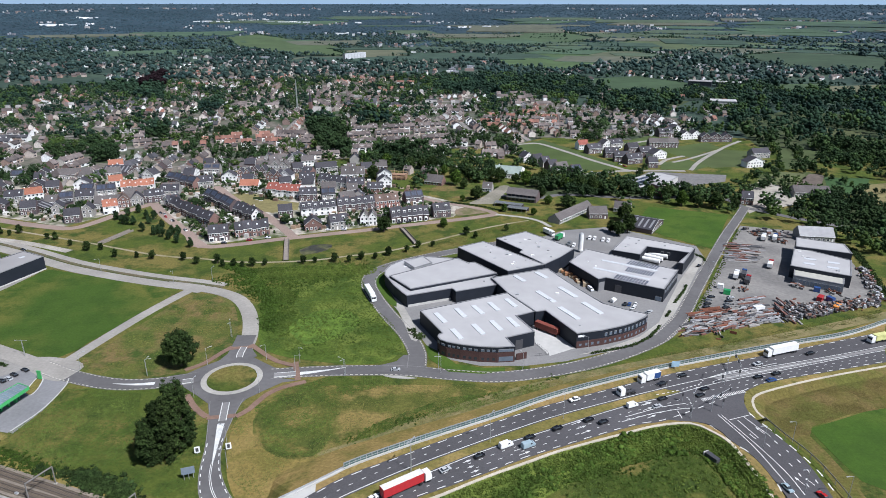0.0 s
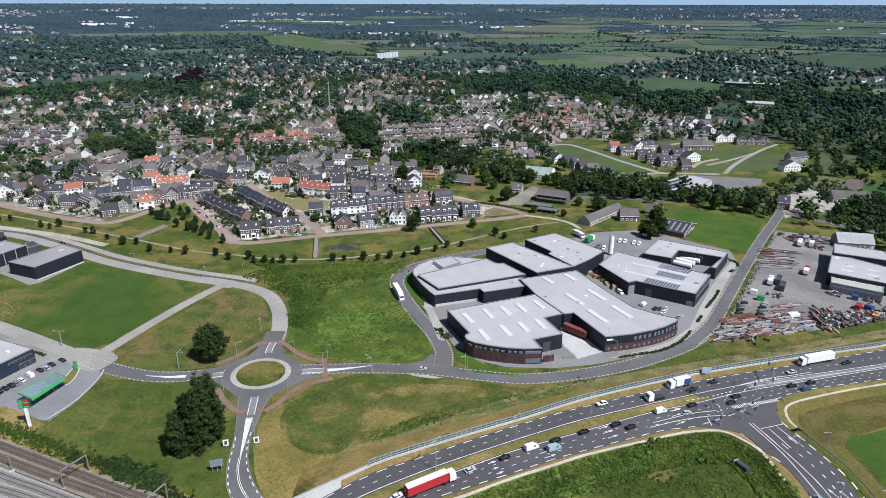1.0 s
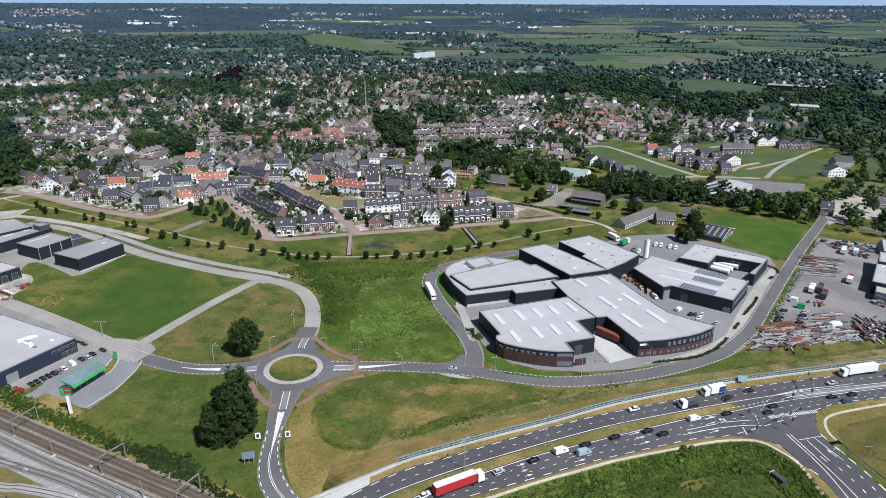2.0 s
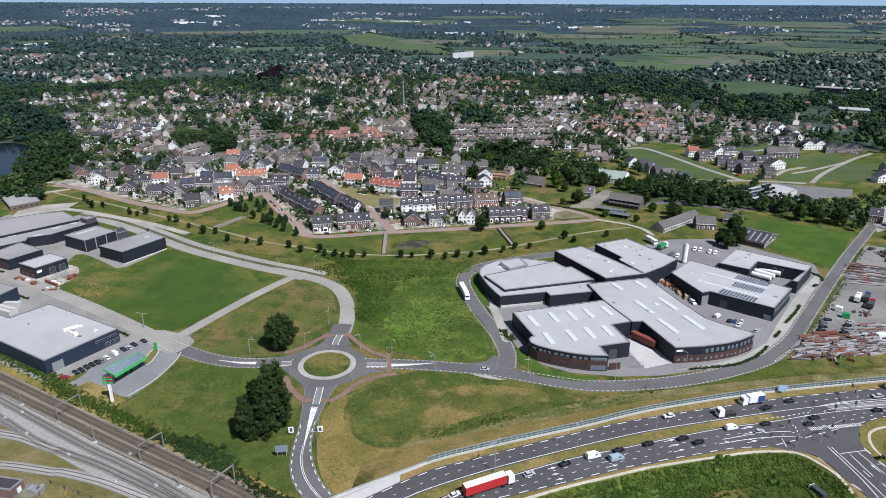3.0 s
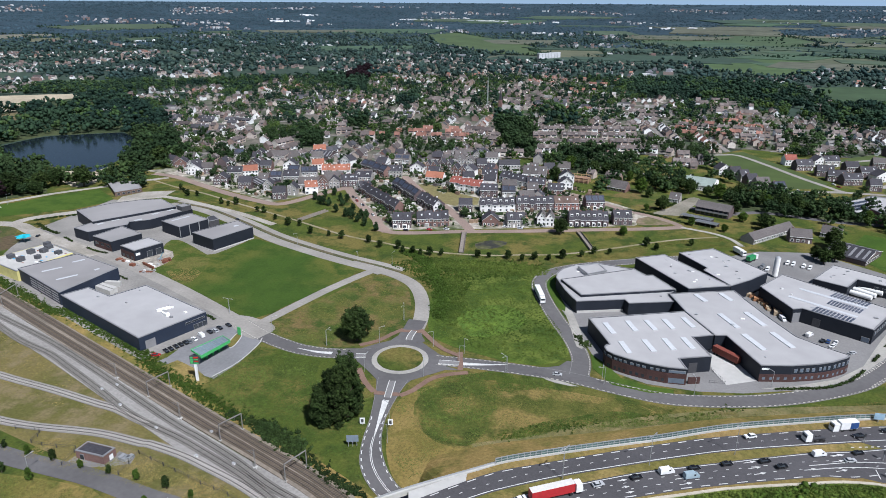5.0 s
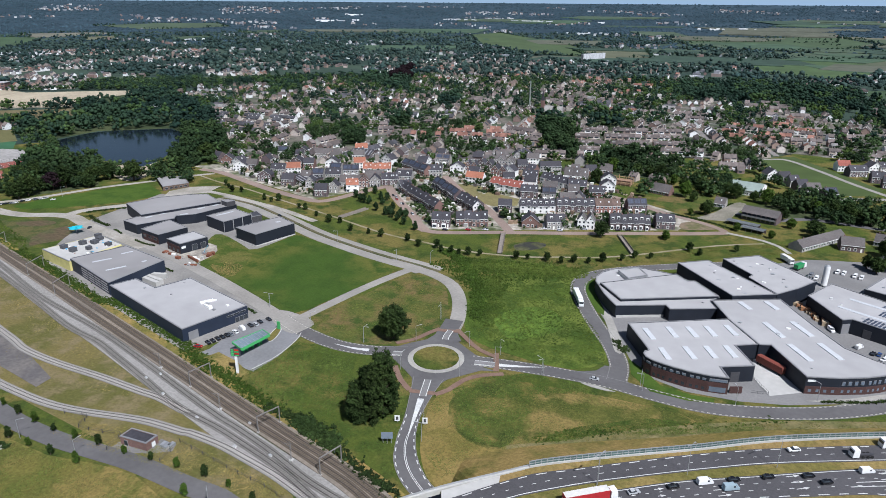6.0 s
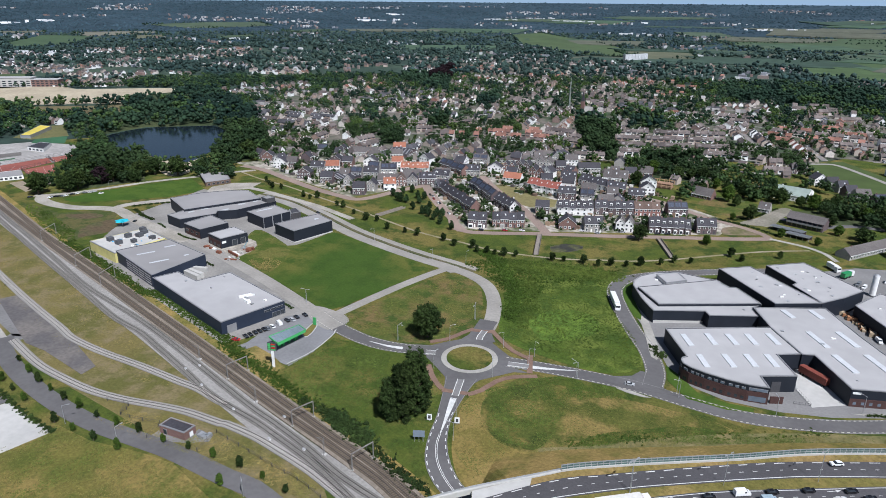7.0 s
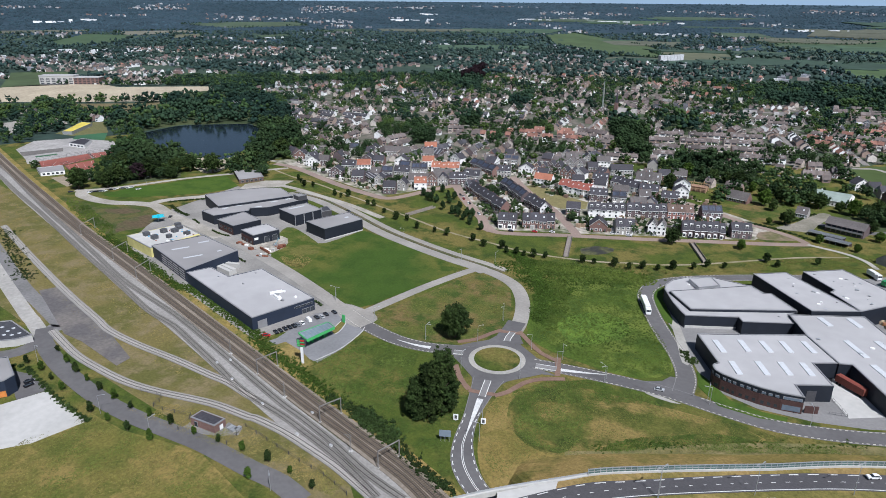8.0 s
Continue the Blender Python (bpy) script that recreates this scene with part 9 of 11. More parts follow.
for p in ((-161.8, 147.6), (-204.2, 158.8), (-120.6, 136.4)):
    mast = thing("catenary_mast", "grey steel mast with a short bracket between the tracks", "catenary mast", "catenary masts", at=pose(p[0], p[1], 0, 0, 0, 105))
    part("footing", Shape().box(-0.6, 0.6, -0.6, 0.6, -0.1, 0.7), PALE_CONCRETE, mast)
    for dx in (-0.35, 0.35):
        part("post", Shape().beam((dx, 0, 0.6), (dx * 0.5, 0, 7.2), 0.09), PORTAL, mast)
    for k in range(5):
        part("lattice", Shape().beam((-0.33, 0, 1.0 + 1.2 * k), (0.33, 0, 1.7 + 1.2 * k), 0.04), PORTAL, mast)
    part("bracket", Shape().beam((0, 0, 7.0), (0, 2.6, 6.7), 0.07), PORTAL, mast)
    part("stay", Shape().beam((0, 0, 5.6), (0, 2.0, 6.7), 0.05), PORTAL, mast)
hut_p = [(-177.4, 117.9), (-177.5, 122.9), (-166.5, 123.9), (-166.4, 119.0)]
th, inv = hall("relay_hut", "small red-brown brick hut beside the sidings", hut_p, 3.2, WALLS["brick"], ROOFS["dark"], group="")
windows_on(th, inv, hut_p[0], hut_p[3], 1, 0.1, 2.2, 0.9, 0.15, 0.3)
windows_on(th, inv, hut_p[3], hut_p[2], 1, 0.1, 2.1, 0.9, 0.4, 0.75, glass=WHITE)
sheet("hut_yard", [(-178.6, 113.4), (-179.0, 118.5), (-166.5, 119.9), (-167.5, 125.9), (-160.4, 125.8), (-159.0, 122.8), (-164.2, 118.8), (-170.6, 115.9)], 0.06, GREY_PAVING, "grey slab paving round the hut", "paving")
for p in ((-162.0, 123.5), (-161.2, 124.6), (-163.7, 123.6)):
    solid("cable_cabinet", Shape().box(p[0] - 0.7, p[0] + 0.7, p[1] - 1.1, p[1] + 1.1, 0, 1.1), METAL, "low grey cable cabinet beside the hut", "cabinet", "cable cabinets", "object")
# fence lines
for pts in ([(-178.6, 113.4), (-180.4, 119.6)], [(-210.3, 120.9), (-201.0, 123.1), (-198.2, 117.4)], [(-160.2, 127.3), (-142.9, 125.1), (-129.1, 123.4), (-120.2, 122.8), (-108.7, 120.1)], [(-158.2, 117.0), (-160.2, 127.3)], [(-200.8, 122.7), (-198.2, 117.6), (-188.1, 119.1), (-181.6, 121.1)]):
    line = line3(pts, 2.5)
    th = thing("fence", "thin dark wire fence in dry grass", "fence", "fences", at=pose(line[0].x, line[0].y, 0))
    inv = Matrix.Translation((-line[0].x, -line[0].y, 0))
    for z in (0.8, 1.5):
        on_roof(th, inv, "wire", band(Shape(), line, 0.05, z, z + 0.06), DARK_METAL)
    for p in line[::2]:
        on_roof(th, inv, "post", Shape().box(p.x - 0.09, p.x + 0.09, p.y - 0.09, p.y + 0.09, 0, 1.7), DARK_METAL)
# road and lots in the lower corner
road("road_corner", [(-293.5, 129.5), (-281.1, 122.4), (-259.4, 115.9), (-237.2, 111.9), (-216.0, 109.8), (-197.4, 109.9), (-178.3, 111.8), (-163.8, 113.0), (-140.5, 112.8), (-130.2, 113.3), (-118.5, 111.0)], 7.2, 0.12, ASPHALT, "dark grey asphalt road beside the sidings", False)
road("road_corner", [(-291.3, 98.9), (-285.0, 104.9), (-280.9, 111.4), (-281.8, 119.9), (-288.5, 127.2)], 8.0, 0.125, ASPHALT, "dark grey asphalt side road", False)
road("old_lane", [(-444.5, 176.3), (-407.8, 165.3), (-349.7, 148.4), (-310.4, 139.7), (-287.3, 133.9), (-293.5, 129.5)], 7.0, 0.11, mat("cracked_asphalt", (0.20, 0.195, 0.19), 0.92, 0.2, 0.8, 0.05, 0.25), "worn grey lane with cracked edges")
road("concrete_lane", [(-421.7, 163.6), (-385.3, 152.6), (-347.2, 141.6), (-311.7, 131.7), (-306.1, 130.5), (-288.1, 125.3)], 6.5, 0.115, mat("worn_pale_concrete", (0.37, 0.355, 0.325), 0.9, 0.15, 0.5, 0.06, 0.2), "pale concrete loading lane")
sheet("old_platform", [(-336.9, 149.8), (-332.4, 160.3), (-289.4, 148.6), (-270.9, 144.6), (-237.0, 134.2), (-236.0, 127.4), (-267.4, 131.3), (-280.7, 131.1)], 0.14, mat("old_asphalt", (0.105, 0.098, 0.097), 0.92, 0.2, 0.6, 0.06, other=(0.155, 0.140, 0.128)), "dark asphalt of an old loading place", "platform")
sheet("concrete_lot", [(-247.8, 83.3), (-244.3, 93.0), (-241.1, 102.0), (-209.9, 99.4), (-213.7, 82.0), (-221.8, 71.4)], 0.06, PALE_CONCRETE, "large pale concrete lot", "lot")
sheet("car_park", [(-266.9, 102.9), (-258.1, 105.1), (-241.5, 102.6), (-244.3, 92.7), (-255.7, 96.6)], 0.08, ASPHALT, "dark car park beside the building", "car park")
P_LC = [(-271.7, 97.3), (-266.4, 101.9), (-250.5, 96.4), (-249.4, 92.2), (-252.1, 88.2)]
th, inv = hall("corner_building", "dark clad building at the concrete lot", P_LC, 7.0, CLAD_BLUE, ROOFING_DARK)
on_roof(th, inv, "orange_band", wall_panel(P_LC[4], P_LC[3], 0.1, 0.95, 0.2, 2.6, 0.12), mat("orange_cladding", (0.55, 0.2, 0.05), 0.6), "orange cladding band")
P_LW = [(-312.8, 115.6), (-306.1, 122.2), (-284.4, 119.9), (-286.5, 113.7), (-293.5, 106.7)]
th, inv = hall("low_hall", "low hall with a dark roof full of skylight domes", P_LW, 3.5, PALE_CONCRETE, mat("dark_bitumen", (0.06, 0.062, 0.07), 0.85, 0.2, 0.5))
for p in ((-302.8, 116.5), (-296.8, 116.0), (-297.6, 118.8), (-291.7, 115.1), (-290.7, 117.8), (-294.5, 113.3), (-302.0, 113.7)):
    on_roof(th, inv, "dome", Shape().box(p[0] - 0.6, p[0] + 0.6, p[1] - 0.6, p[1] + 0.6, 3.0, 3.5), SKYLIGHT)

# ---- highway furniture ----
s = Shape()
dashes(s, n_up, 3.2, 3.0, 0.32, 0.03)
part("edge_dashes", s, WHITE_PAINT, highway_n, "white edge blocks")
part("edge_line", dashes(Shape(), n_low, 9, 0, 0.28, 0.03), WHITE_PAINT, highway_n)
mid = [a.lerp(b, 0.5) for a, b in zip(n_up, n_low)]
part("lane_dashes", dashes(Shape(), mid, 1.2, 3.2, 0.22, 0.03), WHITE_PAINT, highway_n)
part("edge_line", dashes(Shape(), s_up, 9, 0, 0.28, 0.04), WHITE_PAINT, highway_s)
part("edge_dashes", dashes(Shape(), s_low, 3.2, 3.0, 0.32, 0.04), WHITE_PAINT, highway_s)
for t in (0.34, 0.66):
    mid = [a.lerp(b, t) for a, b in zip(s_up, s_low)]
    part("lane_dashes", dashes(Shape(), mid, 1.2, 3.2, 0.22, 0.04), WHITE_PAINT, highway_s)


def marks(parent, lines, width=0.35, dz=0.07, on=9, off=0):
    for pts in lines:
        part("marking", dashes(Shape(), line3(pts, 2.0), on, off, width, dz), WHITE_PAINT, parent)


marks(highway_s, ([(61.9, 208.8, 2.95), (62.5, 204.3, 2.95)], [(58.6, 217.0, 2.9), (59.5, 214.8, 2.9)], [(40.8, 198.8, 3.6), (51.9, 205.3, 3.2), (62.3, 209.9, 2.9), (68.8, 211.5, 2.8)], [(42.5, 201.9, 3.6), (56.2, 210.1, 3.1), (65.9, 214.0, 2.9)]), 0.3)
marks(slip, ([(75.8, 208.3, 2.7), (82.4, 193.1, 2.2), (86.2, 179.0, 1.8), (88.5, 168.7, 1.5)], [(77.0, 208.4, 2.7), (84.2, 192.6, 2.2), (89.0, 180.0, 1.8), (91.0, 170.2, 1.5)], [(81.8, 206.0, 2.6), (85.9, 196.5, 2.3)], [(84.8, 207.9, 2.5), (90.4, 197.9, 2.2)], [(79.1, 205.7, 2.6), (87.6, 209.9, 2.5)]), 0.3)
marks(slip, ([(87.6, 193.7, 2.2), (90.7, 186.8, 2), (92.6, 180.6, 1.8), (93.5, 173.8, 1.6)], [(90.7, 195.6, 2.2), (94.1, 188.6, 2), (96.2, 181.4, 1.8), (97.2, 173.8, 1.6)]), 0.4, 0.07, 1.4, 3.4)
marks(slip, ([(87.4, 211.3, 2.4), (90.8, 203.3, 2.2), (95.6, 192.8, 2), (99.2, 182.8, 1.7), (100.6, 171.8, 1.4)], [(71.4, 201.7, 2.6), (76.2, 193.4, 2.3), (81.0, 187.7, 2), (84.1, 177.9, 1.7), (84.6, 169.5, 1.5)]), 0.45, 0.07, 3.0, 3.2)
zebra = Shape()
a, b = Vector((72.7, 217.5, 2.6)), Vector((90.2, 225.6, 2.35))
d = (b - a).normalized()
nrm = Vector((-d.y, d.x, 0)) * 0.85
for k in range(26):
    p = a.lerp(b, k / 25)
    zebra.add([p - nrm - d * 0.2 + Vector((0, 0, 0.1)), p - nrm + d * 0.2 + Vector((0, 0, 0.1)), p + nrm + d * 0.2 + Vector((0, 0, 0.1)), p + nrm - d * 0.2 + Vector((0, 0, 0.1))], [(0, 1, 2, 3)])
part("crossing_bars", zebra, WHITE_PAINT, highway_s, "white crossing bars")
marks(highway_n, ([(77.6, 232.7, 2.7), (89.2, 239.9, 2.4), (101.3, 245.1, 2.2), (110.4, 249.5, 2)], [(80.4, 229.4, 2.5), (80.0, 230.8, 2.5), (83.6, 233.3, 2.5), (94.7, 238.5, 2.3), (116.0, 248.3, 1.9), (142.3, 259.5, 1.7)], [(93.6, 242.1, 2.3), (96.5, 239.4, 2.3)], [(78.5, 233.3, 2.6), (85.4, 237.1, 2.5), (96.2, 243.3, 2.2)]), 0.28, 0.06)
marks(highway_n, ([(72.4, 225.0, 2.8), (76.5, 231.5, 2.7)], [(67.8, 217.5, 2.8), (68.0, 212.5, 2.8)], [(56.4, 218.5, 3), (65.9, 223.1, 2.9), (76.0, 229.3, 2.7)]), 0.4, 0.06, 1.0, 1.2)
ARROW = [((0, -0.13), (2.9, -0.13), (2.9, 0.13), (0, 0.13)), ((2.7, -0.5), (4.4, 0.05), (2.7, 0.6))]


def arrow(p, d, parent, bend=0.0):
    s = Shape()
    d = Vector((d.x, d.y, 0)).normalized()
    nrm = Vector((-d.y, d.x, 0))
    for q in ARROW:
        s.add([Vector(p) + d * u + nrm * (v + bend * max(0, u - 2)) + Vector((0, 0, 0.07)) for u, v in q], [tuple(range(len(q)))])
    part("lane_arrow", s, WHITE_PAINT, parent, "white lane arrow")


flow = s_up[40] - s_up[30]
for p in ((-13.2, 167.8, 5.6), (-12.1, 165.1, 5.6), (-10.5, 163.3, 5.6), (3.7, 176.8, 5), (5.2, 174.8, 5), (23.1, 193.9, 4.4), (24.6, 191.8, 4.3), (26.1, 189.6, 4.2), (49.2, 209.8, 3.6), (49.5, 206.8, 3.5), (50.1, 202.4, 3.3), (50.0, 210.2, 3.4)):
    arrow(p, flow, highway_s, 0.0)
slope_dir = slip_l[20] - slip_l[35]
for p in ((84.9, 196.0, 2.2), (88.8, 199.2, 2.2), (92.0, 201.2, 2.2), (92.6, 174.4, 1.7), (95.6, 174.9, 1.6), (98.3, 175.7, 1.5)):
    arrow(p, slope_dir, slip, -0.15)
# noise barrier: posts and pale green panels
BARRIER = mat("pale_green_barrier_glass", (0.085, 0.135, 0.125), 0.35, 0.1, 0.6, coarse_var=0, piece=0.2)
base = resample(wall_n, 150)
base = base[min(range(150), key=lambda k: (base[k].xy - Vector((-49.5, 162.0))).length):]
bar = thing("noise_barrier", "pale green glazed noise barrier on a concrete kerb", "noise barrier", at=pose(base[0].x, base[0].y, 0))
inv = Matrix.Translation((-base[0].x, -base[0].y, 0))
on_roof(bar, inv, "kerb_wall", band(Shape(), base, 0.7, -0.4, 0.6), PALE_CONCRETE, "pale concrete kerb wall")
on_roof(bar, inv, "top_rail", band(Shape(), base, 0.26, 2.06, 2.24), METAL, "pale steel top rail")
on_roof(bar, inv, "middle_rail", band(Shape(), base, 0.26, 1.2, 1.4), METAL)
for a, b in zip(base, base[1:]):
    s = Shape()
    d = (b - a).normalized() * 0.12
    z = (a.z + b.z) / 2
    on_roof(bar, inv, "panel", s.obox(a + d, b - d, 0.12, z + 0.5, z + 2.1), BARRIER)
    on_roof(bar, inv, "post", Shape().box(a.x - 0.12, a.x + 0.12, a.y - 0.12, a.y + 0.12, a.z, a.z + 2.3), METAL)
# bridge parapet and abutment over the sunken road
pb = [Vector(p) for p in ((-79.7, 124.4, 7.4), (-67.6, 138.9, 7.4), (-52.6, 154.8, 7.1), (-47.7, 160.2, 6.9))]
pr = line3([tuple(p) for p in pb], 4)
br = solid("bridge_parapet", band(Shape(), pr, 0.8, -1.5, 0.25), PALE_CONCRETE, "pale concrete bridge edge over the road", "bridge")
part("railing", band(Shape(), side(pr, 0.3), 0.08, 0.25, 0.9), METAL, br, "galvanised railing")


# the rail along the side road
line = line3([(161.4, 255.6, 1.7), (127.5, 241.6, 1.8), (105.4, 230.8, 2), (94.4, 224.1, 2.1), (91.1, 218.6, 2.1), (90.7, 212.7, 2.1), (92.1, 208.9, 2)], 2.0)
solid("cycle_path", band(Shape(), line, 0.9, -0.2, 0.05), MATS["cream_concrete"], "pale narrow concrete path round the corner", "path")
bank = Shape()
strip(bank, [Vector((p.x, p.y, -0.3)) for p in side(line, 5.0)], line)
solid("bank_corner", bank, MATS["brownish_rank_grass"], "brownish grass bank under the corner path", "bank")
k0 = min(range(120), key=lambda k: (s_low[k].xy - Vector((92.3, 225.8))).length)
k1 = min(range(len(line)), key=lambda k: (line[k].xy - Vector((93.0, 222.3))).length)
verge = Shape()
strip(verge, resample(side(s_low, -0.5)[k0:], 40), resample(list(reversed(line[:k1 + 1])), 40))
strip(verge, resample(line[k1:], 12), resample(slip_r[8:18], 12))
solid("verge_corner", verge, DRY, "dry grass verge round the junction corner", "verge")
sheet("verge_nose", [(91.3, 227.4), (94.9, 225.5), (92.5, 222.3), (90.2, 217.3), (90.7, 212.5), (92.3, 208.3), (89.0, 209.9), (88.1, 216.3), (89.0, 222.7)], 2.05, DRY, "dry grass tip at the junction corner", "verge")
line = line3([(92.1, 208.9, 2), (95.9, 199.4, 1.9), (99.4, 192.2, 1.8), (102.0, 183.7, 1.6), (103.9, 171.5, 1.4), (105.0, 159.2, 1.2)], 2.5)
th = thing("guard_rail", "dark weathered guard rail beside the side road", "guard rail", at=pose(line[0].x, line[0].y, 0))
inv = Matrix.Translation((-line[0].x, -line[0].y, 0))
on_roof(th, inv, "rail", band(Shape(), line, 0.14, 0.35, 0.75), PORTAL)
for p in line[::2]:
    on_roof(th, inv, "post", Shape().box(p.x - 0.08, p.x + 0.08, p.y - 0.08, p.y + 0.08, p.z - 2.2, p.z + 0.6), PORTAL)
# dark hut on the bank
hp, hq = Vector((66.9, 187.8, 2.2)), Vector((70.1, 183.3, 2.2))
th = thing("bank_hut", "small black sloping hut with a pale end", "hut", at=pose(hp.x, hp.y, 1.0))
d = hq - hp
part("body", Shape().obox((0, 0), (d.x * 0.85, d.y * 0.85), 1.7, -1.5, 0.9), DARK_METAL, th)
nrm = Vector((-d.y, d.x)).normalized() * 1.1
part("end_panel", Shape().obox((nrm.x - d.x * 0.06, nrm.y - d.y * 0.06), (-nrm.x - d.x * 0.06, -nrm.y - d.y * 0.06), 0.25, -1.5, 0.9), PALE_CONCRETE, th, "pale concrete end wall")


def lamp(p, h=9.0, yaw=0.0, label="slim grey street lamp with a single arm", double=False, arm=1.8):
    th = thing("street_lamp", label, "street lamp", "street lamps", at=pose(p[0], p[1], p[2] if len(p) > 2 else 0, 0, 0, yaw))
    part("pole", Shape().beam((0, 0, -0.2), (0, 0, h), 0.1, 0.065), METAL, th)
    for sgn in ((1, -1) if double else (1,)):
        part("arm", Shape().beam((0, 0, h - 0.1), (arm * sgn, 0, h + 0.3), 0.07, 0.06), METAL, th)
        part("lamp_head", Shape().box(min(arm * sgn, arm * sgn + 0.9 * sgn), max(arm * sgn, arm * sgn + 0.9 * sgn), -0.16, 0.16, h + 0.22, h + 0.38), METAL, th)
    return th


for p in ((-27.6, 161.9, 6.1), (-4.2, 180.4, 5.1), (-27.5, 162.5, 6.2), (20.6, 197.7, 4.3), (84.1, 229.8, 2.5), (65.6, 204.7, 2.8)):
    lamp(p, 11.0, 60, "tall grey double-armed highway lamp", True, 1.0)
for p in ((96.8, 196.1, 2), (103.5, 170.6, 1.3), (86.2, 192.3, 2.1), (91.6, 171.7, 1.7)):
    lamp(p, 8.0, 200, "grey street lamp beside the side road")
for k, p in enumerate(((-142.9, 214.9), (-122.8, 225.8), (-117.2, 202.1), (-93.6, 207.9), (-92.7, 175.8), (-87.7, 164.5), (-99.7, 231.8), (-122.9, 250.0), (-85.2, 231.4), (-202.5, 223.6), (-172.1, 215.9), (-142.6, 214.2), (-122.3, 249.7), (-64.4, 223.8), (-202.5, 223.9), (-63.9, 223.8), (-27.4, 233.2), (-129.5, 109.2), (-266.2, 112.0), (-210.4, 104.6), (-183.4, 105.9), (6.9, 236.0), (34.5, 253.1), (-26.1, 230.1), (-226.4, 315.8), (-177.7, 304.2), (109.1, 349.9), (-84.8, 224.3), (-469.4, 304.5), (-158.6, 309.5))):
    lamp(p, 7.5, 40 * k)
# traffic signals at the junction
for p in ((83.3, 230.4, 2.5), (64.9, 215.1, 2.9), (91.1, 235.2, 2.3), (78.8, 213.4, 2.6), (65.5, 205.6, 2.8), (60.7, 223.2, 2.9)):
    th = thing("traffic_light", "black traffic light on a pole", "traffic light", "traffic lights", at=pose(*p))
    part("pole", Shape().beam((0, 0, -0.2), (0, 0, 3.2), 0.1), METAL, th)
    part("signal_head", Shape().box(-0.3, 0.3, -0.25, 0.25, 2.4, 3.7), DARK_METAL, th)
# gantry of signal arms over the junction
for a, b in (((74.0, 210.4, 2.6), (88.1, 222.6, 2.4)), ((91.2, 235.3, 2.4), (91.8, 249.2, 2.5))):
    a, b = Vector(a), Vector(b)
    th = thing("signal_gantry", "slender grey signal gantry arm over the junction", "signal gantry", "signal gantries", at=pose(a.x, a.y, a.z))
    d = b - a
    part("post", Shape().beam((0, 0, -0.2), (0, 0, 6), 0.14), METAL, th)
    part("arm", Shape().beam((0, 0, 5.8), (d.x * 0.6, d.y * 0.6, 6.0), 0.1), METAL, th)
    for t in (0.25, 0.55):
        part("signal_head", Shape().box(d.x * t - 0.3, d.x * t + 0.3, d.y * t - 0.3, d.y * t + 0.3, 4.9, 6.1), DARK_METAL, th)
# signs beside the south road
SIGN = mat("blue_grey_sign_back", (0.20, 0.24, 0.29), 0.5, 0.1, 1)
th = thing("direction_sign", "large grey direction sign seen from behind on posts", "sign", at=pose(*(-97.5, 158.2), 0, 0, 0, 25))
part("board", Shape().box(-2.0, 2.0, -0.06, 0.06, 2.0, 4.6), SIGN, th)
for x in (-1.4, 0, 1.4):
    part("post", Shape().box(x - 0.08, x + 0.08, 0.05, 0.2, 0, 4.4), METAL, th)
for p in ((-100.4, 170.1), (-90.9, 173.2)):
    th = thing("road_sign", "white square road sign on a short post", "sign", "road signs", at=pose(*p, 0, 0, 0, 25))
    part("board", Shape().box(-0.9, 0.9, -0.05, 0.05, 0.6, 3.0), WHITE, th)
    part("symbol", Shape().box(-0.45, 0.45, -0.08, 0.0, 1.1, 2.5), DARK_METAL, th, "dark plain symbol")
    part("post", Shape().box(-0.08, 0.08, 0.03, 0.15, 0, 2.6), METAL, th)
th = thing("road_sign", "pale blue direction sign behind the barrier", "sign", at=pose(*(67.3, 238.3, 2.6), 0, 0, 8))
part("board", Shape().box(-1.6, 1.6, -0.05, 0.05, 1.5, 4.0), mat("pale_blue_sign", (0.35, 0.5, 0.62), 0.5), th)
part("post", Shape().box(-0.1, 0.1, 0.03, 0.2, 0, 3.5), METAL, th)

# ---- petrol station ----
GREEN = mat("bright_green_fascia", (0.085, 0.42, 0.13), 0.45, 0.08, 1)
cn = [(-187.7, 182.2), (-183.8, 197.0), (-178.2, 195.0), (-180.2, 179.6)]
st = thing("petrol_canopy", "green fronted glass canopy of an unmanned petrol station", "canopy", at=pose(cn[0][0], cn[0][1], 0))
inv = Matrix.Translation((-cn[0][0], -cn[0][1], 0))
on_roof(st, inv, "roof", Shape().prism(inset(cn, 0.15), 4.55, 4.7), mat("canopy_sheet", (0.20, 0.26, 0.29), 0.35, 0.15, 0.5, spec=0.5), "blue-grey glazed roof")
for k in range(9):
    a, b = between(cn[0], cn[1], (k + 0.5) / 9), between(cn[3], cn[2], (k + 0.5) / 9)
    on_roof(st, inv, "rib", Shape().obox(a, b, 0.12, 4.6, 4.82), METAL, "slim metal roof rib")
for a, b, low in ((cn[3], cn[2], 3.6), (cn[0], cn[3], 4.1), (cn[1], cn[2], 4.2), (cn[0], cn[1], 4.5)):
    on_roof(st, inv, "fascia", Shape().obox(a, b, 0.25, low, 4.9), GREEN, "green fascia board")
for t in (0.2, 0.8):
    p = between(between(cn[0], cn[3], 0.5), between(cn[1], cn[2], 0.5), t)
    on_roof(st, inv, "column", Shape().box(p[0] - 0.25, p[0] + 0.25, p[1] - 0.25, p[1] + 0.25, 0, 4.4), GREEN, "green column")
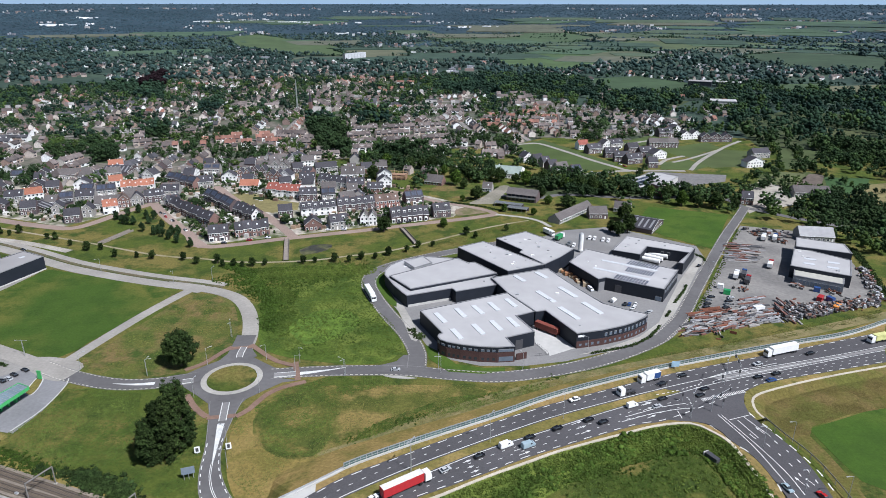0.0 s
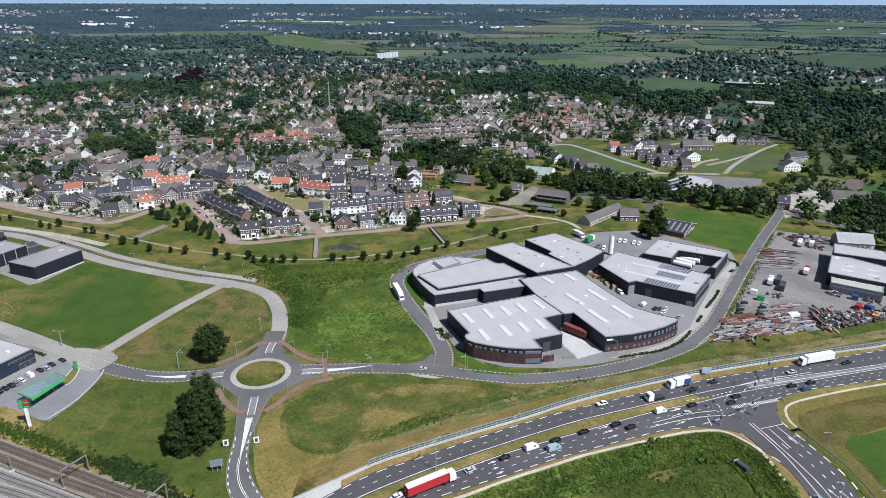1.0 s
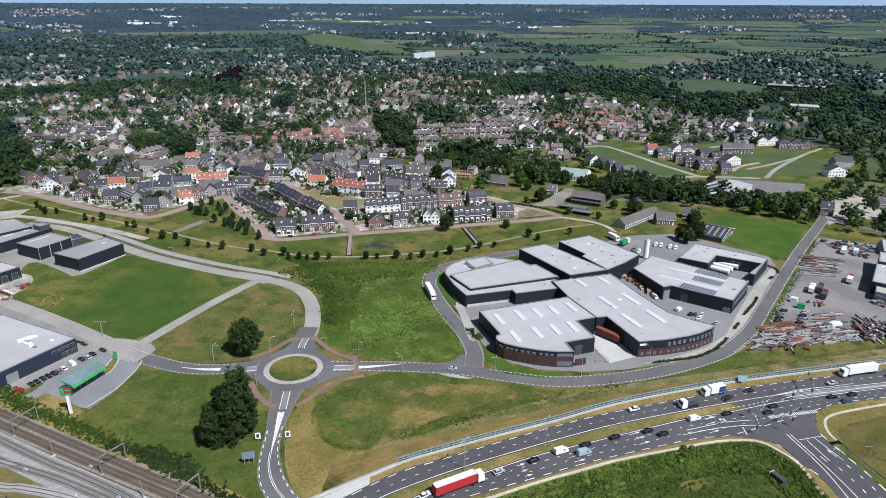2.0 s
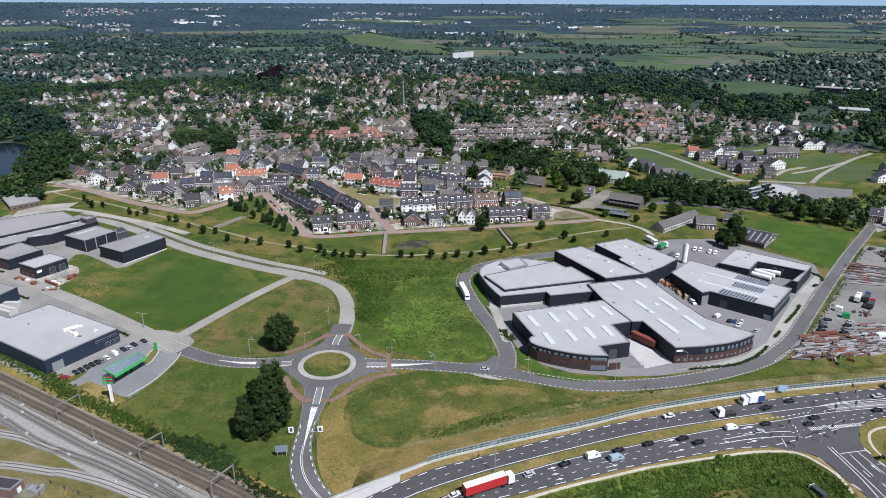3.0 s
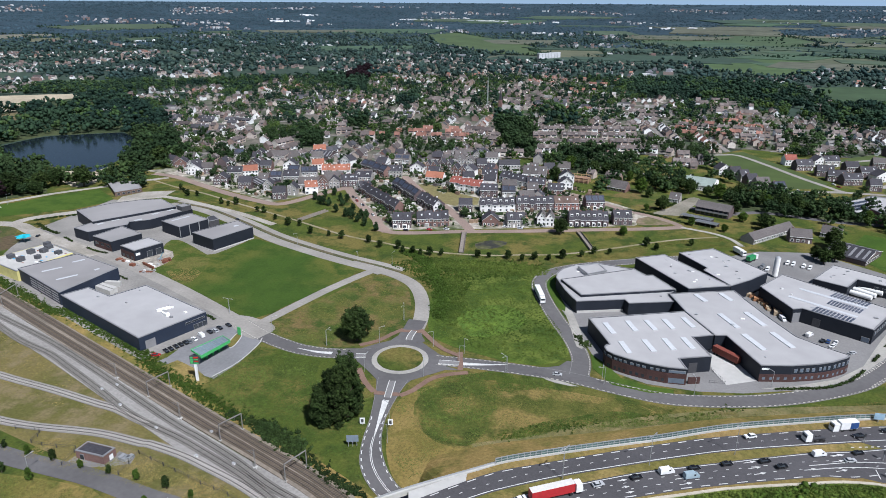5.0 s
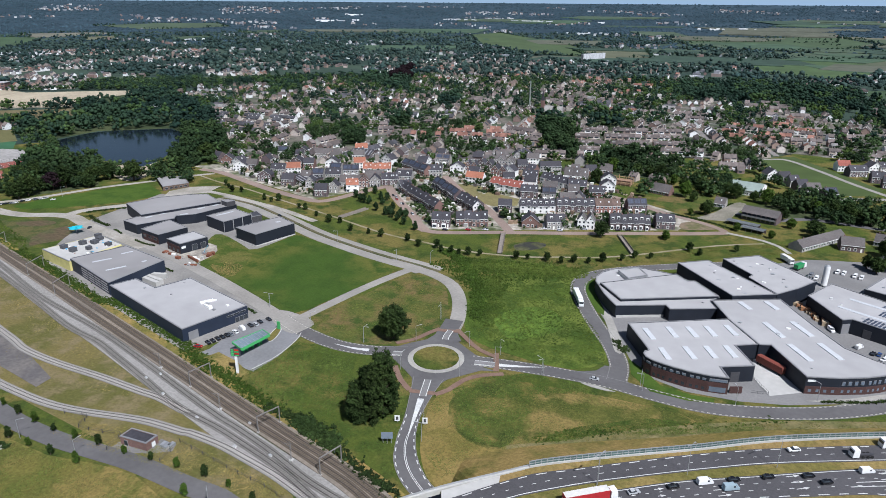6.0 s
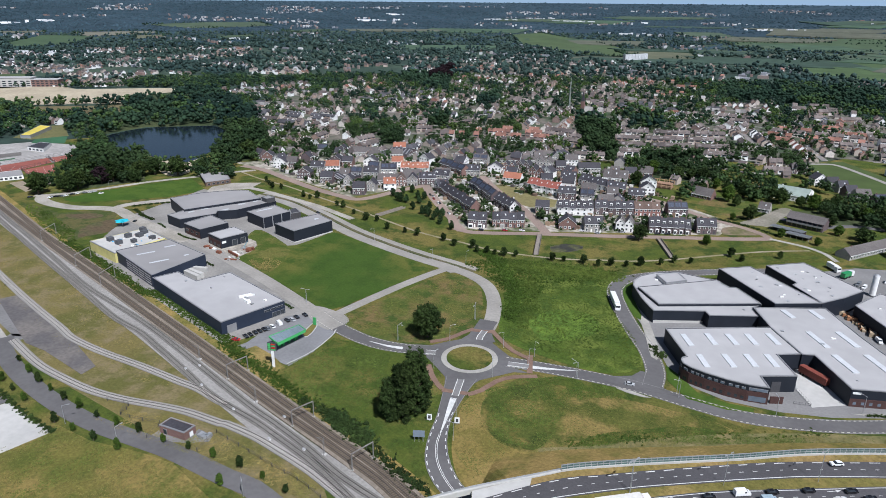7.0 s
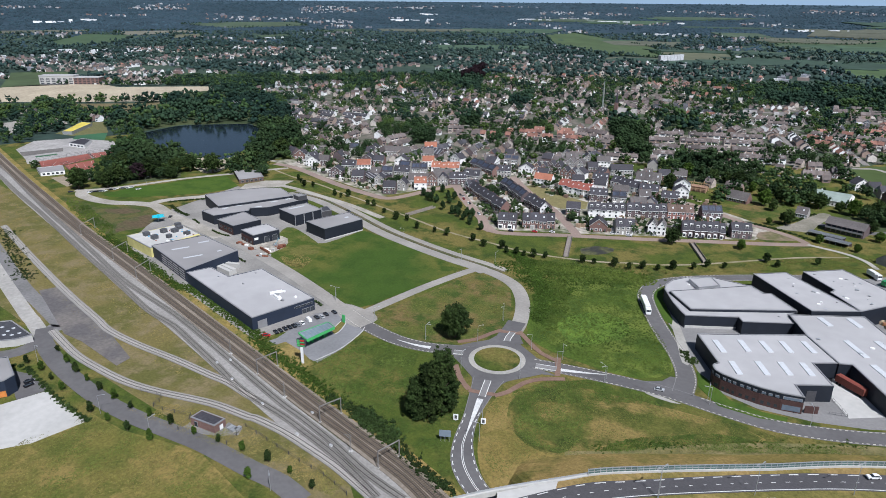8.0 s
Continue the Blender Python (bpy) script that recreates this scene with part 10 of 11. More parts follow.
for t in (0.3, 0.5, 0.7):
    p = between(between(cn[0], cn[3], 0.5), between(cn[1], cn[2], 0.5), t)
    pu = thing("fuel_pump", "green and dark fuel pump under the canopy", "fuel pump", "fuel pumps", at=pose(p[0], p[1], 0.09))
    part("cabinet", Shape().box(-0.6, 0.6, -0.35, 0.35, 0, 1.9), GREEN, pu)
    part("display", Shape().box(-0.45, 0.45, -0.4, 0.4, 1.2, 1.7), DARK_METAL, pu)
to = thing("price_totem", "tall white price totem with a black display", "sign", at=pose(*(-174.0, 170.1), 0, 0, 0, 20))
part("mast", Shape().box(-0.5, 0.5, -0.3, 0.3, 0, 8.4), WHITE, to)
part("display", Shape().box(-1.9, 1.9, -0.35, 0.35, 7.8, 11.2), DARK_METAL, to, "black price display")
for k, m in enumerate((GREEN, mat("red_digits", (0.55, 0.03, 0.02), 0.5), GREEN, MATS["red_digits"])):
    part("price_bar", Shape().box(-0.3, 1.5, -0.42, -0.33, 8.0 + 0.8 * k, 8.5 + 0.8 * k), m, to)
    part("price_bar", Shape().box(-1.7, -0.6, -0.42, -0.33, 8.0 + 0.8 * k, 8.6 + 0.8 * k), GREEN, to)
to = thing("green_totem", "small green company sign by the entrance", "sign", at=pose(*(-183.6, 207.3), 0))
part("board", Shape().box(-0.8, 0.8, -0.2, 0.2, 0.3, 4.0), GREEN, to)
BED = [(-182.4, 197.1), (-184.0, 201.3), (-185.5, 208.5), (-182.6, 207.6), (-179.7, 200.2), (-179.7, 196.3)]
sheet("station_bed", BED, 0.16, DRY, "dry planting bed at the forecourt", "bed", True)
bed_edge = line3([(*p, 0.0) for p in BED + BED[:1]], 1.0)
solid("bed_kerb", band(Shape(), bed_edge, 0.4, 0.0, 0.22), PALE_CONCRETE, "pale kerb round the planting bed", "kerb")
kerb_line = line3([(-171.0, 174.6), (-168.9, 188.0), (-170.4, 202.9), (-172.6, 209.0)], 2.0)
solid("forecourt_kerb", band(Shape(), kerb_line, 0.4, 0.0, 0.2), PALE_CONCRETE, "pale kerb along the forecourt", "kerb")

# ---- vehicles ----
PAINTS = {"black": (0.012, 0.012, 0.014), "grey": (0.16, 0.17, 0.18), "silver": (0.42, 0.43, 0.44), "white": (0.75, 0.75, 0.74), "blue": (0.03, 0.07, 0.2), "red": (0.35, 0.02, 0.02), "green": (0.03, 0.25, 0.08), "pale": (0.3, 0.38, 0.42)}
CARP = {k: mat("car_paint_" + k, c, 0.25, 0.05, 1, coarse_var=0, spec=0.6) for k, c in PAINTS.items()}
TYRE = mat("tyre_rubber", (0.02, 0.02, 0.02), 0.9, 0.1, 2, coarse_var=0)
CURTAIN = mat("red_truck_curtain", (0.38, 0.025, 0.03), 0.6, 0.1, 1)
RUST_RED = mat("red_container_steel", (0.205, 0.058, 0.042), 0.7, 0.15, 0.8, 0.3)
PROTO = {}


def loft(shape, rows):
    """Boxes with slanted ends: rows of (x, half width, z) pairs joined in turn."""
    for (x0, x1, w0, z0), (u0, u1, w1, z1) in zip(rows, rows[1:]):
        shape.add([(x0, -w0, z0), (x1, -w0, z0), (x1, w0, z0), (x0, w0, z0), (u0, -w1, z1), (u1, -w1, z1), (u1, w1, z1), (u0, w1, z1)],
                  [(3, 2, 1, 0), (4, 5, 6, 7), (0, 1, 5, 4), (1, 2, 6, 5), (2, 3, 7, 6), (3, 0, 4, 7)])
    return shape


def wheels(th, xs, w, r=0.33):
    for x in xs:
        for sgn in (1, -1):
            part("wheel", Shape().beam((x, sgn * (w - 0.22), r), (x, sgn * w, r), r, sides=10), TYRE, th)


def make_car(color, van=False):
    words = {"black": "black", "grey": "dark grey", "silver": "silver", "white": "white", "blue": "dark blue", "red": "red", "green": "green", "pale": "pale blue-grey"}
    th = thing("van" if van else "car", "%s %s on the asphalt" % (words[color], "delivery van standing" if van else "passenger car standing"), "van" if van else "car", "vans" if van else "cars")
    L, h = (5.2, 2.2) if van else (4.4, 1.48)
    a = L / 2
    if van:
        part("body", loft(Shape(), [(-a, a, 0.95, 0.3), (-a, a, 0.98, 1.1), (-a, a - 1.0, 0.95, 1.5), (-a + 0.1, a - 1.5, 0.85, h)]), CARP[color], th)
        for sgn in (1, -1):
            part("side_window", Shape().box(a - 2.2, a - 1.5, sgn * 0.93 - 0.05, sgn * 0.93 + 0.05, 1.3, 1.85), GLASS_DARK, th)
        part("windscreen", loft(Shape(), [(a - 1.25, a - 0.9, 0.88, 1.46), (a - 1.7, a - 1.34, 0.78, h - 0.06)]), GLASS_DARK, th)
    else:
        part("body", loft(Shape(), [(-a + 0.1, a - 0.1, 0.85, 0.25), (-a, a, 0.9, 0.55), (-a + 0.1, a - 0.15, 0.86, 0.92)]), CARP[color], th)
        part("glasshouse", loft(Shape(), [(-a + 0.35, a - 1.15, 0.8, 0.9), (-a + 0.9, a - 1.9, 0.64, h - 0.06)]), GLASS_DARK, th)
        part("roof", loft(Shape(), [(-a + 0.88, a - 1.88, 0.65, h - 0.08), (-a + 0.98, a - 2.0, 0.6, h)]), CARP[color], th)
    for sgn in (1, -1):
        part("headlight", Shape().box(a - 0.2, a + 0.02, sgn * 0.65 - 0.18, sgn * 0.65 + 0.18, 0.58, 0.78), SKYLIGHT, th)
    wheels(th, (-a + 0.85, a - 0.85), 0.9)
    return th


def put(kind, p, d):
    """A vehicle at p that points along d."""
    yaw = math.degrees(math.atan2(d[1], d[0]))
    m = pose(p[0], p[1], p[2] if len(p) > 2 else 0.1, 0, 0, yaw) @ Matrix.Scale(0.92, 4)
    if kind in PROTO:
        return copy_thing(PROTO[kind], m)
    color, _, form = kind.partition(" ")
    th = make_car(color, form == "van")
    th.matrix_world = m
    PROTO[kind] = th
    return th


def make_truck(label, box_color, cab, length=13.6, height=4.0, flat=False, m=None, tractor=True):
    th = thing("truck", label, "truck", "trucks", at=m)
    if not flat:
        part("cargo_box", Shape().box(-length / 2, length / 2, -1.25, 1.25, 1.1, height), box_color, th)
    part("chassis", Shape().box(-length / 2, length / 2 + (2.2 if tractor else 0), -0.5, 0.5, 0.7, 1.08), DARK_METAL, th)
    a = length / 2
    if tractor:
        part("cab", loft(Shape(), [(a + 0.5, a + 2.7, 1.22, 0.6), (a + 0.5, a + 2.7, 1.22, 1.9), (a + 0.5, a + 2.45, 1.18, 3.4)]), cab, th)
        part("windscreen", Shape().box(a + 2.45, a + 2.68, -1.05, 1.05, 1.95, 2.9), GLASS_DARK, th)
        wheels(th, (a + 1.8,), 1.2, 0.5)
    wheels(th, (-a + 1.0, -a + 2.3, a - 1.0), 1.2, 0.5)
    return th


def along(lines, p):
    q = Vector(p[:2])
    best = min(range(len(lines) - 1), key=lambda k: (lines[k].xy - q).length)
    return lines[best + 1] - lines[best]


for kind, p in (("white", (25.4, 209.5, 4.2)), ("black", (59.5, 225.8, 3)), ("black", (68.9, 233.3, 2.8)), ("black", (126.9, 258.9, 2)), ("silver", (101.8, 246.8, 2.3))):
    d = along(n_up, p)
    put(kind, p, -d)
for kind, p in (("black", (57.9, 215.4, 3.1)), ("silver", (54.9, 209.9, 3.2)), ("black", (29.3, 197.2, 4.4)), ("black", (34.2, 196.6, 4.3)), ("black", (18.2, 190.6, 4.8)), ("black", (8.8, 184.2, 5)), ("pale van", (8.2, 179.7, 5)), ("black", (75.3, 224.7, 2.6)), ("black", (72.5, 220.0, 2.6)), ("silver", (-17.2, 163.8, 6)), ("black", (-7.2, 171.9, 5.7)), ("white van", (1.0, 178.5, 5.3)), ("white", (-36.6, 148.4, 6.6)), ("black", (106.8, 240.2, 2.1)), ("blue", (103.1, 234.8, 2.1)), ("black", (98.7, 236.5, 2.2)), ("white van", (45.8, 208.5, 3.8))):
    put(kind, p, along(s_up, p))
for kind, p in (("white", (-177.5, 367.6)), ("silver", (-164.0, 374.7)), ("black", (-154.2, 380.3)), ("white", (-109.9, 400.9)), ("black", (-75.7, 418.1)), ("black", (-69.9, 421.3)), ("silver", (-96.0, 410.0))):
    put(kind, p, Vector((-164.0, 374.7)) - Vector((-177.5, 367.6)))
for kind, p in (("black", (-173.4, 569.9)), ("white", (-167.3, 593.1)), ("white", (68.4, 579.7)), ("white", (-172.8, 589.6))):
    put(kind, p, Vector((-167.3, 593.1)) - Vector((-182.5, 556.0)))
put("pale", (86.6, 172.2, 1.6), slip_l[40] - slip_l[30])
put("red", (95.9, 169.9, 1.5), slip_l[30] - slip_l[40])


def at_dir(p, d):
    return pose(p[0], p[1], p[2] if len(p) > 2 else 0.1, 0, 0, math.degrees(math.atan2(d[1], d[0])))


p = (-28.7, 153.1, 6.5)
rt = make_truck("articulated truck with a red curtain trailer and a pale roof", CURTAIN, CARP["white"], m=at_dir(p, along(s_up, p)))
part("trailer_roof", Shape().box(-6.75, 6.75, -1.22, 1.22, 4.0, 4.06), mat("dirty_white_sheet", (0.62, 0.60, 0.56), 0.7, 0.1, 1), rt, "dirty white roof sheet")
p = (56.4, 229.0, 2.9)
bt = make_truck("box truck with a white and blue body", CARP["white"], CARP["white"], 6.5, 3.8, m=at_dir(p, -along(n_up, p)))
part("blue_panel", Shape().box(-3.2, -0.2, -1.28, 1.28, 1.2, 3.6), CARP["blue"], bt, "blue side panel with a plain disc")
p = (46.4, 218.0, 3.3)
make_truck("white tractor unit with an empty flat chassis", CARP["white"], CARP["white"], 5.0, 3, True, at_dir(p, -along(n_up, p)))
p = (115.7, 258.0, 2.1)
make_truck("long white articulated truck", CARP["white"], CARP["white"], 13.6, 4.0, m=at_dir(p, -along(n_up, p)))
p = (162.2, 275.0, 1.6)
make_truck("white truck with a pale yellow box", mat("pale_yellow", (0.6, 0.6, 0.25), 0.6), CARP["white"], 7, 3.6, m=at_dir(p, -along(n_up, p)))
# parked by the loop road, the units and the stations
a, b = Vector((-73.6, 306.6)), Vector((-67.6, 294.3))
p = (a + b) / 2
make_truck("white semi-trailer parked at the road edge", CARP["white"], CARP["white"], 13.0, 3.9, m=at_dir((p.x, p.y, 0.1), b - a))
a, b = Vector((14.4, 272.7)), Vector((21.4, 267.4))
p = (a + b) / 2
make_truck("red container trailer at the loading dock", RUST_RED, CARP["white"], 12.2, 3.9, m=at_dir((p.x, p.y, 0.1), b - a), tractor=False)
for p, kind, q in (((49.5, 400.2), "white van", (47.9, 394.6)), ((52.5, 399.6), "white van", (50.8, 393.6)), ((57.7, 398.1), "white van", (55.9, 392.2)), ((60.7, 396.8), "white van", (59.0, 391.3)), ((38.5, 385.5), "white van", (36.8, 379.7)), ((35.9, 388.3), "grey van", (34.3, 383.6)), ((52.4, 307.0), "white van", (54.9, 310.8)), ((62.6, 303.8), "white", (61.4, 300.1)), ((60.7, 299.5), "white", (59.2, 297.3)), ((67.9, 296.1), "silver", (70.0, 298.2)), ((42.3, 320.1), "white van", (43.5, 317.2)), ((106.7, 360.3), "black", (109.4, 363.9)), ((57.3, 303.4), "black", (58.8, 308.4)), ((59.6, 303.6), "blue", (61.2, 309.0)), ((-44.6, 229.7), "silver", (-41.7, 230.2)), ((-292.3, 341.2), "black", (-287.6, 339.9)), ((-385.4, 263.9), "black", (-387.5, 267.9)), ((-252.9, 101.7), "black", (-252.5, 104.4)), ((-250.1, 100.2), "black", (-249.8, 103.4))):
    put(kind, (*p, 0.1), Vector(q) - Vector(p))
make_truck("green box truck parked in the yard", CARP["green"], CARP["white"], 6.5, 3.4, m=at_dir((*(30.0, 397.0), 0.1), Vector((32.8, 404.2)) - Vector((28.2, 396.4))))
make_truck("white box truck parked in the yard", CARP["white"], CARP["white"], 6.5, 3.6, m=at_dir((*(23.3, 407.4), 0.1), Vector((25.4, 404.9)) - Vector((21.1, 410.8))))
for a, b in (((75.4, 364.7), (83.6, 360.1)), ((77.7, 369.4), (86.3, 363.9)), ((80.4, 373.3), (90.7, 368.1))):
    a, b = Vector(a), Vector(b)
    tk = thing("tank_trailer", "long white rounded tank trailer in the yard", "trailer", "tank trailers", at=at_dir((*((a + b) / 2), 0.1), b - a))
    part("tank", Shape().beam((-6, 0, 2.3), (6, 0, 2.3), 1.25, sides=14), WHITE, tk)
    part("chassis", Shape().box(-6, 6, -0.5, 0.5, 0.6, 1.2), DARK_METAL, tk)
    wheels(tk, (-5, -3.7, 4.5), 1.2, 0.5)
row = (("black", (-202.5, 182.9)), ("black", (-201.9, 185.1)), ("black", (-201.4, 187.5)), ("black", (-200.7, 189.6)), ("black", (-200.0, 191.7)), ("grey", (-199.4, 193.3)), ("white", (-199.0, 195.9)), ("white van", (-198.4, 199.6)), ("black", (-197.2, 203.8)), ("silver", (-195.8, 205.7)), ("black", (-195.8, 208.7)), ("black", (-193.9, 212.5)))
for kind, p in row:
    put(kind, (*p, 0.12), Vector((-208.0, 196.3)) - Vector((-199.9, 193.2)))
put("red", (*(-203.8, 178.6), 0.12), (1, 0.4))
for k, p in enumerate(((102.3, 317.3), (99.8, 313.2), (98.3, 308.8), (96.6, 304.7), (111.8, 317.5), (109.7, 313.2), (108.0, 309.2), (106.1, 305.1))):
    put(("black", "grey", "black", "black", "silver", "black", "grey", "black")[k], (*p, 0.12), Vector((104.8, 318.1)) - Vector((99.7, 316.4)))
for k, p in enumerate(((-502.0, 261.4), (-488.7, 268.4), (-488.2, 270.7), (-486.8, 272.9), (-484.7, 275.6), (-483.2, 277.3), (-482.5, 282.3), (-481.0, 285.3), (-479.0, 289.9), (-475.9, 292.7), (-475.2, 295.2), (-466.5, 295.0))):
    put(("black", "white", "black", "black", "grey", "white", "black", "white", "grey", "white", "silver", "white")[k], (*p, 0.1), (0.3, 1))
for k, p in enumerate(((-248.0, 421.2), (-240.1, 413.2), (-231.9, 405.7), (-212.3, 386.9), (-243.9, 419.0), (-230.5, 405.3), (-212.9, 387.2), (-177.2, 366.4), (-163.5, 373.5), (-153.7, 379.1), (-119.8, 398.9), (-109.7, 399.8), (68.7, 576.9), (75.6, 576.0), (81.5, 580.2), (100.8, 605.7), (97.6, 612.4), (-171.6, 567.1), (-171.7, 589.2), (-167.0, 592.8))):
    put(("black", "red", "white", "white", "silver", "black", "grey")[k % 7], (*p, 0.13), (1, 0.15) if 6 < k < 12 else (0.7, -0.7))
# ---- scrap yard clutter ----
RUST = mat("rusty_steel", (0.19, 0.075, 0.045), 0.85, 0.3, 1.5, 0.3, piece=0.3)
GREYSTEEL = mat("weathered_steel", (0.30, 0.29, 0.28), 0.7, 0.25, 1.2, 0.3, piece=0.35)
DARKSTEEL = mat("dark_scrap", (0.09, 0.085, 0.08), 0.8, 0.35, 1.0, 0.3, piece=0.4)
rnd = random.Random(9)


def stack(a, b, n, material, label):
    """Long sections from a to b, one behind the other."""
    a, b = Vector(a), Vector(b)
    d = (b - a).normalized()
    nrm = Vector((-d.y, d.x))
    th = thing("steel_stack", label, "steel stack", "steel stacks", at=pose(a.x, a.y, 0.07))
    for k in range(n):
        o = nrm * (0.95 * k + rnd.uniform(-0.2, 0.2)) + d * rnd.uniform(-1.5, 1.5)
        w = rnd.uniform(0.25, 0.7)
        z = rnd.choice((0.0, 0.0, 0.4))
        part("section", Shape().obox(o, o + (b - a) * rnd.uniform(0.75, 1.05) + nrm * rnd.uniform(-0.4, 0.4), w, z, z + rnd.uniform(0.3, 0.8)), material, th)


for a, b, n, m, label in (
    ((87.6, 289.5), (99.6, 293.8), 9, RUST, "stack of rusty brown steel sections"), ((94.6, 296.3), (105.6, 300.7), 7, RUST, "stack of red-brown steel beams"),
    ((81.9, 277.4), (94.5, 282.6), 7, GREYSTEEL, "stack of pale grey steel sections"), ((95.0, 281.3), (107.3, 286.5), 7, RUST, "stack of rusty plates"),
    ((99.3, 287.9), (111.3, 292.8), 6, GREYSTEEL, "stack of pale steel profiles"), ((110.2, 286.2), (123.0, 292.1), 8, GREYSTEEL, "stack of grey steel profiles"),
    ((110.8, 307.2), (124.4, 314.6), 5, GREYSTEEL, "stack of long pale beams"), ((110.0, 295.4), (121.2, 300.7), 5, GREYSTEEL, "stack of pale channels"),
    ((126.8, 302.0), (129.6, 292.8), 7, DARKSTEEL, "stack of dark frames"), ((133.2, 309.0), (136.9, 297.6), 8, DARKSTEEL, "stack of dark steel sections"),
    ((124.3, 369.5), (138.6, 369.4), 6, GREYSTEEL, "rows of pale aluminium frames"), ((130.7, 380.6), (143.3, 379.9), 6, GREYSTEEL, "rows of galvanised frames"),
    ((136.7, 391.9), (148.5, 391.0), 6, GREYSTEEL, "rows of bright frames"), ((80.1, 273.0), (92.3, 277.3), 3, DARKSTEEL, "row of dark beams at the fence")):
    stack(a, b, n, m, label)
HEAP = [((137.1, 306.3), 9), ((142.5, 309.0), 9), ((146.7, 308.4), 9), ((152.6, 310.2), 8), ((159.1, 313.0), 7), ((163.3, 314.6), 6), ((170.3, 316.5), 7), ((178.4, 320.7), 7), ((186.0, 327.2), 6), ((194.5, 355.5), 5), ((190.0, 339.6), 5), ((196.4, 363.8), 4), ((94.6, 279.8), 6), ((120.1, 329.3), 4), ((169.6, 407.5), 5), ((166.2, 410.6), 4), ((152.0, 336.5), 4), ((165.1, 331.9), 4), ((131.1, 299.4), 6), ((159.2, 420.7), 5)]
for p, r in HEAP:
    th = thing("scrap_heap", "heap of mixed dark and rusty scrap metal", "scrap heap", "scrap heaps", at=pose(p[0], p[1], 0.07))
    for k in range(18):
        q = Vector((rnd.gauss(0, r / 2.2), rnd.gauss(0, r / 2.2), 0))
        e = Vector((rnd.uniform(-1, 1), rnd.uniform(-1, 1), 0)).normalized() * rnd.uniform(0.4, 1.5)
        z = max(0, 1.4 - q.length / r)
        part("scrap_piece", Shape().obox(q - e, q + e, rnd.uniform(0.2, 0.8), z * 0.4, z * 0.4 + rnd.uniform(0.3, 1.2)), rnd.choice((DARKSTEEL, DARKSTEEL, DARKSTEEL, GREYSTEEL, RUST, RUST, GREYSTEEL)), th)
for p, q, m, label in (((109.8, 323.3), (113.0, 322.5), CARP["green"], "green skip container"), ((109.1, 330.5), (111.2, 329.5), CARP["white"], "white skip container"), ((118.5, 303.1), (123.5, 305.2), CARP["white"], "white long container"), ((159.6, 320.8), (161.5, 317.7), CARP["blue"], "blue container"), ((157.8, 307.6), (161.4, 312.2), mat("orange_machine", (0.6, 0.22, 0.04), 0.5), "orange machine housing"), ((158.0, 331.6), (159.6, 330.8), CARP["blue"], "blue skip"), ((154.4, 318.0), (157.3, 321.7), CARP["red"], "red tractor housing")):
    p, q = Vector(p), Vector(q)
    th = thing("container", label + " among the steel", "container", "containers", at=at_dir((*((p + q) / 2), 0.07), q - p))
    L = max(3.0, (q - p).length)
    part("body", Shape().box(-L / 2, L / 2, -1.2, 1.2, 0.15, 2.5), m, th)
    part("base_frame", Shape().box(-L / 2 + 0.1, L / 2 - 0.1, -1.0, 1.0, 0, 0.15), DARK_METAL, th)
for p, q, m, c in (((142.9, 356.4), (149.4, 369.4), CARP["white"], CARP["red"]), ((120.6, 340.6), (124.0, 348.9), CARP["white"], CARP["white"]), ((124.6, 334.7), (127.7, 341.4), DARK_METAL, CARP["red"]), ((156.2, 406.0), (160.4, 415.3), CARP["white"], CARP["white"]), ((163.2, 406.7), (167.6, 416.1), CARP["white"], CARP["blue"]), ((125.5, 343.7), (127.9, 349.3), DARK_METAL, CARP["blue"])):
    make_truck("parked yard truck with a pale body", m, c, 5.5, 3.2, m=at_dir((*((Vector(p) + Vector(q)) / 2), 0.1), Vector(q) - Vector(p)))
# the mass of steel in the yard
bundle, small = Shape(), Shape()
rnd = random.Random(88)


def lay(shape, poly, count, d, length, width, high, loose=0.06):
    xs, ys = [p[0] for p in poly], [p[1] for p in poly]
    made = 0
    while made < count:
        c = Vector((rnd.uniform(min(xs), max(xs)), rnd.uniform(min(ys), max(ys))))
        if not inside(c, poly):
            continue
        a = math.atan2(d[1], d[0]) + (rnd.gauss(0, loose) if d != (0, 0) else rnd.uniform(0, 6.28))
        e = Vector((math.cos(a), math.sin(a))) * rnd.uniform(*length) / 2
        z = rnd.choice((0.07, 0.07, 0.5, 0.9)) * high
        shape.obox(c - e, c + e, rnd.uniform(*width), z, z + rnd.uniform(0.25, 0.6) * high)
        made += 1


def aim(a, b):
    return (b[0] - a[0], b[1] - a[1])


lay(bundle, [(135.2, 400.4), (140.9, 403.0), (150.7, 396.5), (139.6, 369.1), (126.0, 372.5)], 70, aim((131.3, 387.0), (146.8, 386.3)), (5, 11), (0.3, 0.8), 1.2)
lay(bundle, [(77.0, 272.1), (89.2, 297.5), (101.3, 298.8), (116.6, 307.6), (126.4, 301.7), (125.8, 291.5), (104.3, 282.7), (88.5, 275.4)], 230, aim((84.4, 277.4), (100.3, 284.8)), (2.5, 7), (0.25, 0.7), 1.3, 0.16)
lay(bundle, [(113.4, 317.1), (126.0, 321.6), (126.5, 306.3), (114.3, 300.3)], 34, aim((112.6, 310.8), (124.3, 316.3)), (5, 9), (0.5, 1.1), 1.3)
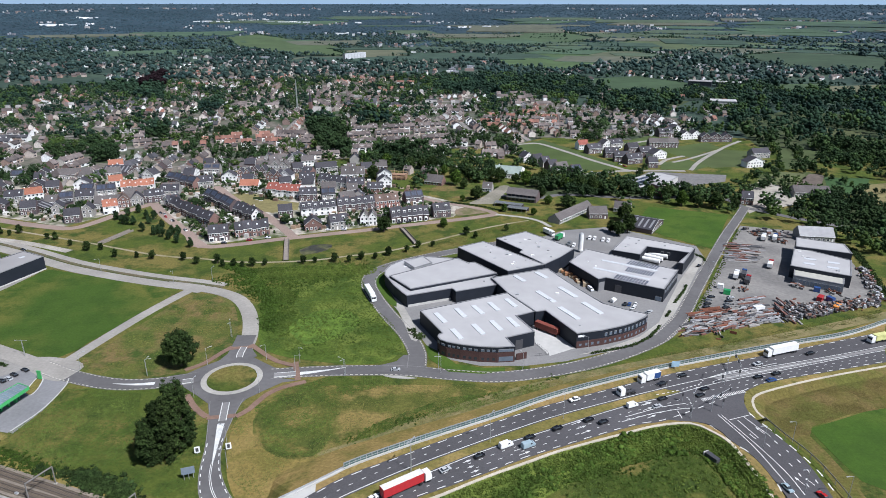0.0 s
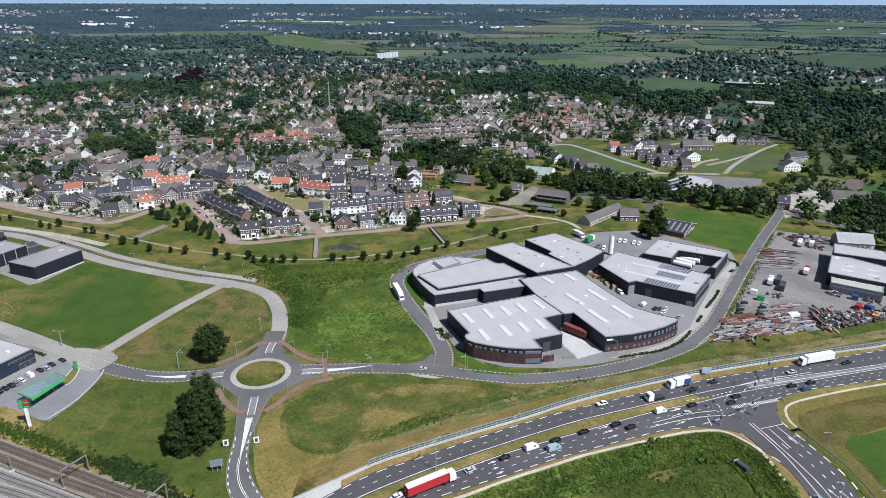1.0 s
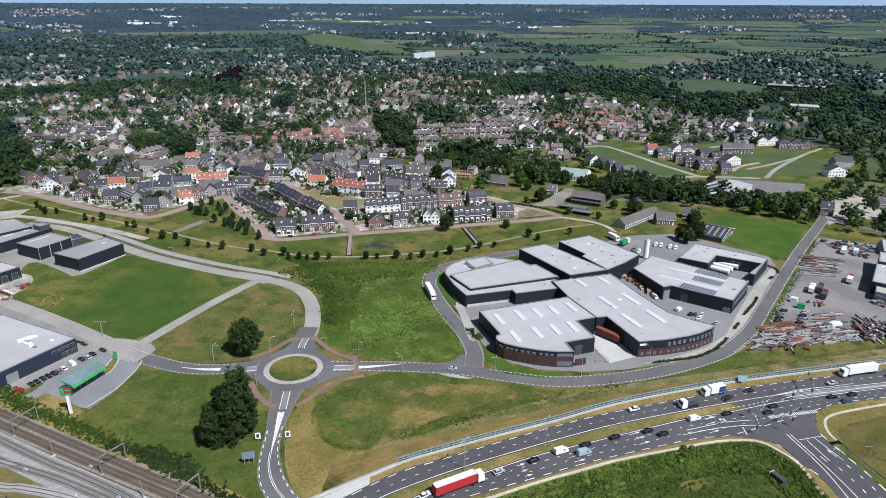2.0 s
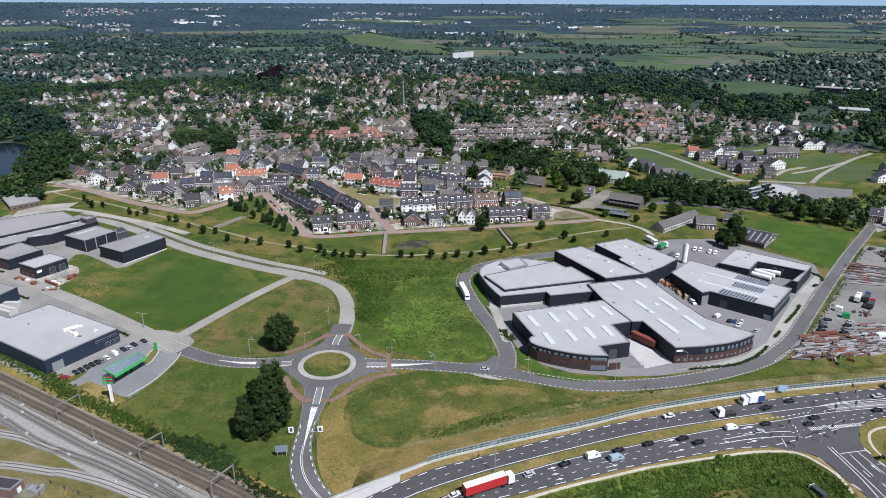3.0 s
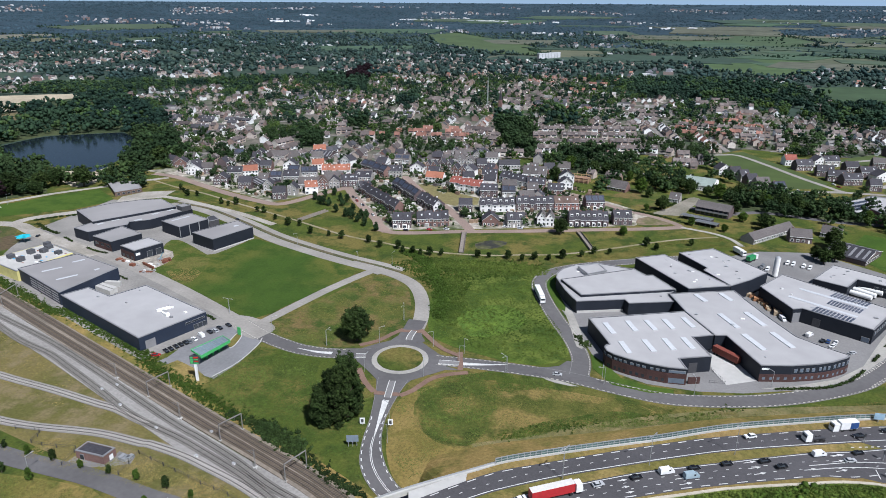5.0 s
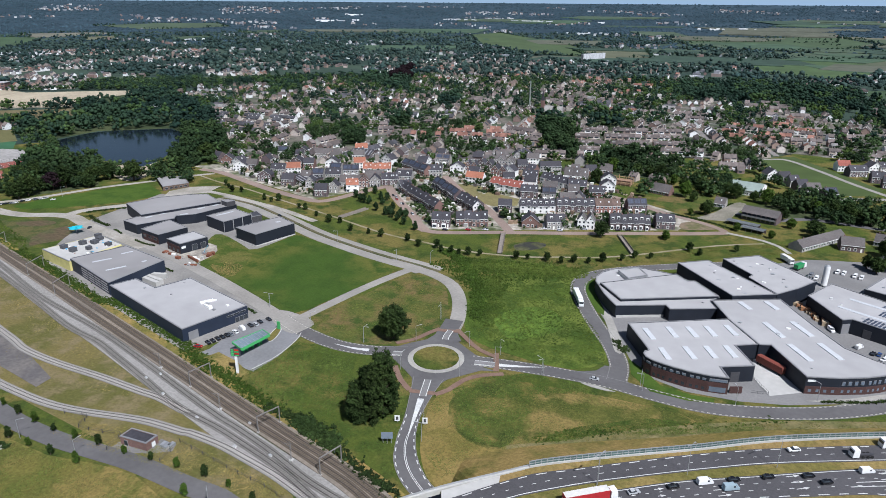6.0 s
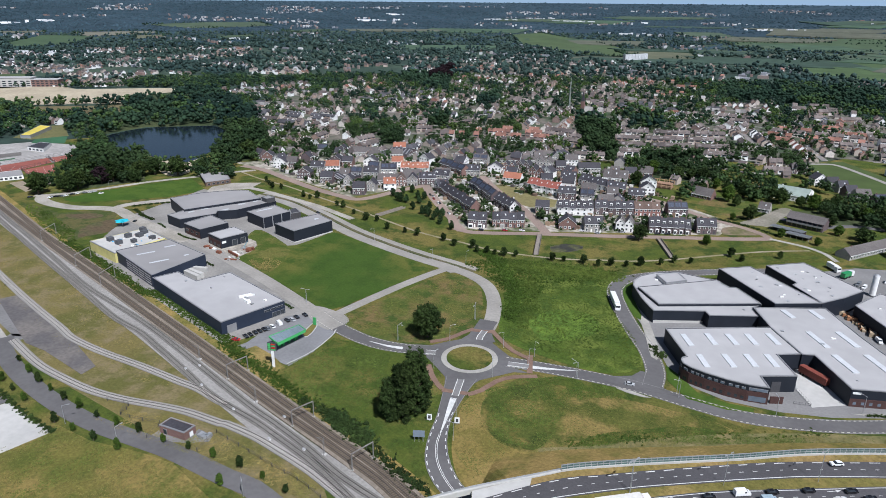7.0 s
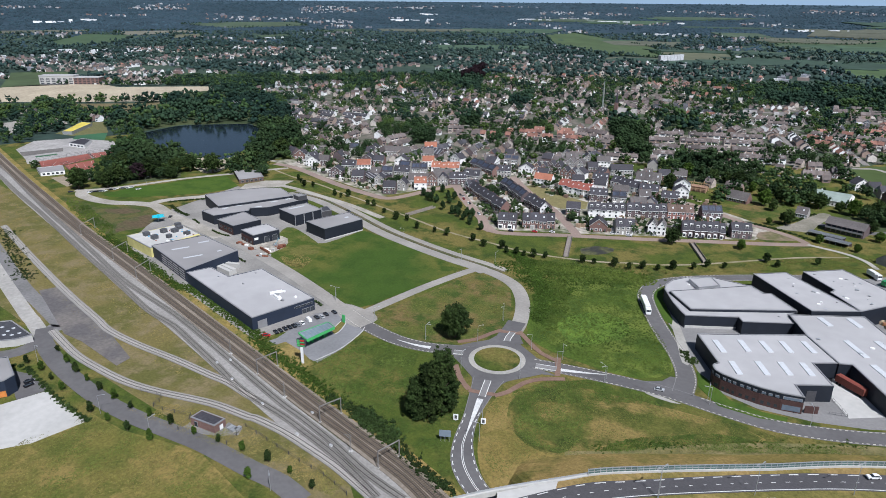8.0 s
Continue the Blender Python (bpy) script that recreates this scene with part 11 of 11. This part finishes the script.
lay(bundle, [(124.8, 296.9), (135.3, 314.6), (144.3, 310.7), (137.4, 295.0), (128.7, 291.9)], 46, aim((128.2, 304.2), (130.1, 293.1)), (4, 9), (0.4, 0.9), 1.5)
lay(small, [(129.1, 293.0), (139.2, 310.1), (150.2, 313.3), (172.1, 318.2), (185.8, 322.2), (183.2, 316.3), (168.7, 310.6), (144.5, 298.7)], 420, (0, 0), (0.6, 2.6), (0.3, 1.3), 1.9)
lay(small, [(196.3, 365.9), (198.8, 363.1), (188.9, 325.6), (182.5, 317.4), (189.3, 347.2)], 150, (0, 0), (0.6, 2.4), (0.3, 1.3), 1.7)
lay(small, [(153.9, 433.1), (182.0, 426.5), (175.7, 412.8), (163.3, 417.4), (150.9, 425.5)], 46, (0, 0), (1, 3.4), (0.8, 1.7), 1.8)
solid("steel_bundles", bundle, ramp_mat("mixed_steel", [(0.25, 0.25, 0.26), (0.36, 0.36, 0.37), (0.15, 0.075, 0.058), (0.17, 0.165, 0.165), (0.08, 0.08, 0.085), (0.30, 0.28, 0.26), (0.19, 0.095, 0.075)]), "long grey and rusty steel bundles in the yard", "steel", kind="stuff")
solid("scrap_pieces", small, ramp_mat("mixed_scrap", [(0.06, 0.06, 0.065), (0.11, 0.10, 0.10), (0.17, 0.09, 0.07), (0.30, 0.30, 0.31), (0.05, 0.05, 0.055), (0.20, 0.17, 0.15), (0.5, 0.5, 0.5), (0.09, 0.08, 0.08)]), "loose dark scrap along the yard fence", "scrap", kind="stuff")
# fence and gate at the loading ramp, and the covered pallets behind the warehouse
for pts, name, label in (([(12.5, 258.5), (17.7, 249.7)], "yard_fence", "thin dark steel fence beside the loading ramp"), ([(12.0, 247.5), (17.8, 249.1)], "yard_gate", "low dark sliding gate at the ramp")):
    line = line3(pts, 1.6)
    th = thing(name, label, "fence", at=pose(line[0].x, line[0].y, 0.06))
    inv = Matrix.Translation((-line[0].x, -line[0].y, 0))
    for z in (0.3, 1.1):
        on_roof(th, inv, "rail", band(Shape(), line, 0.04, z, z + 0.05), DARK_METAL)
    for p in line:
        on_roof(th, inv, "post", Shape().box(p.x - 0.04, p.x + 0.04, p.y - 0.04, p.y + 0.04, 0, 1.2), DARK_METAL)
for a, b in (((-283.4, 218.9), (-270.8, 217.0)), ((-283.7, 221.6), (-271.4, 220.0)), ((-283.5, 224.6), (-275.6, 226.9))):
    solid("roof_lean_to", Shape().obox(a, b, 2.2, 0.05, 2.6), PALE_CONCRETE, "pale covered store behind the warehouse", "store", "stores", "object")
solid("loose_beams", Shape().obox((-288.5, 254.6), (-277.6, 251.3), 0.8, 0.1, 1.6).obox((-281.5, 245.1), (-275.0, 247.8), 1.2, 0.1, 0.7).obox((-284.4, 262.2), (-281.3, 268.0), 2.0, 0.1, 0.5), RUST, "rusty beams and plates on the building site", "beams", "loose materials", "object")
cr = thing("small_crane", "small pale blue mobile crane on the building site", "crane", at=pose(*(-284.4, 262.9), 0.06))
part("base", Shape().box(-1.2, 1.2, -0.8, 0.8, 0.1, 1.3), METAL, cr)
part("jib", Shape().beam((0, 0, 1.2), (1.5, 2.0, 5.0), 0.22, 0.12), mat("crane_blue", (0.12, 0.30, 0.38), 0.5), cr, "pale blue jib")
# pallets beside the central hall
for k in range(22):
    p = between((26.6, 345.8), (40.7, 325.3), k / 21)
    w = rnd.uniform(0.9, 1.4)
    x, y = p[0] + rnd.uniform(-1.5, 1.5), p[1] + rnd.uniform(-1, 1)
    solid("board_stack", Shape().box(x - w, x + w, y - w, y + w, 0.06, 0.1 + rnd.uniform(0.5, 2.2)), (mat("orange_brown_timber", (0.36, 0.18, 0.09), 0.85, 0.3, 1.5), mat("pale_timber", (0.42, 0.33, 0.22), 0.85, 0.3, 1.5))[k % 2], "stack of timber pallets beside the hall", "pallets", "pallets", "object")
for k in range(16):
    p = ((-291.6, 251.4), (-281.3, 246.4), (-276.2, 247.8), (-299.5, 252.3), (-309.7, 256.0), (-279.8, 259.2), (-277.3, 264.9), (-281.3, 254.2))[k % 8]
    x, y, w = p[0] + rnd.uniform(-3, 3), p[1] + rnd.uniform(-3, 3), rnd.uniform(0.5, 1.5)
    solid("building_material", Shape().box(x - w, x + w, y - w * 0.7, y + w * 0.7, 0.05, 0.1 + rnd.uniform(0.4, 1.4)), rnd.choice((GREYSTEEL, RUST, WHITE, PALE_CONCRETE)), "stacked building material beside the small hall", "building material", "loose material", "object")

# ---- landmarks of the town ----
c = (-267.4, 846.2)
ch = thing("church", "brick church with a slender tower and a pale roof", "church", at=pose(c[0], c[1], 0))
part("tower", Shape().box(-2, 2, -2, 2, 0, 20), WALLS["brick"], ch)
part("spire", Shape().add([(-2, -2, 20), (2, -2, 20), (2, 2, 20), (-2, 2, 20), (0, 0, 33)], [(0, 1, 4), (1, 2, 4), (2, 3, 4), (3, 0, 4)]), ROOFS["dark"], ch)
part("nave", Shape().add([(3, -6, 0), (27, -6, 0), (27, 6, 0), (3, 6, 0), (3, -6, 8), (27, -6, 8), (27, 6, 8), (3, 6, 8), (3, 0, 14), (27, 0, 14)], [(0, 1, 5, 4), (1, 2, 6, 9, 5), (2, 3, 7, 6), (3, 0, 4, 8, 7), (4, 5, 9, 8), (8, 9, 6, 7)]), WALLS["grey"], ch)
c = (-301.8, 894.8)
ms = thing("radio_mast", "slender grey-green lattice radio mast above the roofs", "mast", at=pose(c[0], c[1], 0))
part("mast_shaft", Shape().beam((0, 0, 0), (0, 0, 38), 1.4, 0.8, 5), mat("grey_green_steel", (0.25, 0.28, 0.25), 0.6, 0.3, 0.3), ms)
part("antenna", Shape().beam((0, 0, 38), (0, 0, 44), 0.3, 0.1), METAL, ms)
a, b = Vector((-452.0, 1754.2)), Vector((-414.2, 1836.1))
wb = thing("white_tower_block", "white ribbed agricultural building above the trees", "building", at=at_dir((*a, 0), b - a))
L = (b - a).length
for k in range(7):
    part("bay", Shape().box(L * k / 7 + 0.5, L * (k + 1) / 7 - 0.5, 0, 8, 0, 16), mat("grey_white_sheet", (0.52, 0.53, 0.55), 0.6), wb)
part("core", Shape().box(0, L, 0.7, 8, 0, 15.6), TRIM, wb)
for a, b, m, h in (((309.8, 1269.7), (347.2, 1256.7), ROOFING_DARK, 9), ((355.3, 1257.6), (394.7, 1245.3), ROOFING, 9), ((-1207.8, 613.3), (-1161.8, 647.1), PALE_CONCRETE, 15), ((-1161.8, 647.1), (-1127.3, 672.4), WALLS["brick"], 12), ((275.4, 987.4), (309.2, 980.5), PALE_CONCRETE, 11), ((-748.4, 627.5), (-722.5, 637.2), WALLS["white"], 7)):
    a, b = Vector(a), Vector(b)
    L = (b - a).length
    th = thing("large_building", "large plain building between trees", "building", at=at_dir((*a, 0), b - a))
    part("wall", Shape().box(0, L, 0, 22, 0, h - 1), m if h > 10 else CLAD, th)
    part("roof", Shape().box(-0.5, L + 0.5, -0.5, 22.5, h - 1, h), ROOFING if m is not ROOFING_DARK else ROOFING_DARK, th)
    for k in range(6):
        for j in range(max(1, int(h / 4))):
            f = part("window", Shape().box(L * (k + 0.2) / 6, L * (k + 0.8) / 6, -0.15, 0.1, 1 + 3.6 * j, 2.8 + 3.6 * j), GLASS_DARK, th)
yl = [(-734, 386), (-775, 432), (-757, 434), (-724, 391)]
hall("sports_hall", "low hall with a bright yellow roof", yl, 3.6, METAL, mat("yellow_roof", (0.66, 0.54, 0.10), 0.7, 0.1, 0.2), group="")
sc = [(91.9, 534.8), (117.1, 564.8), (125.8, 563.7), (136.7, 552.6), (117.5, 523.3), (104.0, 513.0), (100.1, 510.5)]
th, inv = hall("school", "low school with pale roofs and solar panels", sc, 5.0, PALE_CONCRETE, ROOFING, group="")
for k in range(10):
    for j in range(3):
        p = between(between(sc[0], sc[1], 0.1 + 0.08 * k), between(sc[6], sc[4], 0.1 + 0.08 * k), 0.2 + 0.22 * j)
        on_roof(th, inv, "solar_panel", Shape().box(p[0] - 1.6, p[0] + 1.6, p[1] - 1.8, p[1] + 1.8, 4.7, 4.95), SOLAR)
rb = [(107.5, 516.1), (115.8, 527.0), (118.8, 520.6), (114.2, 504.2)]
th, inv = hall("school_wing", "taller red wing of the school", rb, 8.0, WALLS["pink"], ROOFING_DARK, group="")
windows_on(th, inv, rb[0], rb[3], 5, 1, 2.6, 0.6)
hall("low_hall", "long low hall with a straw-yellow roof among trees", [(322, 716), (320, 734), (356, 738), (358, 720)], 5.0, WALLS["white"], mat("straw_roof", (0.48, 0.38, 0.16), 0.85, 0.15, 0.3), group="")
# house frame under construction
a, b = Vector((-106.1, 534.4)), Vector((-90.4, 533.8))
fr = thing("timber_house", "bare timber frame of a house under construction", "house", at=at_dir((*a, 0), b - a))
L = (b - a).length
TIMBER = mat("fresh_timber", (0.48, 0.32, 0.19), 0.85, 0.2, 1)
for k in range(5):
    for y in (0, 9):
        part("post", Shape().box(L * k / 4 - 0.2, L * k / 4 + 0.2, y - 0.2, y + 0.2, 0, 5.5 + (k % 2) * 2), TIMBER, fr)
for z in (2.7, 5.4):
    for y in (0, 9):
        part("beam", Shape().box(0, L, y - 0.2, y + 0.2, z, z + 0.35), TIMBER, fr)
part("inner_wall", Shape().box(0.5, L - 0.5, 1, 8, 0, 4.2), mat("bare_brick", (0.36, 0.22, 0.15), 0.9, 0.2, 1), fr)
# tennis club
RED_COURT = mat("red_court", (0.285, 0.095, 0.072), 0.9, 0.12, 0.4, 0.05, 0.2)
for k, q in enumerate(([(-626.5, 300.4), (-620.4, 347.6), (-596.8, 337.2), (-593.2, 307.0), (-595.7, 290.0)], [(-593.2, 307.0), (-591.1, 335.4), (-561.4, 318.3), (-556.9, 294.3)], [(-619.8, 345.0), (-614.6, 370.3), (-599.6, 361.8), (-595.5, 338.1)])):
    court = sheet("tennis_courts", inset(q, 0.8), 0.09 + 0.003 * k, RED_COURT, "pinkish red clay tennis courts behind fences", "tennis court")
    a, b, c, d = (ccw(q)[m] for m in (0, 1, 2, -1))
    for t in (0.12, 0.38, 0.62, 0.88):
        p0, p1 = between(a, b, t), between(d, c, t)
        part("line", Shape().obox(between(p0, p1, 0.12), between(p0, p1, 0.88), 0.14, 0.1, 0.12), WHITE_PAINT, court, "white court line")
    poly_q = ccw(q)
    fence = thing("court_fence", "tall dark green wire fence round the courts", "fence", "court fences", at=pose(poly_q[0][0], poly_q[0][1], 0))
    inv = Matrix.Translation((-poly_q[0][0], -poly_q[0][1], 0))
    for m in range(len(poly_q)):
        e0, e1 = poly_q[m], poly_q[(m + 1) % len(poly_q)]
        for z in (0.3, 1.6, 2.9):
            on_roof(fence, inv, "rail", Shape().obox(e0, e1, 0.08, z, z + 0.1), DARK_METAL)
        steps = max(2, int(math.hypot(e1[0] - e0[0], e1[1] - e0[1]) / 6))
        for t in range(steps):
            p = between(e0, e1, t / steps)
            on_roof(fence, inv, "post", Shape().box(p[0] - 0.06, p[0] + 0.06, p[1] - 0.06, p[1] + 0.06, 0, 3.0), DARK_METAL)
sheet("club_paving", [(-695.9, 317.8), (-723.6, 349.6), (-704.8, 380.9), (-656.8, 395.5), (-611.6, 375.5), (-599.6, 361.8), (-595, 300), (-625.5, 292.3), (-645.6, 301.2)], 0.05, mat("pale_paving", (0.36, 0.345, 0.325), 0.9, 0.2, 0.3, 0.05, 0.25), "pale paved sports ground", "paving")
sheet("green_pitch", [(-699.9, 376.9), (-727.4, 400.4), (-702.2, 417.9), (-669.6, 394.1)], 0.08, mat("green_court", (0.045, 0.125, 0.060), 0.9, 0.15, 0.4), "green artificial pitch", "pitch")
sheet("straw_pitch", [(-728.7, 407.7), (-779.1, 448.3), (-768.2, 455.9), (-710.9, 420.0)], 0.078, MATS["straw_grass"], "worn straw-coloured pitch beside the hall", "pitch")
sheet("gravel_court", [(-679.6, 313.3), (-665.9, 348.0), (-650.5, 339.4), (-659.8, 305.9)], 0.085, mat("grey_gravel", (0.150, 0.138, 0.128), 0.95, 0.25, 0.5, 0.06), "dark grey gravel court", "court")
sheet("green_strip", [(-650, 312), (-645, 330), (-640, 328), (-644, 310)], 0.084, MATS["green_court"], "small green practice court", "court")
cp = [(-668.8, 356.0), (-680.3, 375.8), (-666.3, 378.4), (-646.0, 358.4)]
th, inv = hall("pavilion", "low white pavilion with a black roof on pale paving", cp, 3.6, WALLS["white"], ROOFS["dark"], group="")
windows_on(th, inv, cp[0], cp[3], 4, 0.8, 2.4, 0.6)
sheet("club_lot", [(-558.6, 277.0), (-548.0, 307.5), (-526.5, 292.0), (-520.5, 268.9)], 0.06, mat("trodden_sand", (0.30, 0.25, 0.18), 0.95, 0.2, 0.3, 0.05), "sandy ground behind the courts", "ground")
cp = [(-589.1, 282.1), (-580.8, 300.0), (-560.9, 290.6), (-570.0, 275.2)]
th, inv = hall("tennis_club", "low grey-roofed club house beside red courts", cp, 3.4, WALLS["white"], ROOFING_DARK, group="")
windows_on(th, inv, cp[0], cp[3], 5, 0.8, 2.4, 0.6)
windows_on(th, inv, cp[3], cp[2], 5, 0.8, 2.4, 0.6)
tp = thing("tent_canopy", "turquoise star-shaped tent canopy on a pole", "tent", at=pose(*(-384.4, 254.0), 0))
part("canopy", Shape().add([(0, 0, 5)] + [((5 if k % 2 else 3) * math.cos(k * 0.5236), (5 if k % 2 else 3) * math.sin(k * 0.5236), 3.2 + 0.5 * (k % 2)) for k in range(12)], [(0, 1 + k, 1 + (k + 1) % 12) for k in range(12)]), mat("turquoise_fabric", (0.03, 0.42, 0.52), 0.7, 0.15, 0.8), tp)
part("pole", Shape().beam((0, 0, 0), (0, 0, 5), 0.15), METAL, tp)
# trees set singly round the lake, the lanes and the estate
for k, p in enumerate(((-504.2, 288.0), (-492.0, 285.9), (-493.2, 294.0), (-496.3, 307.7), (-492.7, 313.8), (-490.4, 322.7), (-485.5, 333.7), (-486.0, 345.2), (-505.5, 270.1), (-473.9, 330.4), (-482.6, 356.1), (-460.9, 362.6), (-455.4, 382.9), (-444.2, 399.0), (-528.5, 325.1), (-552.0, 325.9), (-507.5, 272.0), (-460.9, 443.6), (-457.8, 466.3), (-506.0, 477.7))):
    tree(p, 11 + 3.5 * (k % 3), "red" if k in (4,) else "oak", "large dark tree on the lake shore" if k not in (4,) else "dark copper beech on the lake shore", "lake trees", 1.1)
for k, p in enumerate(((-51.0, 548.2), (-37.7, 540.3), (-29.8, 537.1), (-43.3, 565.1), (-18.5, 548.0), (-11.8, 536.1), (1.5, 533.1), (10.0, 530.5), (17.7, 531.6), (24.2, 534.2), (30.7, 521.5), (36.1, 519.7), (43.3, 519.4), (52.0, 516.5), (-66.6, 534.0), (-118.7, 535.0), (-128.4, 568.3), (-114.5, 577.9), (-106.2, 589.3), (-92.3, 571.2), (-82.7, 575.0), (-72.0, 571.8), (-60.3, 558.3), (77.1, 441.3), (68.9, 409.0), (75.3, 416.4), (64.5, 415.0), (123.9, 482.4), (135.3, 479.4), (146.9, 477.8), (160.3, 476.5), (116.6, 496.5), (105.2, 503.1), (62.3, 512.6), (69.1, 513.3), (75.8, 510.6), (88.0, 505.0), (-46.9, 521.9), (-39.6, 512.0))):
    tree(p, (10, 13, 9, 12)[k % 4], "light" if k % 5 == 2 else "oak", "broad dark tree along the village lane", "lane trees", 1.05)
for k, (p, h) in enumerate((((-27.6, 481.7), 11), ((41.2, 460.2), 11), ((39.5, 472.0), 9), ((26.5, 475.6), 7), ((15.3, 447.2), 5.5), ((-5.5, 453.2), 6), ((-44.8, 413.9), 6), ((-37.6, 476.5), 5), ((21.3, 493.4), 9))):
    tree(p, h, "light" if h < 8 else "oak", "small grey-green tree beside the yard" if h < 8 else "round dark tree in the grass beside the yard", "yard trees", 1.15 if h < 8 else 1.25)
for k, p in enumerate(((-646.0, 1111.0), (-618.0, 1112.0), (-655.0, 1150.0), (-678.0, 1205.0), (-694.0, 1262.0))):
    tree(p, 21, "red", "dark copper beech above the roofs", "copper beeches", 1.3)
